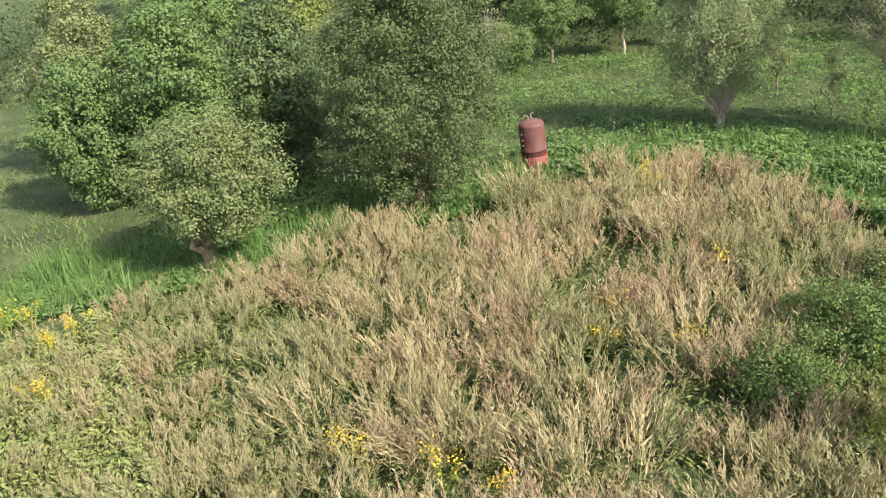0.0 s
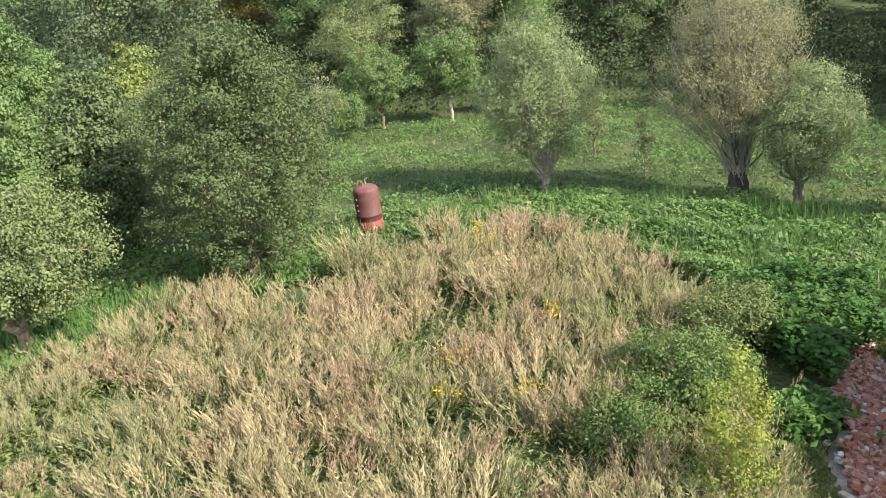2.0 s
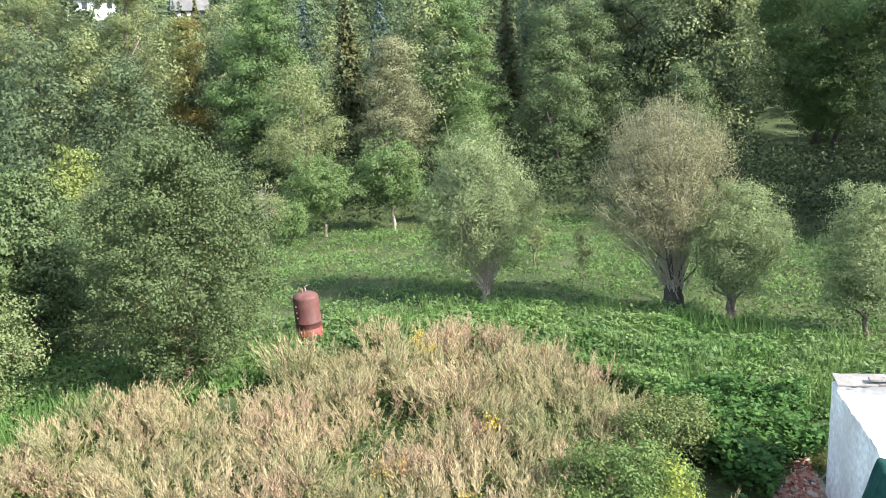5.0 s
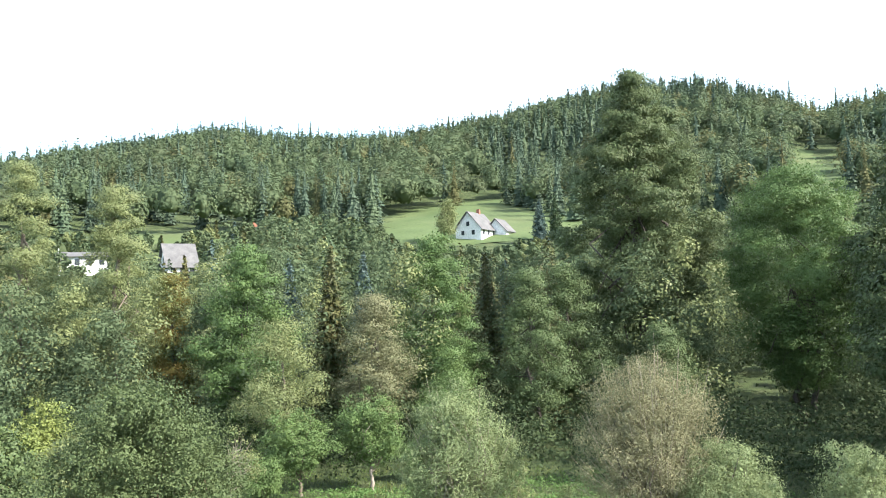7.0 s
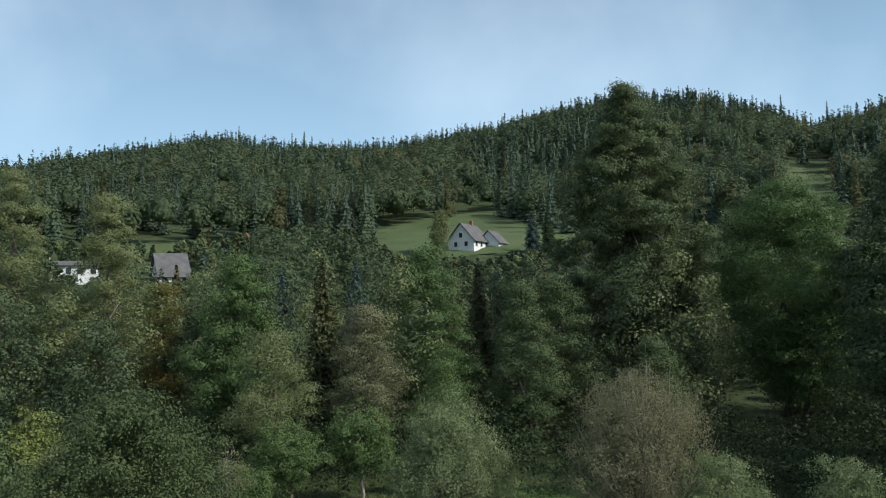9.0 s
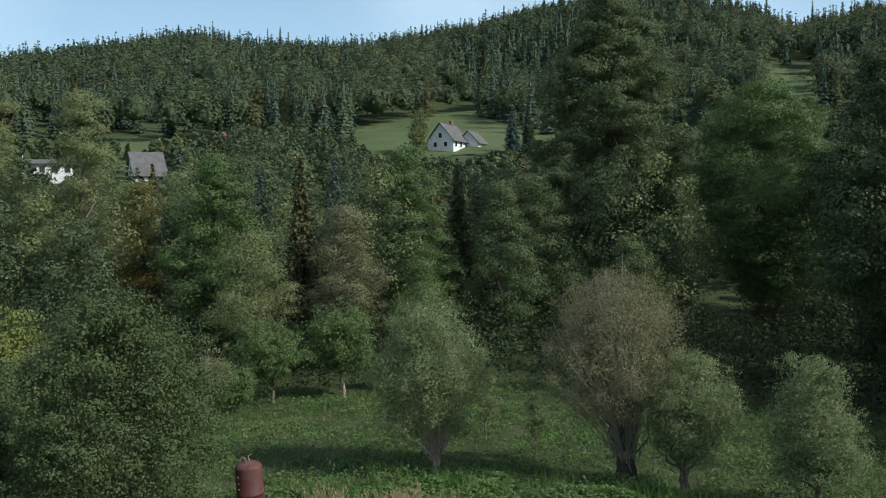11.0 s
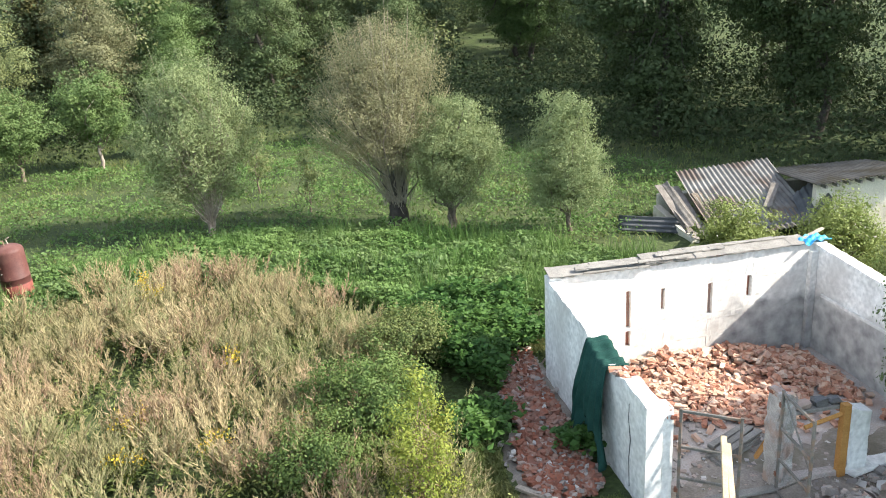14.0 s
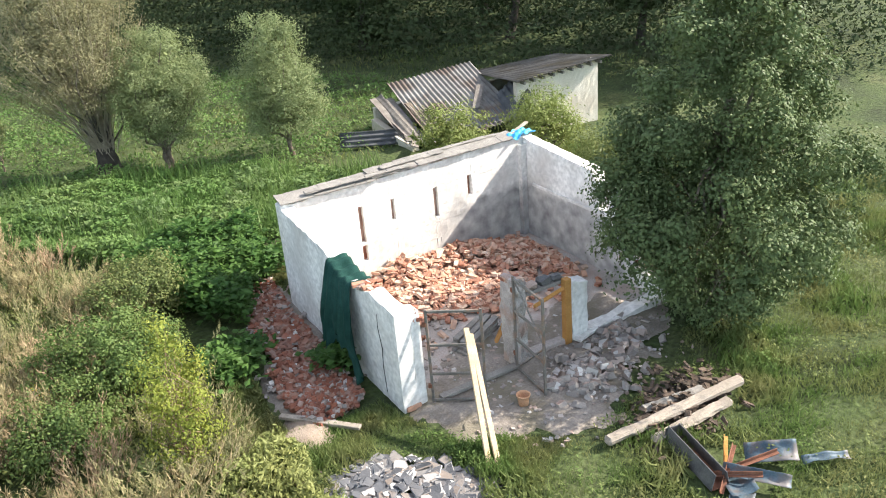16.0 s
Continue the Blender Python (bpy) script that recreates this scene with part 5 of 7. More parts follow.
tree("pollard_willow", 15.5, 26.4, [(-0.15, 0, 5.9, 1.75, 1.5), (-0.6, 0.2, 5.5, 1.75, 1.6), (-1.1, 0, 4.4, 1.9, 1.6), (0.35, 0, 4.5, 1.8, 1.8), (-0.5, 0, 3.2, 1.7, 1.2)], G["brownwillow"], 0.95, 0.36, 36000, 0.105,
     "pollarded willow with brownish thinning leaves and fanned twigs", DARKBARK, aspect=0.28, seed=14, upright=1.1, limbs=14, twigs=40, spread=0.22, stems=1, limb=0.12, fan=190, inner=0.6, dense=False)
tree("willow_tree", 16.75, 24.6, [(0.1, 0, 3.5, 1.4, 1.25), (-0.5, 0, 2.7, 1.15, 1.1), (0.75, 0, 2.6, 1.1, 1.1), (0, 0, 1.7, 1.0, 0.8)], G["willow"], 0.9, 0.09, 23000, 0.115,
     "small grey-green willow beside the pollard", BARK, aspect=0.32, seed=15, stems=2, upright=0.4, spread=0.18)
tree("willow_tree", 19.3, 21.4, [(-0.25, 0, 3.9, 0.95, 1.15), (-0.2, 0, 2.7, 1.3, 1.2), (0.6, 0, 1.8, 1.0, 0.8), (-0.4, 0, 1.7, 0.95, 0.7)], G["willow"], 0.8, 0.08, 20000, 0.11,
     "slender pointed young willow with grey-green leaves", BARK, aspect=0.32, seed=16, upright=0.6, spread=0.17)
tree("young_tree", 13.9, 30.5, [(0, 0, 1.9, 0.42, 0.75), (0.1, 0, 1.2, 0.35, 0.5)], G["birch"], 0.5, 0.03, 500, 0.12, "thin young sapling in the meadow", seed=17, limbs=5, twigs=8, spread=0.15, dense=False)
tree("young_tree", 13.4, 34.5, [(0, 0, 2.1, 0.6, 0.9), (0.1, 0, 1.2, 0.45, 0.6)], G["birch"], 0.6, 0.04, 800, 0.12, "small bushy young tree in the shade", seed=18, limbs=5, twigs=8, spread=0.15, dense=False)
tree("fruit_tree", 5.9, 45.6, dome(0.7, 4.7, 2.0, 5, 3), G["green"], 0.8, 0.09, 9000, 0.15, "small green fruit tree at the meadow edge", seed=19, group="orchard trees")
tree("fruit_tree", 9.6, 45.4, dome(1.0, 5.3, 1.9, 5, 4), G["green"], 1.3, 0.09, 9000, 0.15, "small green fruit tree with a pale trunk", PALEBARK, seed=20, group="orchard trees")
tree("hazel_bush", 3.8, 43.8, dome(0.1, 2.6, 1.1, 4, 5), G["green"], 0.4, 0.05, 4500, 0.14, "low green bush at the meadow edge", seed=21, category="bush")
tree("hazel_bush", 12.6, 46.5, dome(0.1, 2.2, 1.2, 4, 6), G["green"], 0.4, 0.05, 4500, 0.14, "low green bush at the meadow edge", seed=22, category="bush")
tree("dry_tree", 2.6, 42.6, [(0, 0, 3.0, 0.9, 1.0), (0.5, 0, 2.2, 0.7, 0.7)], G["birch"], 1.4, 0.07, 900, 0.12, "half-dead fruit tree with bare pale branches", PALEBARK, seed=23, limbs=12, twigs=50, lean=(-0.5, 0), spread=0.2, dense=False)
# hazel and elder thicket beside the apple tree
for k, (x, y, r, h, key, n) in enumerate(((-9.0, 29.4, 2.9, 6.8, "green", 15000), (-12.2, 29.5, 2.3, 5.2, "green", 11000), (-5.8, 30.5, 2.4, 6.3, "dark", 11000), (-9.5, 35.0, 3.2, 8.6, "green", 13000), (-14.0, 35.0, 3.0, 7.5, "birch", 10000), (-3.2, 33.5, 2.1, 5.4, "birch", 9000), (-5.4, 37.5, 1.9, 6.3, "elder", 6000))):
    tree("hazel_tree", x, y, dome(0.2, h * 0.95, r * 0.9, 3, k + 30) + boughs(0.3, h, r, 22, k + 30, 0.3, 0.45), G[key], 0.7, 0.09, int(n * 1.7), 0.125, "dense many-stemmed hazel thicket" if key != "elder" else "bright yellow-green bush in the thicket", seed=40 + k, stems=3, blade=True, group="hazel thicket", aspect=0.6, category="bush")

# ---------------------------------------------------------------- woods behind the meadow
for k, (x, y, r, h0, h, key, n, size, lab) in enumerate((
        (-4.4, 71.9, 4.0, 3.0, 19.9, "birch", 15000, 0.24, "tall airy alder with thin leaves"),
        (-12.0, 77.1, 4.0, 3.0, 22.9, "birch", 14000, 0.24, "tall airy alder with thin leaves"),
        (-21.0, 74.0, 4.5, 4.0, 21.0, "birch", 12000, 0.24, "tall airy alder with thin leaves"),
        (-0.4, 65.5, 2.0, 1.0, 12.6, "orange", 5500, 0.22, "narrow tree with orange autumn leaves"),
        (4.3, 61.9, 3.7, 1.5, 14.3, "ash", 15000, 0.26, "broad fresh-green ash tree"),
        (11.8, 53.7, 2.75, 1.5, 10.4, "greywillow", 13000, 0.19, "rounded grey-brown willow at the meadow edge"),
        (18.3, 62.0, 3.7, 1.5, 15.2, "ash", 15000, 0.24, "broad green tree with layered boughs"),
        (22.3, 53.6, 2.4, 0.8, 11.9, "dark", 12000, 0.2, "dark-green broadleaf tree standing in shade"),
        (5.9, 53.0, 2.9, 1.5, 9.0, "birch", 8500, 0.18, "thin-leaved rowan with bare twigs"),
        (27.0, 58.0, 3.0, 0.8, 12.5, "dark", 12000, 0.22, "dark-green broadleaf tree standing in shade"),
        (16.2, 52.5, 2.0, 0.5, 7.0, "green", 7000, 0.18, "green bushy tree at the edge of the woods"),
        (30.5, 51.0, 2.6, 0.4, 8.0, "dark", 9000, 0.2, "dark-green bushy tree at the wood edge"))):
    tree("alder" if key == "birch" and h > 15 else "woodland_tree", x, y, boughs(h0, h, r, 26, k + 60, peak=0.4), G[key], h * 0.72, 0.009 * h, n, size, lab, BARK if key == "birch" else DARKBARK, seed=60 + k,
         spread=0.36, per=16, inner=0.35 if key == "birch" else 0.5, limbs=14, twigs=40, group="woods", aspect=0.55, upright=0.1, along=0.75, far=True)
# the tallest tree and its broad neighbour
tree("lime_tree", 36.6, 64.3, boughs(3.0, 29.4, 7.2, 66, 5, 0.29, 0.42, 0.66, 0.10) + [(0, 0, 28.3, 0.3, 0.9), (0.1, 0, 26.6, 1.0, 1.3), (-0.2, 0, 24.8, 2.2, 1.5), (0, 0, 22.5, 3.2, 1.9), (2.6, 0.3, 26.3, 0.75, 1.1), (2.8, 0.2, 24.6, 1.2, 1.1), (3.3, -0.3, 22.4, 1.6, 1.2), (3.8, -0.3, 19.8, 1.8, 1.2), (-2.0, 0.5, 23.0, 1.1, 0.8), (-3.4, 0.4, 19.4, 1.5, 0.9)],
     G["limeleaf"], 22.0, 0.36, 46000, 0.32, "very tall dark-green tree towering over the woods", DARKBARK, seed=81, spread=0.4, per=16, limbs=24, twigs=80, aspect=0.55, droop=0.3, along=0.8, far=True)
tree("ash_tree", 44.2, 54.2, boughs(3.5, 19.3, 6.4, 40, 6, 0.34, 0.55),
     G["ash"], 11.0, 0.17, 38000, 0.28, "broad spreading ash with fine green leaves", DARKBARK, seed=82, spread=0.4, per=16, limbs=18, twigs=60, stems=2, aspect=0.45, upright=0.2, along=0.6, far=True)
for k, (x, y, r, h0, h) in enumerate(((33.5, 30.5, 4.4, 1.2, 15.5), (37.5, 35.5, 4.6, 1.5, 18.0), (45.0, 44.0, 4.6, 2.0, 20.0), (38.0, 24.5, 4.4, 2.4, 15.0), (38.5, 17.5, 4.2, 2.2, 14.0), (44.0, 30.0, 5.0, 2.0, 19.0), (47.0, 22.0, 5.0, 2.0, 18.0), (36.5, 11.5, 3.6, 2.0, 12.0), (44.0, 12.0, 4.6, 1.5, 17.0), (52.0, 38.0, 5.0, 2.0, 21.0))):
    shown = math.degrees(math.atan2(x, y)) < 81 and math.hypot(x, y) < 54
    tree("maple_tree", x, y, boughs(h0, h, r, 24, k + 90, peak=0.45), G["maple"], h * 0.6, 0.010 * h, 11500 if shown else 5000, 0.27 if shown else 0.40, "large shaded maple in the wood edge", DARKBARK, seed=90 + k, spread=0.36, per=16, limbs=12, twigs=30, group="wood edge", aspect=0.7, along=0.7, far=True)
spruce("spruce_tree", 12.0, 71.0, 0, 15.2, 2.4, G["goldspruce"], "spruce hung with brown cones", 101)
spruce("spruce_tree", 9.0, 74.0, 0, 14.4, 2.2, G["bluespruce"], "pale blue-green spruce in the woods", 102)
spruce("spruce_tree", 16.7, 80.3, 0.6, 14.8, 2.2, G["bluespruce"], "blue spruce behind the willows", 103)
spruce("spruce_tree", 26.3, 73.4, 0, 14.6, 2.4, G["goldspruce"], "golden-green spruce in the woods", 104)
spruce("spruce_tree", 23.0, 78.0, 0.3, 12.5, 2.2, G["spruce"], "dark green spruce in the woods", 105)
spruce("spruce_tree", 73.6, 169.7, 22.0, 10.5, 2.4, G["bluespruce"], "blue spruce by the white house", 106, 30)
spruce("spruce_tree", 78.6, 172.7, 23.4, 10.8, 2.0, G["spruce"], "dark spruce by the white house", 107, 30)
tree("garden_tree", 56.6, 181.4, dome(0.8, 10.8, 2.3, 5, 8), G["birch"], 1.5, 0.15, 3500, 0.45, "yellowing garden tree by the white house", seed=108, z=23.4, spread=0.6, per=12)
tree("dark_tree", 15.7, 5.3, boughs(0.3, 7.0, 3.3, 50, 17, 0.25, 0.38, 0.62, 0.14) + [(0.0, 0, 3.0, 1.5, 2.2), (-1.9, 0.7, 2.3, 1.0, 0.8)],
     G["dark"], 4.6, 0.12, 46000, 0.105, "dark-green leafy tree crowding the ruin", seed=110, spread=0.17, stems=1, aspect=0.6, inner=0.45, dense=True, along=0.8, limbs=22, twigs=80)
for k, (x, y, r, h) in enumerate(((20.2, 15.1, 1.35, 2.3), (18.9, 13.9, 0.9, 1.6), (21.5, 12.8, 1.25, 2.8), (21.4, 10.6, 1.1, 1.7), (20.6, 9.0, 1.0, 1.5))):
    tree("elder_bush", x, y, dome(0.1, h, r, 4, k + 120), G["elder" if k < 3 else "weedgreen"], 0.5, 0.05, 5000, 0.12, "sunlit yellow-green elder bush behind the ruin", seed=120 + k, category="bush", group="elder bushes", aspect=0.45)
tree("yellow_sapling", 6.5, 10.9, [(0.1, 0.1, 2.5, 0.22, 0.6), (-0.3, 0, 1.9, 0.28, 0.6), (0.4, 0.2, 1.8, 0.3, 0.6), (0.1, -0.2, 1.5, 0.3, 0.5), (0, 0, 0.9, 0.6, 0.5)], G["lime"], 0.3, 0.022, 3000, 0.085, "young yellow-green sapling with thin reddish stems", REDBARK, seed=130, stems=7, limbs=4, twigs=14, spread=0.13, per=14, upright=0.5, category="sapling", aspect=0.4, dense=False)
tree("dark_bush", 7.3, 14.0, dome(0.05, 2.0, 1.5, 5, 9), G["bushleaf"], 0.3, 0.03, 9000, 0.09, "dense green bush among the dry weeds", seed=131, stems=4, category="bush", spread=0.16)
tree("dark_bush", 5.6, 13.2, dome(0.05, 1.3, 1.2, 4, 10), G["bushleaf"], 0.2, 0.03, 6000, 0.085, "low green bush among the dry weeds", seed=132, stems=4, category="bush", spread=0.16)
tree("dark_bush", 9.4, 16.2, dome(0.05, 1.6, 1.1, 4, 11), G["weedgreen"], 0.2, 0.03, 5500, 0.09, "grey-green bush at the edge of the dry weeds", seed=133, stems=4, category="bush", spread=0.16)


# ---------------------------------------------------------------- weeds, grass and undergrowth
def scatter(rng, n, poly):
    xs, ys = [p[0] for p in poly], [p[1] for p in poly]
    out = np.zeros((0, 2))
    while len(out) < n:
        p = np.stack([rng.uniform(min(xs), max(xs), n), rng.uniform(min(ys), max(ys), n)], 1)
        out = np.concatenate([out, p[inside(p[:, 0], p[:, 1], poly)]])
    return out[:n]


def clumpy(p, s=1.0, seed=0.0):
    """A patchy value 0..1 over the plan."""
    x, y = p[:, 0] * s, p[:, 1] * s
    v = np.sin(x * 1.1 + 2 * np.sin(y * 0.7 + seed)) + np.sin(y * 1.3 + 1.5 * np.sin(x * 0.9 - seed)) + 0.6 * np.sin(x * 3.1 + y * 2.3 + seed)
    return np.clip(v / 5.2 + 0.5, 0, 1)


def mugwort(soup, rng, p, h, lean, slot_plume, slot_leaf, plume=42, low=6, sprays=7):
    """Many plants: leaning stems, feathery ascending plumes, leaves lower down."""
    n = len(p)
    foot = np.column_stack([p, ground_z(p[:, 0], p[:, 1])])
    tip = foot + np.column_stack([lean * h[:, None], h])
    leaves(soup, rng, (foot + tip) / 2, h * 0.95, 0.014, tip - foot, slot_plume, 0.6)
    k = sprays
    a = rng.uniform(0, 2 * np.pi, (n, k))
    t = rng.uniform(0.40, 0.97, (n, k))
    ln = (1.10 - t) * 0.42 * h[:, None] + 0.07
    root = foot[:, None] + (tip - foot)[:, None] * t[..., None]
    d = np.stack([np.cos(a) * 0.46, np.sin(a) * 0.46, np.ones_like(a)], -1) + np.column_stack([lean, np.zeros(n)])[:, None]
    m = plume // k
    for j in range(m):
        u = (j + rng.random((n, k))) / m
        c = root + d * (ln * u)[..., None] + rng.normal(size=(n, k, 3)) * 0.012
        ax = d + rng.normal(size=(n, k, 3)) * 0.24
        leaves(soup, rng, c.reshape(-1, 3), ln.ravel() * 0.31 + 0.03, 0.17, ax.reshape(-1, 3), slot_plume, pointed=True, face=rng.normal(size=(n * k, 3)) * 0.6 + [0.2, -0.5, 0.5])
    t = rng.uniform(0.1, 0.6, (n, low))
    c = foot[:, None] + (tip - foot)[:, None] * t[..., None] + rng.normal(size=(n, low, 3)) * [0.07, 0.07, 0.03]
    leaves(soup, rng, c.reshape(-1, 3), 0.11, 0.4, None, slot_leaf)


WEEDS = [(-8.6, 20.0), (-7.2, 20.5), (-4.9, 21.4), (-3.7, 22.8), (-1.6, 23.0), (0.2, 22.6), (1.8, 24.0), (3.6, 25.8), (6.6, 25.8), (8.4, 23.9), (9.6, 21.5), (10.3, 18.6), (9.6, 16.0), (8.0, 12.6),
         (6.9, 9.8), (5.5, 8.2), (-2, 8.0), (-9, 9.0), (-12.0, 12.0), (-11.0, 18.0)]
rng = np.random.default_rng(200)
tuft = scatter(rng, 640, WEEDS)
left = np.clip((-tuft[:, 0] - 2.5 + (20 - tuft[:, 1]) * 0.25) / 5, 0, 1)
right = np.clip((tuft[:, 0] - 4.0 - (tuft[:, 1] - 10) * 0.35) / 2.0, 0, 1)
tone = clumpy(tuft, 0.9, 2.0) + rng.normal(size=len(tuft)) * 0.16
sort = np.where(tone > 0.68 - 0.38 * left - 0.2 * right, 1, np.where(rng.random(len(tuft)) < 0.24, 2, 0))  # straw, sage, russet
tall = np.where(np.hypot(tuft[:, 0] - 2.5, tuft[:, 1] - 25.2) < 1.5, 0.4, 1.0) * rng.uniform(0.75, 1.3, len(tuft)) * (0.62 + 0.72 * clumpy(tuft, 1.5, 11.0)) * (1 - 0.4 * left) * (1 - 0.2 * right)
for kind_, name_, key, lab in ((0, "dry_weeds", "straw", "dense stand of dry straw-coloured mugwort"), (1, "sage_weeds", "sage", "grey-green mugwort among the dry stalks"), (2, "russet_weeds", "russet", "reddish-brown dried dock and willowherb")):
    own = np.where(sort == kind_)[0]
    cnt = rng.integers(9, 23, len(own))
    ti = np.repeat(own, cnt)
    off = rng.normal(size=(len(ti), 2)) * (0.13 + 0.12 * rng.random(len(ti)))[:, None]
    lean = off * 1.0 + rng.normal(size=off.shape) * 0.07 + np.repeat(rng.normal(size=(len(own), 2)) * 0.13, cnt, 0) * 1.5
    hts = tall[ti] * rng.uniform(0.7, 1.12, len(ti))
    s = Soup()
    mugwort(s, rng, tuft[ti] + off, hts, lean, 0, 1, 42, 9 if kind_ != 1 else 12)
    tagged(new(name_, s.mesh(name_, [G[key], G["weedgreen"]])), lab, "weeds", kind="stuff")
low = scatter(rng, 26000, WEEDS)
lh = 0.1 + 0.5 * clumpy(low, 1.9, 6.0)
c = np.column_stack([low, ground_z(low[:, 0], low[:, 1]) + lh * rng.random(len(low)) ** 0.5 + 0.02])
s = Soup()
leaves(s, rng, c, 0.13, 0.36, rng.normal(size=c.shape) * [1, 1, 0.7] + [0, 0, 0.4])
tagged(new("low_weeds", s.mesh("low_weeds", G["weedgreen"])), "low green herbs between the dry stalks", "weeds", kind="stuff")

# pale herbs at the edge of the dry stand
pale = scatter(rng, 15000, [(-13, 12.5), (-8.5, 9.0), (-4.6, 9.2), (-5.6, 12.5), (-7.4, 16.5), (-8.8, 19.4), (-12, 18.5)])
ph = 0.15 + 0.75 * clumpy(pale, 1.6, 3.0)
c = np.column_stack([pale, ground_z(pale[:, 0], pale[:, 1]) + ph * rng.random(len(pale)) ** 0.45])
s = Soup()
leaves(s, rng, c, 0.13, 0.32, rng.normal(size=c.shape) * [1, 1, 0.6] + [0, 0, 0.6], face=rng.normal(size=c.shape) * 0.5 + [0, -0.4, 0.7])
edge = scatter(rng, 5200, [(6.1, 9.9), (7.2, 10.6), (7.9, 10.2), (7.6, 9.2), (7.1, 8.6), (7.0, 7.4), (6.0, 7.4)])
c = np.column_stack([edge, ground_z(edge[:, 0], edge[:, 1]) + (0.12 + 0.6 * clumpy(edge, 2.0, 5.0)) * rng.random(len(edge)) ** 0.45])
leaves(s, rng, c, 0.12, 0.3, rng.normal(size=c.shape) * [1, 1, 0.6] + [0, 0, 0.7], face=rng.normal(size=c.shape) * 0.5 + [0, -0.4, 0.7])
tagged(new("pale_herbs", s.mesh("pale_herbs", G["paleherb"])), "pale yellow-green herbs beside the dry weeds", "weeds", kind="stuff")

# goldenrod
ROD = [(-0.7, 11.5, 1.0), (-2.0, 12.0, 0.9), (-2.4, 12.6, 0.8), (0.3, 10.9, 0.8), (3.2, 16.4, 0.9), (2.6, 15.3, 0.8), (5.45, 23.6, 1.3), (5.5, 23.0, 1.1), (-11.3, 19.2, 1.0), (-10.6, 19.0, 0.9), (-9.6, 17.8, 0.8), (-8.9, 15.5, 0.8), (5.9, 14.4, 0.7), (5.8, 18.0, 0.9), (-9.3, 18.6, 0.8), (4.3, 15.0, 0.7)]
for k, (x, y, h) in enumerate(ROD):
    rod = thing("goldenrod", x, y, float(ground_z(x, y)), "yellow goldenrod flowering among dry weeds", "flower", "goldenrod")
    q = np.random.default_rng(300 + k)
    st_, bl = Soup(), Soup()
    for i in range(6):
        tipx = np.array([q.normal() * 0.16, q.normal() * 0.16, h * q.uniform(0.85, 1.1)])
        tube(st_, wander(q, (q.normal() * 0.05, q.normal() * 0.05, 0), tipx, 4, 0.02), [0.008, 0.007, 0.006, 0.004], 4)
        lp = tipx * q.uniform(0.2, 0.8, (16, 1)) + q.normal(size=(16, 3)) * 0.04
        leaves(st_, q, lp, 0.1, 0.22)
        fp = tipx + q.normal(size=(24, 3)) * [0.07, 0.07, 0.08]
        leaves(bl, q, fp, 0.05, 0.6)
    tagged(part("foliage", st_, G["lime"], rod), kind="stuff")
    tagged(part("bloom_head", bl, G["gold"], rod, "yellow flower plumes"), kind="stuff")

# nettles and creepers between the weeds and the meadow
NETTLE = [(-15, 19), (-9, 20.6), (-4.5, 22.0), (-1.5, 23.6), (1.8, 24.6), (3.8, 26.2), (6.8, 26.0), (8.8, 24.0), (10.2, 21.0), (10.6, 18.4), (14.4, 16.6), (17.2, 15.6), (19.4, 17.5), (18.0, 20.5), (16.5, 23.5), (12.5, 27.5), (9.0, 29.2), (4.5, 29.5), (0, 27.5), (-6.0, 24.5), (-12, 25)]
rng = np.random.default_rng(210)
npn = scatter(rng, 60000, NETTLE)
npn = np.concatenate([npn, scatter(rng, 7000, [(-10, 23.5), (-4.5, 23.2), (-1.5, 27.5), (-5, 30), (-10, 28)])])
npn = npn[np.hypot(npn[:, 0] - 2.75, npn[:, 1] - 26.8) > 1.3]
mound = clumpy(npn, 0.8, 1.0) * 0.6 + clumpy(npn, 2.3, 4.0) * 0.55
hh = 0.08 + 0.95 * np.clip(mound - 0.15, 0, 1) * np.clip(1.1 - 0.03 * np.hypot(npn[:, 0] - 9, npn[:, 1] - 24) ** 1.3, 0.3, 1)
c = np.column_stack([npn, ground_z(npn[:, 0], npn[:, 1]) + hh * rng.random(len(npn)) ** 0.4 + 0.03])
s = Soup()
leaves(s, rng, c, 0.15, 0.5, rng.normal(size=c.shape) * [1, 1, 0.4] + [0, 0, 0.2], face=rng.normal(size=c.shape) * 0.5 + [0, -0.2, 0.9])
spike = scatter(rng, 9000, NETTLE)
sh_ = 0.4 + 0.7 * clumpy(spike, 1.5, 8.0)
leaves(s, rng, np.column_stack([spike, ground_z(spike[:, 0], spike[:, 1]) + sh_ * 0.5]), sh_, 0.05, np.column_stack([rng.normal(size=(len(spike), 2)) * 0.3, np.ones(len(spike))]), pointed=True)
tagged(new("nettle_bed", s.mesh("nettle_bed", G["nettle"])), "lush green nettles and creepers over the uneven ground", "undergrowth", kind="stuff")

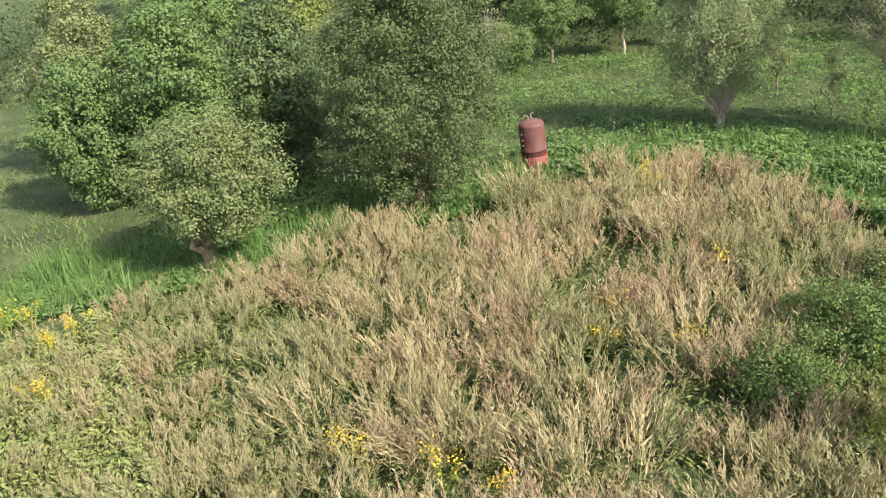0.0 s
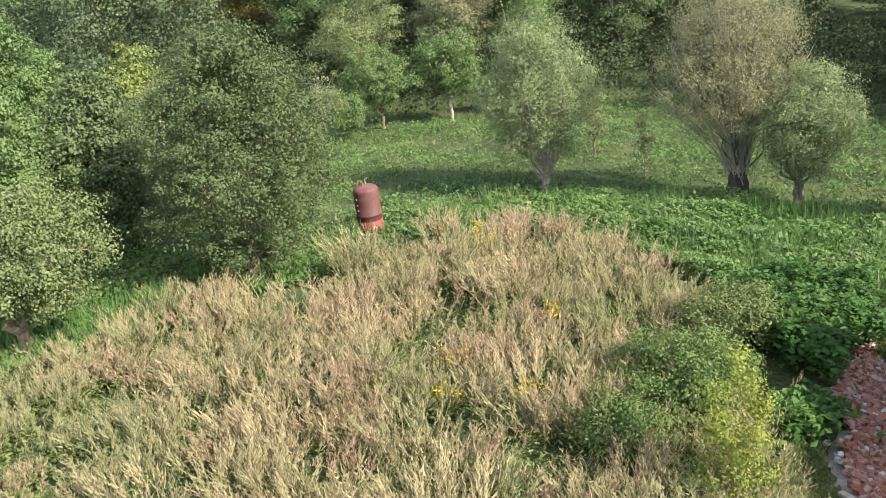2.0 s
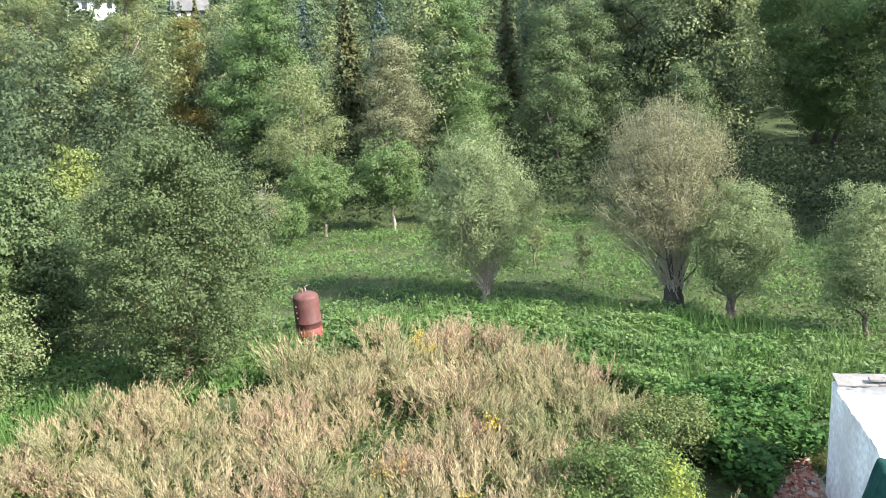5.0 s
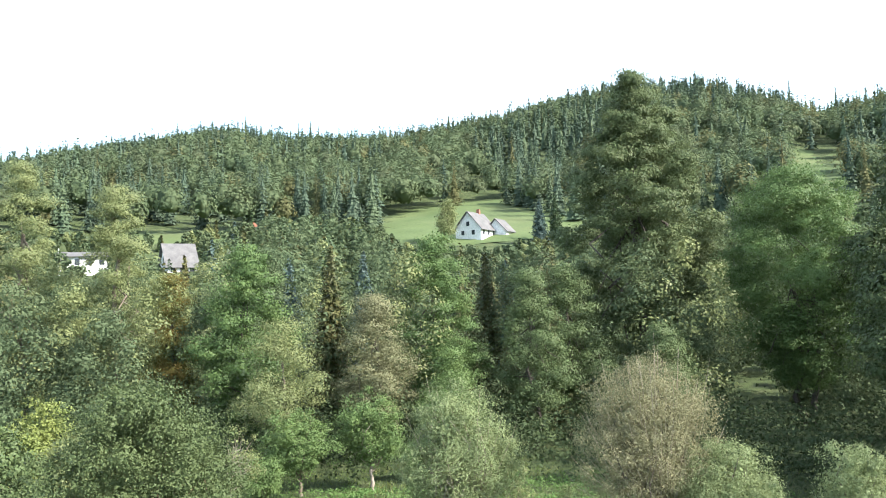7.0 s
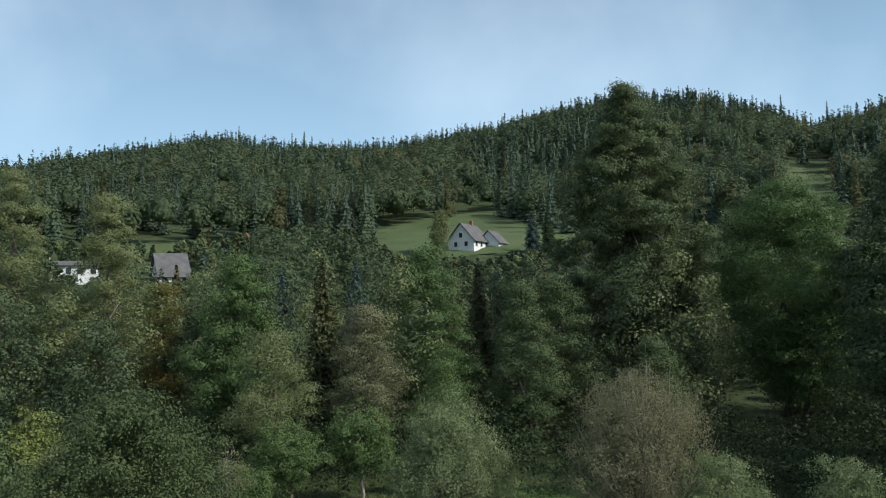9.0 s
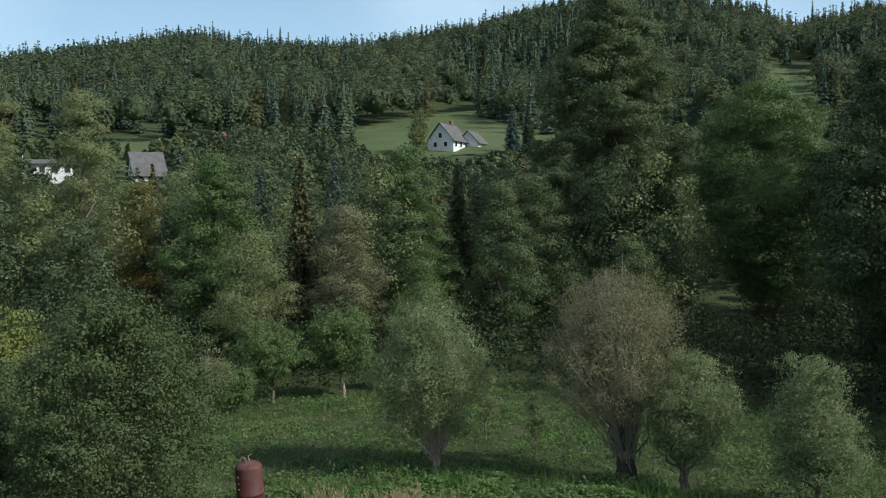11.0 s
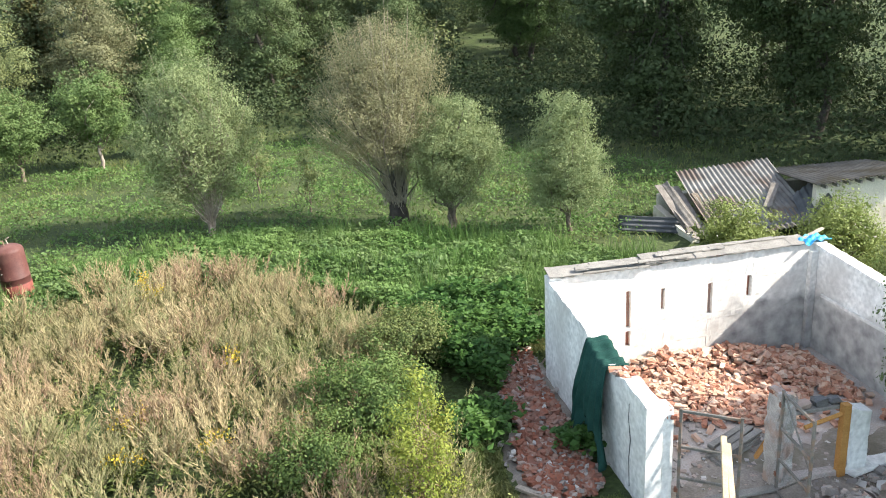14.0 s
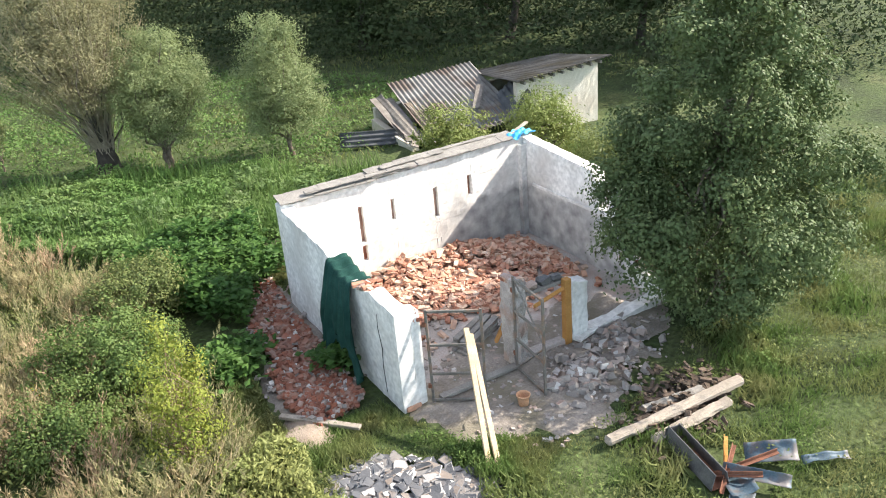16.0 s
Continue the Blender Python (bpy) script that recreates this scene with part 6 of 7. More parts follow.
# herbs standing in the meadow
rng = np.random.default_rng(213)
hp = scatter(rng, 42000, [(-3, 27.5), (4, 29), (12, 28), (18.5, 20.5), (26, 18), (29, 26), (27, 36), (17, 45), (2, 45), (-4, 36)])
hv = clumpy(hp, 0.7, 5.0) * 0.6 + clumpy(hp, 2.2, 1.0) * 0.5
hp, hv = hp[hv > 0.42], hv[hv > 0.42]
c = np.column_stack([hp, ground_z(hp[:, 0], hp[:, 1]) + (0.1 + 1.1 * (hv - 0.4)) * rng.random(len(hp)) ** 0.5])
s = Soup()
leaves(s, rng, c, 0.14, 0.5, rng.normal(size=c.shape) * [1, 1, 0.5] + [0, 0, 0.4], face=rng.normal(size=c.shape) * 0.5 + [0, -0.2, 0.9])
tagged(new("meadow_herbs", s.mesh("meadow_herbs", G["nettle"])), "leafy green herbs standing in clumps in the meadow", "undergrowth", kind="stuff")

# creepers heaped into mounds
rng = np.random.default_rng(215)
mp = scatter(rng, 120, [(-2, 24.0), (3.8, 26.4), (8.9, 24.2), (10.6, 20.5), (14.2, 17.4), (18.5, 17.8), (17.5, 20.5), (15.5, 24.0), (11.0, 28.0), (4.0, 29.0), (-4, 26)])
mr, mh = rng.uniform(0.35, 1.0, 120), rng.uniform(0.2, 0.75, 120)
d = unit(rng.normal(size=(120, 260, 3)))
d[..., 2] = np.abs(d[..., 2])
c = np.column_stack([mp, ground_z(mp[:, 0], mp[:, 1])])[:, None] + d * lump(d * 2 + mp[:, None, :1], 3)[..., None] * np.stack([mr, mr, mh], 1)[:, None] * rng.uniform(0.85, 1.05, (120, 260, 1))
s = Soup()
leaves(s, rng, c.reshape(-1, 3), 0.16, 0.6, None, (0), face=d.reshape(-1, 3) + [0, 0, 0.5] + rng.normal(size=(120 * 260, 3)) * 0.35)
tagged(new("creeper_mounds", s.mesh("creeper_mounds", G["creeper"])), "pale green creepers heaped over old stumps and rubble", "undergrowth", kind="stuff")

# raspberry canes by the left wall
RASP = [(10.2, 18.2), (12.5, 18.6), (13.8, 17.2), (12.6, 15.6), (11.4, 14.6), (10.3, 13.6), (9.8, 14.6)]
rng = np.random.default_rng(211)
rp = np.concatenate([scatter(rng, 4200, RASP), rng.normal(size=(420, 2)) * [0.34, 0.34] + [8.75, 12.6], rng.normal(size=(260, 2)) * [0.2, 0.2] + [10.25, 11.0], rng.normal(size=(700, 2)) * [0.42, 0.3] + [12.4, 15.5], rng.normal(size=(400, 2)) * [0.35, 0.25] + [9.2, 12.9]])
hh = np.concatenate([np.full(4200, 1.05), np.full(420, 0.6), np.full(260, 0.55), np.full(700, 0.7), np.full(400, 0.6)]) * (0.6 + 0.5 * clumpy(rp, 2.0, 3))
c = np.column_stack([rp, hh * rng.random(len(rp)) ** 0.4 + 0.03])
s = Soup()
leaves(s, rng, c, 0.18, 0.62, rng.normal(size=c.shape) * [1, 1, 0.35], face=rng.normal(size=c.shape) * 0.4 + [0, -0.2, 1])
leaves(s, rng, c + rng.normal(size=c.shape) * 0.08, 0.16, 0.62, rng.normal(size=c.shape) * [1, 1, 0.35])
tagged(new("raspberry_canes", s.mesh("raspberry_canes", G["raspberry"])), "dark-green raspberry canes beside the ruin", "bushes", kind="stuff")


def free_of_yard(p):
    loc = (p - [RUIN["x"], RUIN["y"]])
    cs_, sn = math.cos(radians(-RUIN["rz"])), math.sin(radians(-RUIN["rz"]))
    u, v = loc[:, 0] * cs_ - loc[:, 1] * sn, loc[:, 0] * sn + loc[:, 1] * cs_
    in_ruin = (u > -0.1) & (u < RW + 0.1) & (v > -0.1) & (v < RD + 0.1)
    return ~in_ruin & ~inside(p[:, 0], p[:, 1], YARD) & ~inside(p[:, 0], p[:, 1], PATHB) & ~inside(p[:, 0], p[:, 1], [(7.6, 8.7), (7.3, 7.7), (8.2, 6.3), (8.8, 6.6), (8.9, 7.5), (8.5, 8.4)]) & ~inside(p[:, 0], p[:, 1], [(11.2, 4.9), (12.2, 4.1), (13.2, 4.0), (13.5, 4.8), (12.5, 5.5)]) & ~inside(p[:, 0], p[:, 1], [(10.3, 3.9), (10.5, 2.7), (11.6, 2.7), (11.5, 4.0)])


# grass: short by the yard, tall in the meadow
rng = np.random.default_rng(220)
near = scatter(rng, 110000, [(7.0, 11.0), (6.4, 8.5), (8.0, 3.0), (10, -3), (24, -2), (26, 12), (20, 17.5), (17.5, 16), (18, 10), (16, 6), (13, 5.2), (9.5, 6.2), (9, 8.5)])
near = np.concatenate([near, scatter(rng, 13000, [(7.0, 10.4), (7.5, 11.6), (8.6, 12.3), (8.9, 12.0), (8.4, 11.0), (8.1, 10.2), (9.0, 9.6), (9.75, 9.5), (9.6, 8.5), (9.5, 7.4), (10.1, 6.8), (10.8, 5.9), (9.3, 5.8), (8.9, 6.6), (9.2, 7.6), (8.8, 8.7), (7.5, 9.1)])])
near = np.concatenate([near, scatter(rng, 2600, [(11.6, 13.7), (11.9, 14.6), (12.6, 15.6), (14.2, 15.3), (13.0, 13.9)])])
near = near[free_of_yard(near)]
hh = 0.06 + 0.36 * clumpy(near, 1.6, 4.0) ** 1.6 * rng.uniform(0.5, 1.3, len(near))
far = scatter(rng, 70000, [(-40, 20), (-15, 21), (-6, 25), (2, 29), (10, 29.5), (18, 21), (26, 15), (36, 16), (36, 36), (30, 50), (0, 52), (-16, 62), (-45, 60)])
fh = 0.08 + 0.24 * clumpy(far, 0.6, 7.0) * rng.uniform(0.5, 1.3, len(far))
s = Soup()
for pts, hs, wd in ((near, hh, 0.12), (far, fh, 0.2)):
    c = np.column_stack([pts, ground_z(pts[:, 0], pts[:, 1]) + hs * 0.42])
    leaves(s, rng, c, hs, wd, np.column_stack([rng.normal(size=(len(pts), 2)) * 0.55, np.ones(len(pts))]), pointed=True)
lawn = near[(clumpy(near, 1.3, 9.0) * 0.6 + clumpy(near, 3.7, 2.0) * 0.4 > 0.5) & (rng.random(len(near)) < 0.42)]
c = np.column_stack([lawn, ground_z(lawn[:, 0], lawn[:, 1]) + 0.03 + 0.34 * clumpy(lawn, 2.0, 9.0) * rng.random(len(lawn))])
leaves(s, rng, c, 0.062, 0.5, rng.normal(size=c.shape) * [1, 1, 0.5], face=rng.normal(size=c.shape) * 0.6 + [0, 0, 1])
tagged(new("grass", s.mesh("grass", G["grass"])), "uneven green grass of the yard and the meadow", "grass", kind="stuff")

# undergrowth at the foot of the woods, its shade put into the leaf colour
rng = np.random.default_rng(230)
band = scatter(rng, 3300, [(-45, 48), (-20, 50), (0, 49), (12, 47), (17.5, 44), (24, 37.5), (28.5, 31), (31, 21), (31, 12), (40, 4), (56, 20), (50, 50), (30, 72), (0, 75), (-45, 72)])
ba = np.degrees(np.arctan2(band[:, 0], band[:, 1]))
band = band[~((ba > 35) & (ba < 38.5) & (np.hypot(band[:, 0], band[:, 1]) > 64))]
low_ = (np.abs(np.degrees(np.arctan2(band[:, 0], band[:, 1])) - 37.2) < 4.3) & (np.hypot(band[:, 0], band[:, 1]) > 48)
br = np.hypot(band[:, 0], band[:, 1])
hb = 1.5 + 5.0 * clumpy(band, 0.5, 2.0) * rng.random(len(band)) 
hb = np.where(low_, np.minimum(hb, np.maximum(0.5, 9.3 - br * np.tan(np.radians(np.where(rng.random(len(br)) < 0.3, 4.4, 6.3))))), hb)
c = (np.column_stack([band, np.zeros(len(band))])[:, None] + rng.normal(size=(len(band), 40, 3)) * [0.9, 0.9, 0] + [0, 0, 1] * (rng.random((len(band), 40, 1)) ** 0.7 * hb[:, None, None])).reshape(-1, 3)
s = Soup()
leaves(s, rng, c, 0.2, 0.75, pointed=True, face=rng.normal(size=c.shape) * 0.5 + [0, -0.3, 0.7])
tagged(new("undergrowth", s.mesh("undergrowth", G["shadeleaf"])), "undergrowth at the foot of the woods, leaves darkened for shade", "undergrowth", kind="stuff")


# ---------------------------------------------------------------- far side of the valley
def far_trees(soup, rng, p, h, r, slots, conifer, k, size):
    """Many distant trees in one go: k sprays each, of about that size."""
    z = ground_z(p[:, 0], p[:, 1])
    for sl in sorted(set(slots.tolist())):
        w = slots == sl
        q, hh_, rr2, zz = p[w], h[w], r[w], z[w]
        n = len(q)
        if conifer:
            needled(soup, rng, q, zz, hh_, rr2, k, size, sl)
        else:
            if k < 350:  # one uneven round crown
                cores(soup, np.column_stack([q, zz + hh_ * 0.55, rr2, hh_ * 0.45]), 0.46, 5, sl)
                d = unit(rng.normal(size=(n, k, 3)))
                d[..., 2] = np.abs(d[..., 2]) * 1.35 - 0.4
                rad = rng.uniform(0.5, 1.06, (n, k, 1)) ** 0.8 * lump(d * 2.6 + rng.normal(size=(n, 1, 3)) * 3, 2)[..., None]
                c = np.stack([q[:, 0], q[:, 1], zz + hh_ * 0.55], 1)[:, None] + d * rad * np.stack([rr2, rr2, hh_ * 0.45], 1)[:, None]
                f = d
            else:  # a crown of boughs
                m = 14
                u = (np.arange(m) + 0.5) / m
                wide = np.where(u < 0.4, (u / 0.4) ** 0.5, ((1 - u) / 0.6) ** 0.6)
                a = np.arange(m) * 2.4 + rng.uniform(0, 6.3, (n, 1)) + rng.normal(size=(n, m)) * 0.3
                out = rr2[:, None] * wide * rng.uniform(0.45, 0.75, (n, m))
                br = rr2[:, None] * np.maximum(0.24, wide * 0.46) * rng.uniform(0.75, 1.25, (n, m))
                at = np.stack([q[:, :1] + np.cos(a) * out, q[:, 1:2] + np.sin(a) * out, zz[:, None] + hh_[:, None] * (0.1 + 0.86 * u) - 0.3 * br], -1)
                w_ = rng.integers(0, m, (n, k))
                d = unit(rng.normal(size=(n, k, 3)) + [0, 0, 0.35])
                i_ = np.arange(n)[:, None]
                c = at[i_, w_] + d * br[i_, w_][..., None] * [1, 1, 0.8] * rng.uniform(0.45, 1.12, (n, k, 1)) ** 0.8
                f = d
            leaves(soup, rng, c.reshape(-1, 3), size * 1.3, 0.95, None, sl, pointed=True, face=f.reshape(-1, 3) + [0, 0, 0.2] + rng.normal(size=(n * k, 3)) * 0.2, lay=0.85)


rng = np.random.default_rng(240)
n0 = 3300
rad, az = np.sqrt(rng.uniform(208 ** 2, 580 ** 2, n0)), rng.uniform(-14, 49, n0)
open_field = (rad < 210 + 66 * np.exp(-((az - 19.5) / 4.2) ** 2) * ((az > 13.4) & (az < 27))) | ((az > 39.2) & (az < 42.2) & (rad < 345))
p = np.stack([rad * np.sin(np.radians(az)), rad * np.cos(np.radians(az))], 1)[~open_field]
rr_, aa_ = rad[~open_field], az[~open_field]
mixv = clumpy(p * 0.03, 1.0, 2.0)
con = (rng.random(len(p)) < np.clip(0.32 + 1.4 * (mixv - 0.5) + 0.5 * np.clip((rr_ - 420) / 100, 0, 1) + 0.5 * ((aa_ > 19.5) & (aa_ < 28) & (rr_ < 430)) - 0.22 * ((aa_ > 3) & (aa_ < 19) & (rr_ < 450)), 0.06, 0.95))
h = np.where(con, rng.uniform(13, 18.5, len(p)), rng.uniform(9, 15, len(p)))
r = np.where(con, h * rng.uniform(0.17, 0.24, len(p)), h * rng.uniform(0.30, 0.42, len(p)))
s = Soup()
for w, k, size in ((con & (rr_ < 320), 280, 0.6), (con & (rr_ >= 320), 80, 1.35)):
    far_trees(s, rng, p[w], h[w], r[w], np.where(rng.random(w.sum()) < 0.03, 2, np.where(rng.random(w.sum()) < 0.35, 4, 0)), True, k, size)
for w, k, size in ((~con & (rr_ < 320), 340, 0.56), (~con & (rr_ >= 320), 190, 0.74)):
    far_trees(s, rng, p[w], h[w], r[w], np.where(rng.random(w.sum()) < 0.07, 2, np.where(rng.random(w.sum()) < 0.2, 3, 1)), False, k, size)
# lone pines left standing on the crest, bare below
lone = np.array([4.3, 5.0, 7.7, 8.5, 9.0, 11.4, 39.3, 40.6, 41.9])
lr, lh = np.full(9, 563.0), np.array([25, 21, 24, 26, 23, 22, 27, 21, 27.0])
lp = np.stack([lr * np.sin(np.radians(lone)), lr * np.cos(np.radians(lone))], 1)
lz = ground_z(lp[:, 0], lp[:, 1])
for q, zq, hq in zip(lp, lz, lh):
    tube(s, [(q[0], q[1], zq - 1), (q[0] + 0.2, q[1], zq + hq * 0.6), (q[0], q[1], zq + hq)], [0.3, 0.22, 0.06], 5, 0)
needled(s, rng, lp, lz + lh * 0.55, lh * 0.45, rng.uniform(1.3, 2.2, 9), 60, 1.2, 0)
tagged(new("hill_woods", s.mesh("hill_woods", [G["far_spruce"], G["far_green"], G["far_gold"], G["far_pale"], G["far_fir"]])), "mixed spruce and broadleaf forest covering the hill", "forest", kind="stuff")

# orchards, hedges and gardens on the valley floor
n1 = 820
rad, az = np.sqrt(rng.uniform(62 ** 2, 205 ** 2, n1)), rng.uniform(-15, 50, n1)
top_el = np.interp(az, [-28, -10, 0, 2, 5, 8, 12, 14, 17, 23, 27, 34, 60], [7.0, 5.9, 5.6, 6.3, 6.9, 7.0, 6.4, 5.2, 4.6, 4.6, 5.8, 6, 8])
top_el = np.where((np.abs(az) < 1.3) & (rad < 165), np.minimum(top_el, 4.3), np.where((np.abs(az + 5.5) < 1.3) & (rad < 165), np.minimum(top_el, 4.1), top_el))
p = np.stack([rad * np.sin(np.radians(az)), rad * np.cos(np.radians(az))], 1)
h = np.minimum((EYE + rad * np.tan(np.radians(top_el)) - ground_z(p[:, 0], p[:, 1])) * (0.35 + 0.65 * rng.random(n1) ** 0.7), 16)
vis = (h > 1.6) & ~((np.abs(az - 20) < 2.4) & (rad > 180)) & ~((np.abs(az + 2.5) < 5.5) & (np.abs(rad - 168) < 9)) & ~((az > 12) & (az < 26) & (rad > 199))
vis &= ~((az > 35) & (az < 38.5) & (rad < 86))
con = (rng.random(n1) < 0.26) & ((rad > 95) | ((az > 6) & (az < 28)))
s = Soup()
for lo, hi, k, size, lev in ((0, 90, 3200, 0.145, 800), (90, 125, 1000, 0.27, 330), (125, 250, 420, 0.40, 180)):
    w = con & vis & (rad >= lo) & (rad < hi)
    far_trees(s, rng, p[w], h[w], h[w] * 0.23, np.where(rng.random(w.sum()) < 0.35, 2, np.where(rng.random(w.sum()) < 0.08, 4, 0)), True, lev, size * 2.0)
    w = ~con & vis & (rad >= lo) & (rad < hi)
    far_trees(s, rng, p[w], h[w] * 0.95, h[w] * 0.36, np.where(rng.random(w.sum()) < 0.2, 3, 1), False, k, size)
tagged(new("valley_trees", s.mesh("valley_trees", [G["spruce"], G["far_green"], G["goldspruce"], G["birch"], G["bluespruce"]])), "hedges and garden trees on the valley floor", "trees", kind="stuff")


def house(name, x, y, rz, lx, ly, wall_h, roof_h, label, wing=None, windows=3, sink=1.0, low=0.7):
    z = float(ground_z(x, y)) - low
    ho = thing(name, x, y, z, label, "house", rz=rz)

    def block(cx, cy, bx, by, wh_, rh, mats):
        part("wall", box_bm(bx, by, wh_ + sink, 0.02), WHITEWALL, ho, "white rendered walls", pose(cx, cy, -sink))
        o = 0.5
        v = [(-bx / 2, -by / 2, wh_), (-bx / 2, by / 2, wh_), (-bx / 2, 0, wh_ + rh), (bx / 2, -by / 2, wh_), (bx / 2, by / 2, wh_), (bx / 2, 0, wh_ + rh)]
        for tri in ([0, 2, 1], [3, 4, 5]):
            part("gable", Soup().add(np.array(v)[tri] + [cx, cy, 0], [[0, 1, 2]]), WHITEWALL, ho)
        sl = math.hypot(by / 2 + o, rh * (by / 2 + o) / (by / 2))
        ang = math.degrees(math.atan2(rh, by / 2))
        for sgn in (-1, 1):
            part("roof", box_bm(bx + 2 * o, sl, 0.15, 0.01), ROOFGREY, ho, "grey pitched roof", pose(cx, cy, wh_ + rh + 0.02) @ pose(0, 0, 0, -sgn * ang) @ pose(0, sgn * sl / 2, 0))

    block(0, 0, lx, ly, wall_h, roof_h, None)
    if wing:
        block(*wing, None)
    for i in range(windows):
        wx = -lx / 2 + lx * (i + 0.5) / windows
        wd = part("window", box_bm(1.0, 0.08, 1.3, 0.01), WHITEWALL, ho, "white framed window", pose(wx, -ly / 2 - 0.04, 1.0))
        part("pane", box_bm(0.84, 0.03, 1.12, 0.004), GLASS, wd, "", pose(0, -0.045, 0.09))
    for sgn in (-1, 1):
        for zz, yy in ((1.0, -1.3), (1.0, 1.3), (wall_h + 0.4, 0)):
            wd = part("window", box_bm(0.08, 0.9, 1.2, 0.01), WHITEWALL, ho, "white framed window", pose(sgn * (lx / 2 + 0.04), yy, zz))
            part("pane", box_bm(0.03, 0.76, 1.02, 0.004), GLASS, wd, "", pose(sgn * 0.045, 0, 0.09))
    if wing:
        part("chimney", box_bm(0.7, 0.7, 1.5, 0.02), REDBRICK, ho, "red brick chimney", pose(lx * 0.22, 0, wall_h + roof_h - 0.5))
    return ho


house("white_house", 65.0, 186.5, 44, 7.5, 6.4, 2.6, 3.7, "white house with grey roofs on the meadow slope", (5.2, -3.6, 4.2, 5.0, 2.3, 2.6))
house("white_house", 0.0, 168.0, 12, 5.2, 7.0, 2.4, 4.1, "white house with a light grey roof among trees", windows=3, low=2.0)
house("white_house", -16.0, 165.0, 5, 8.0, 6.0, 2.6, 0.8, "long white house behind the alders", windows=4, low=0.0)
house("white_house", 8.5, 172.0, 30, 5.0, 5.0, 2.6, 1.8, "small white house among trees", windows=2, low=1.8)
hut = thing("red_hut", 17.4, 214.0, float(ground_z(17.4, 214.0)) - 0.3, "small dark red wooden hut before the forest", "hut", rz=20)
part("wall", box_bm(2.0, 2.0, 1.8, 0.02), DARKBARK, hut)
s = Soup()
s.add([(-1.3, -1.3, 1.75), (1.3, -1.3, 1.75), (1.3, 1.3, 1.75), (-1.3, 1.3, 1.75), (0, 0, 3.2)], [[0, 1, 4], [1, 2, 4], [2, 3, 4], [3, 0, 4]])
part("roof", s, RUST, hut)


# ---------------------------------------------------------------- rubble, pieces last
rng = np.random.default_rng(250)
pile = thing("brick_pile", RUIN["x"], RUIN["y"], 0.03, "heap of broken orange bricks on the ruin's floor", "brick pile", rz=RUIN["rz"])
bu, bv = rng.uniform(0.35, RW - 0.55, 3400), rng.uniform(1.5, RD - 0.38, 3400)
hz = heap_height(bu, bv)
keep = (hz > 0.05) | (rng.random(3400) < 0.06)
bu, bv, hz = bu[keep], bv[keep], hz[keep]
o = np.argsort(bv)[:300]
brick_parts(pile, BRICKS, bu[o], bv[o], hz[o] * rng.uniform(0.6, 1.05, len(o)) + 0.02, rng)
rest = np.setdiff1d(np.arange(len(bu)), o)
s = Soup()
brick_soup(s, rng, bu[rest], bv[rest], hz[rest] * rng.uniform(0.3, 1.05, len(rest)) + 0.04)
tagged(part("loose_bricks", s, BRICK, pile), kind="stuff")

strip = thing("brick_strip", 10.0, 12.0, 0.03, "strip of broken red bricks along the outer wall", "brick rubble")
bp = scatter(rng, 1250, [(12.3, 15.2), (11.5, 15.0), (10.2, 13.5), (9.8, 12.4), (9.1, 11.8), (8.7, 10.8), (8.5, 9.9), (9.6, 9.8), (10.5, 11.6), (11.3, 13.4)])
hz = 0.03 + 0.13 * clumpy(bp, 2.5, 1.0)
o = np.argsort(bp[:, 1])[:300]
brick_parts(strip, REDBRICKS, bp[o, 0] - 10, bp[o, 1] - 12, hz[o] * 0.6 - 0.02, rng, 45)
s = Soup()
o2 = np.argsort(bp[:, 1])[300:]
brick_soup(s, rng, bp[o2, 0] - 10, bp[o2, 1] - 12, hz[o2] * rng.uniform(0.2, 1, len(o2)) + 0.02)
tagged(part("loose_bricks", s, REDBRICK, strip), kind="stuff")
s = Soup()
o3 = rng.choice(len(bp), 260)
brick_soup(s, rng, bp[o3, 0] - 10 + rng.normal(size=260) * 0.15, bp[o3, 1] - 12 + rng.normal(size=260) * 0.15, hz[o3] * rng.uniform(0.5, 1.0, 260) + 0.03, (0.12, 0.09, 0.05))
tagged(part("crumb_layer", s, GREYSTONE, strip, "crumbs of mortar and render"), kind="stuff")

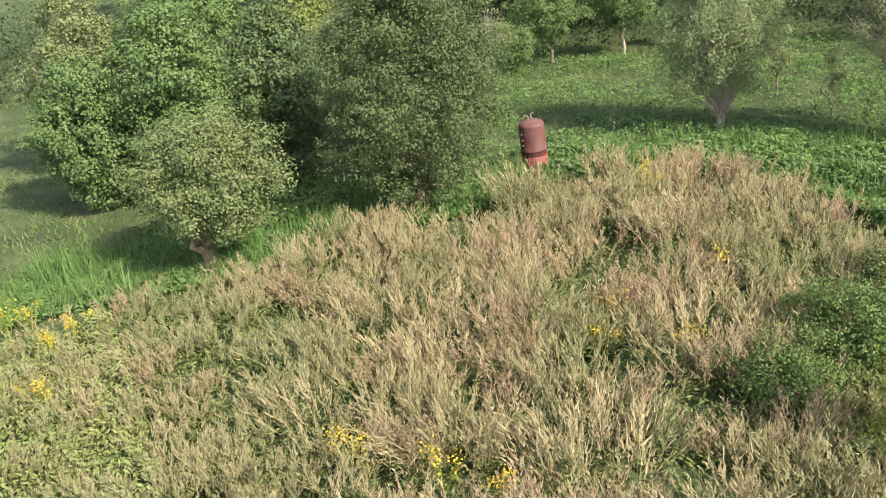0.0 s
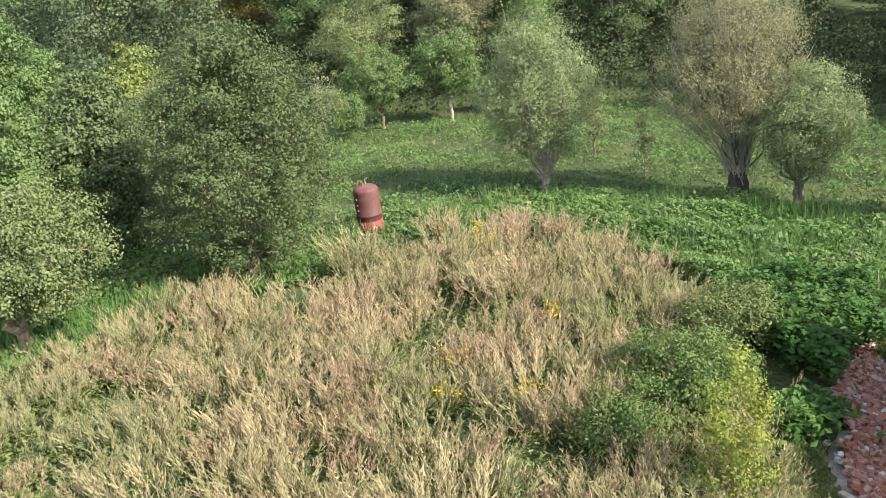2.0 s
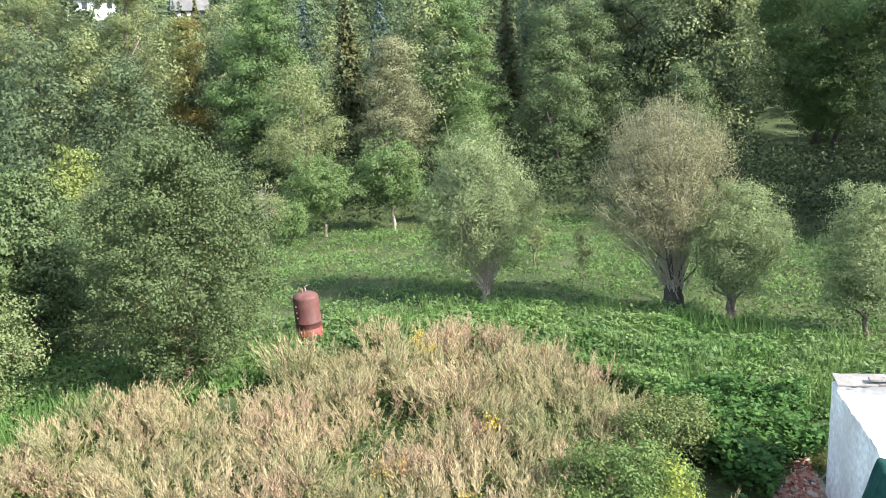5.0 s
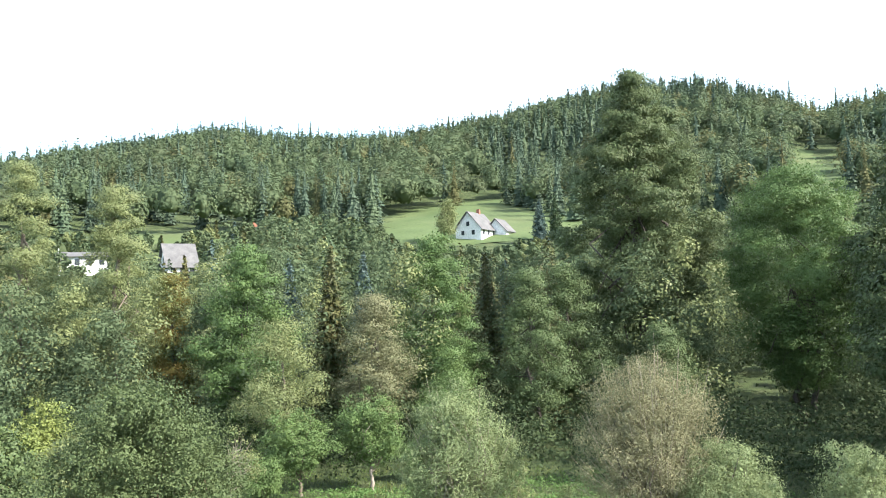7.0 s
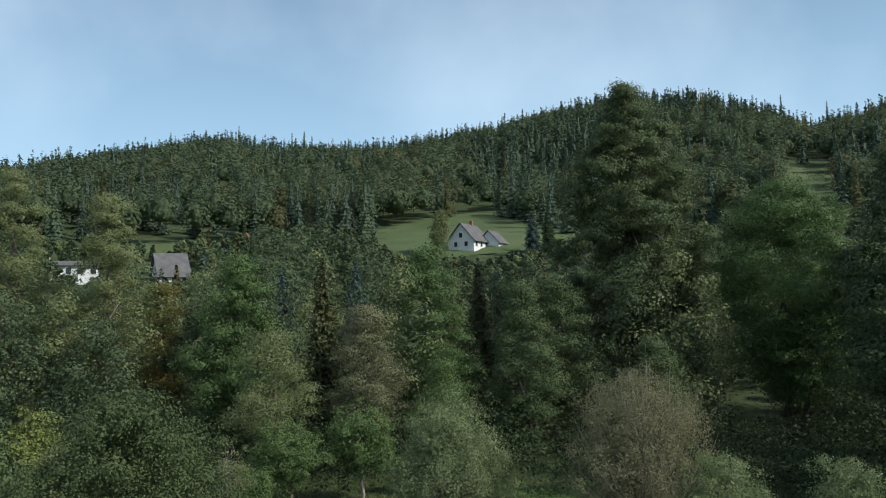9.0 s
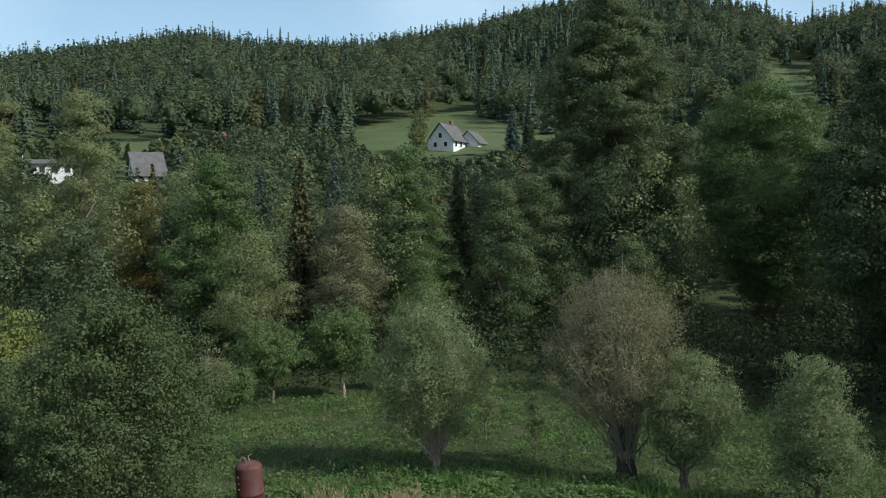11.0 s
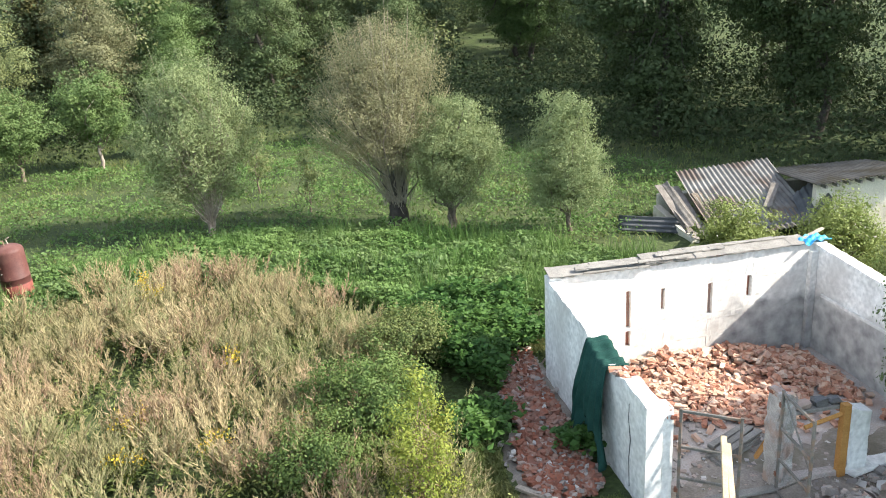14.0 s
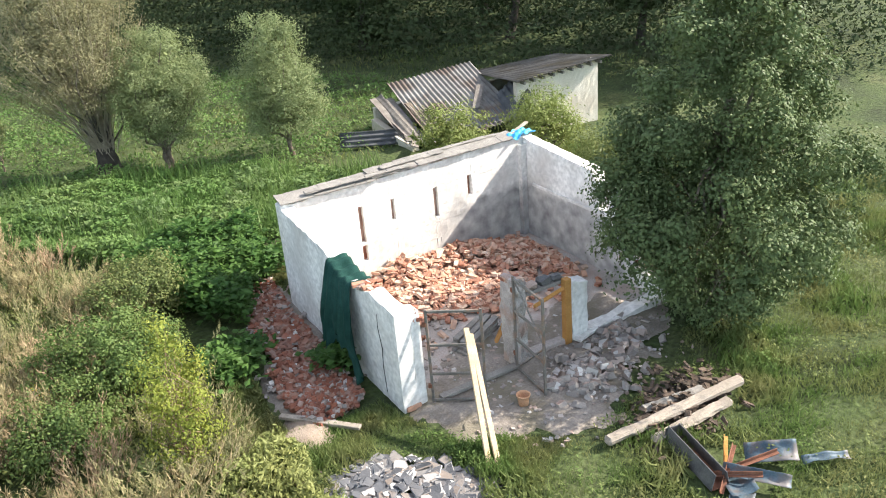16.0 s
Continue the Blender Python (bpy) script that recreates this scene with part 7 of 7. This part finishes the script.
yardrub = thing("rubble_heap", 12.2, 6.6, 0.02, "grey heap of broken render and stone by the door", "rubble")
rp = np.concatenate([rng.normal(size=(190, 2)) * [0.36, 0.30], rng.normal(size=(90, 2)) * [0.45, 0.3] + [1.7, 0.1]])
hz = 0.26 * np.exp(-((rp[:, 0] - 0.2) ** 2 + rp[:, 1] ** 2) / 0.5) + 0.03
shard_parts("stone", yardrub, shards("stone", (0.26, 0.19, 0.11), GREYSTONE, 71), rp[:, 0], rp[:, 1], hz * rng.uniform(0.3, 0.9, len(rp)) - 0.02, rng, 18)
s = Soup()
gp = rng.normal(size=(700, 2)) * [0.75, 0.55] + [0.5, 0.1]
brick_soup(s, rng, gp[:, 0], gp[:, 1], np.full(700, 0.012), (0.06, 0.05, 0.03), 0.4)
tagged(part("grit", s, GREYSTONE, yardrub), kind="stuff")

slate = thing("slate_heap", 8.05, 7.4, 0.0, "heap of broken slates, felt and plaster shards", "rubble")
sp = rng.uniform(-1, 1, (620, 2)) * [0.62, 1.25] + rng.normal(size=(620, 2)) * 0.12
rot = radians(25)
sp = sp @ np.array([[math.cos(rot), math.sin(rot)], [-math.sin(rot), math.cos(rot)]])
hz = 0.13 * np.exp(-(sp ** 2).sum(1) / 0.9) + 0.02
s = Soup()
brick_soup(s, rng, sp[:400, 0], sp[:400, 1], hz[:400] * rng.uniform(0.5, 1.0, 400), (0.2, 0.13, 0.012), 0.14)
tagged(part("splinter_layer", s, SLATE, slate), kind="stuff")
shard_parts("slate", slate, shards("slate", (0.36, 0.26, 0.014), SLATE, 72), sp[400:, 0], sp[400:, 1], hz[400:] * rng.uniform(0.7, 1.25, 220), rng, 7)

deb = thing("floor_debris", 11.8, 8.3, 0.04, "scattered brick bits and plaster crumbs", "rubble")
dp = np.concatenate([rng.uniform(-1, 1, (260, 2)) * [2.0, 1.6] + [0.4, 0.6], rng.uniform(-1, 1, (110, 2)) * [2.0, 0.8] + [0.0, -1.6]])
s = Soup()
brick_soup(s, rng, dp[:, 0], dp[:, 1], np.full(len(dp), 0.015), (0.10, 0.07, 0.035), 0.3)
tagged(part("crumb_layer", s, GREYSTONE, deb), kind="stuff")
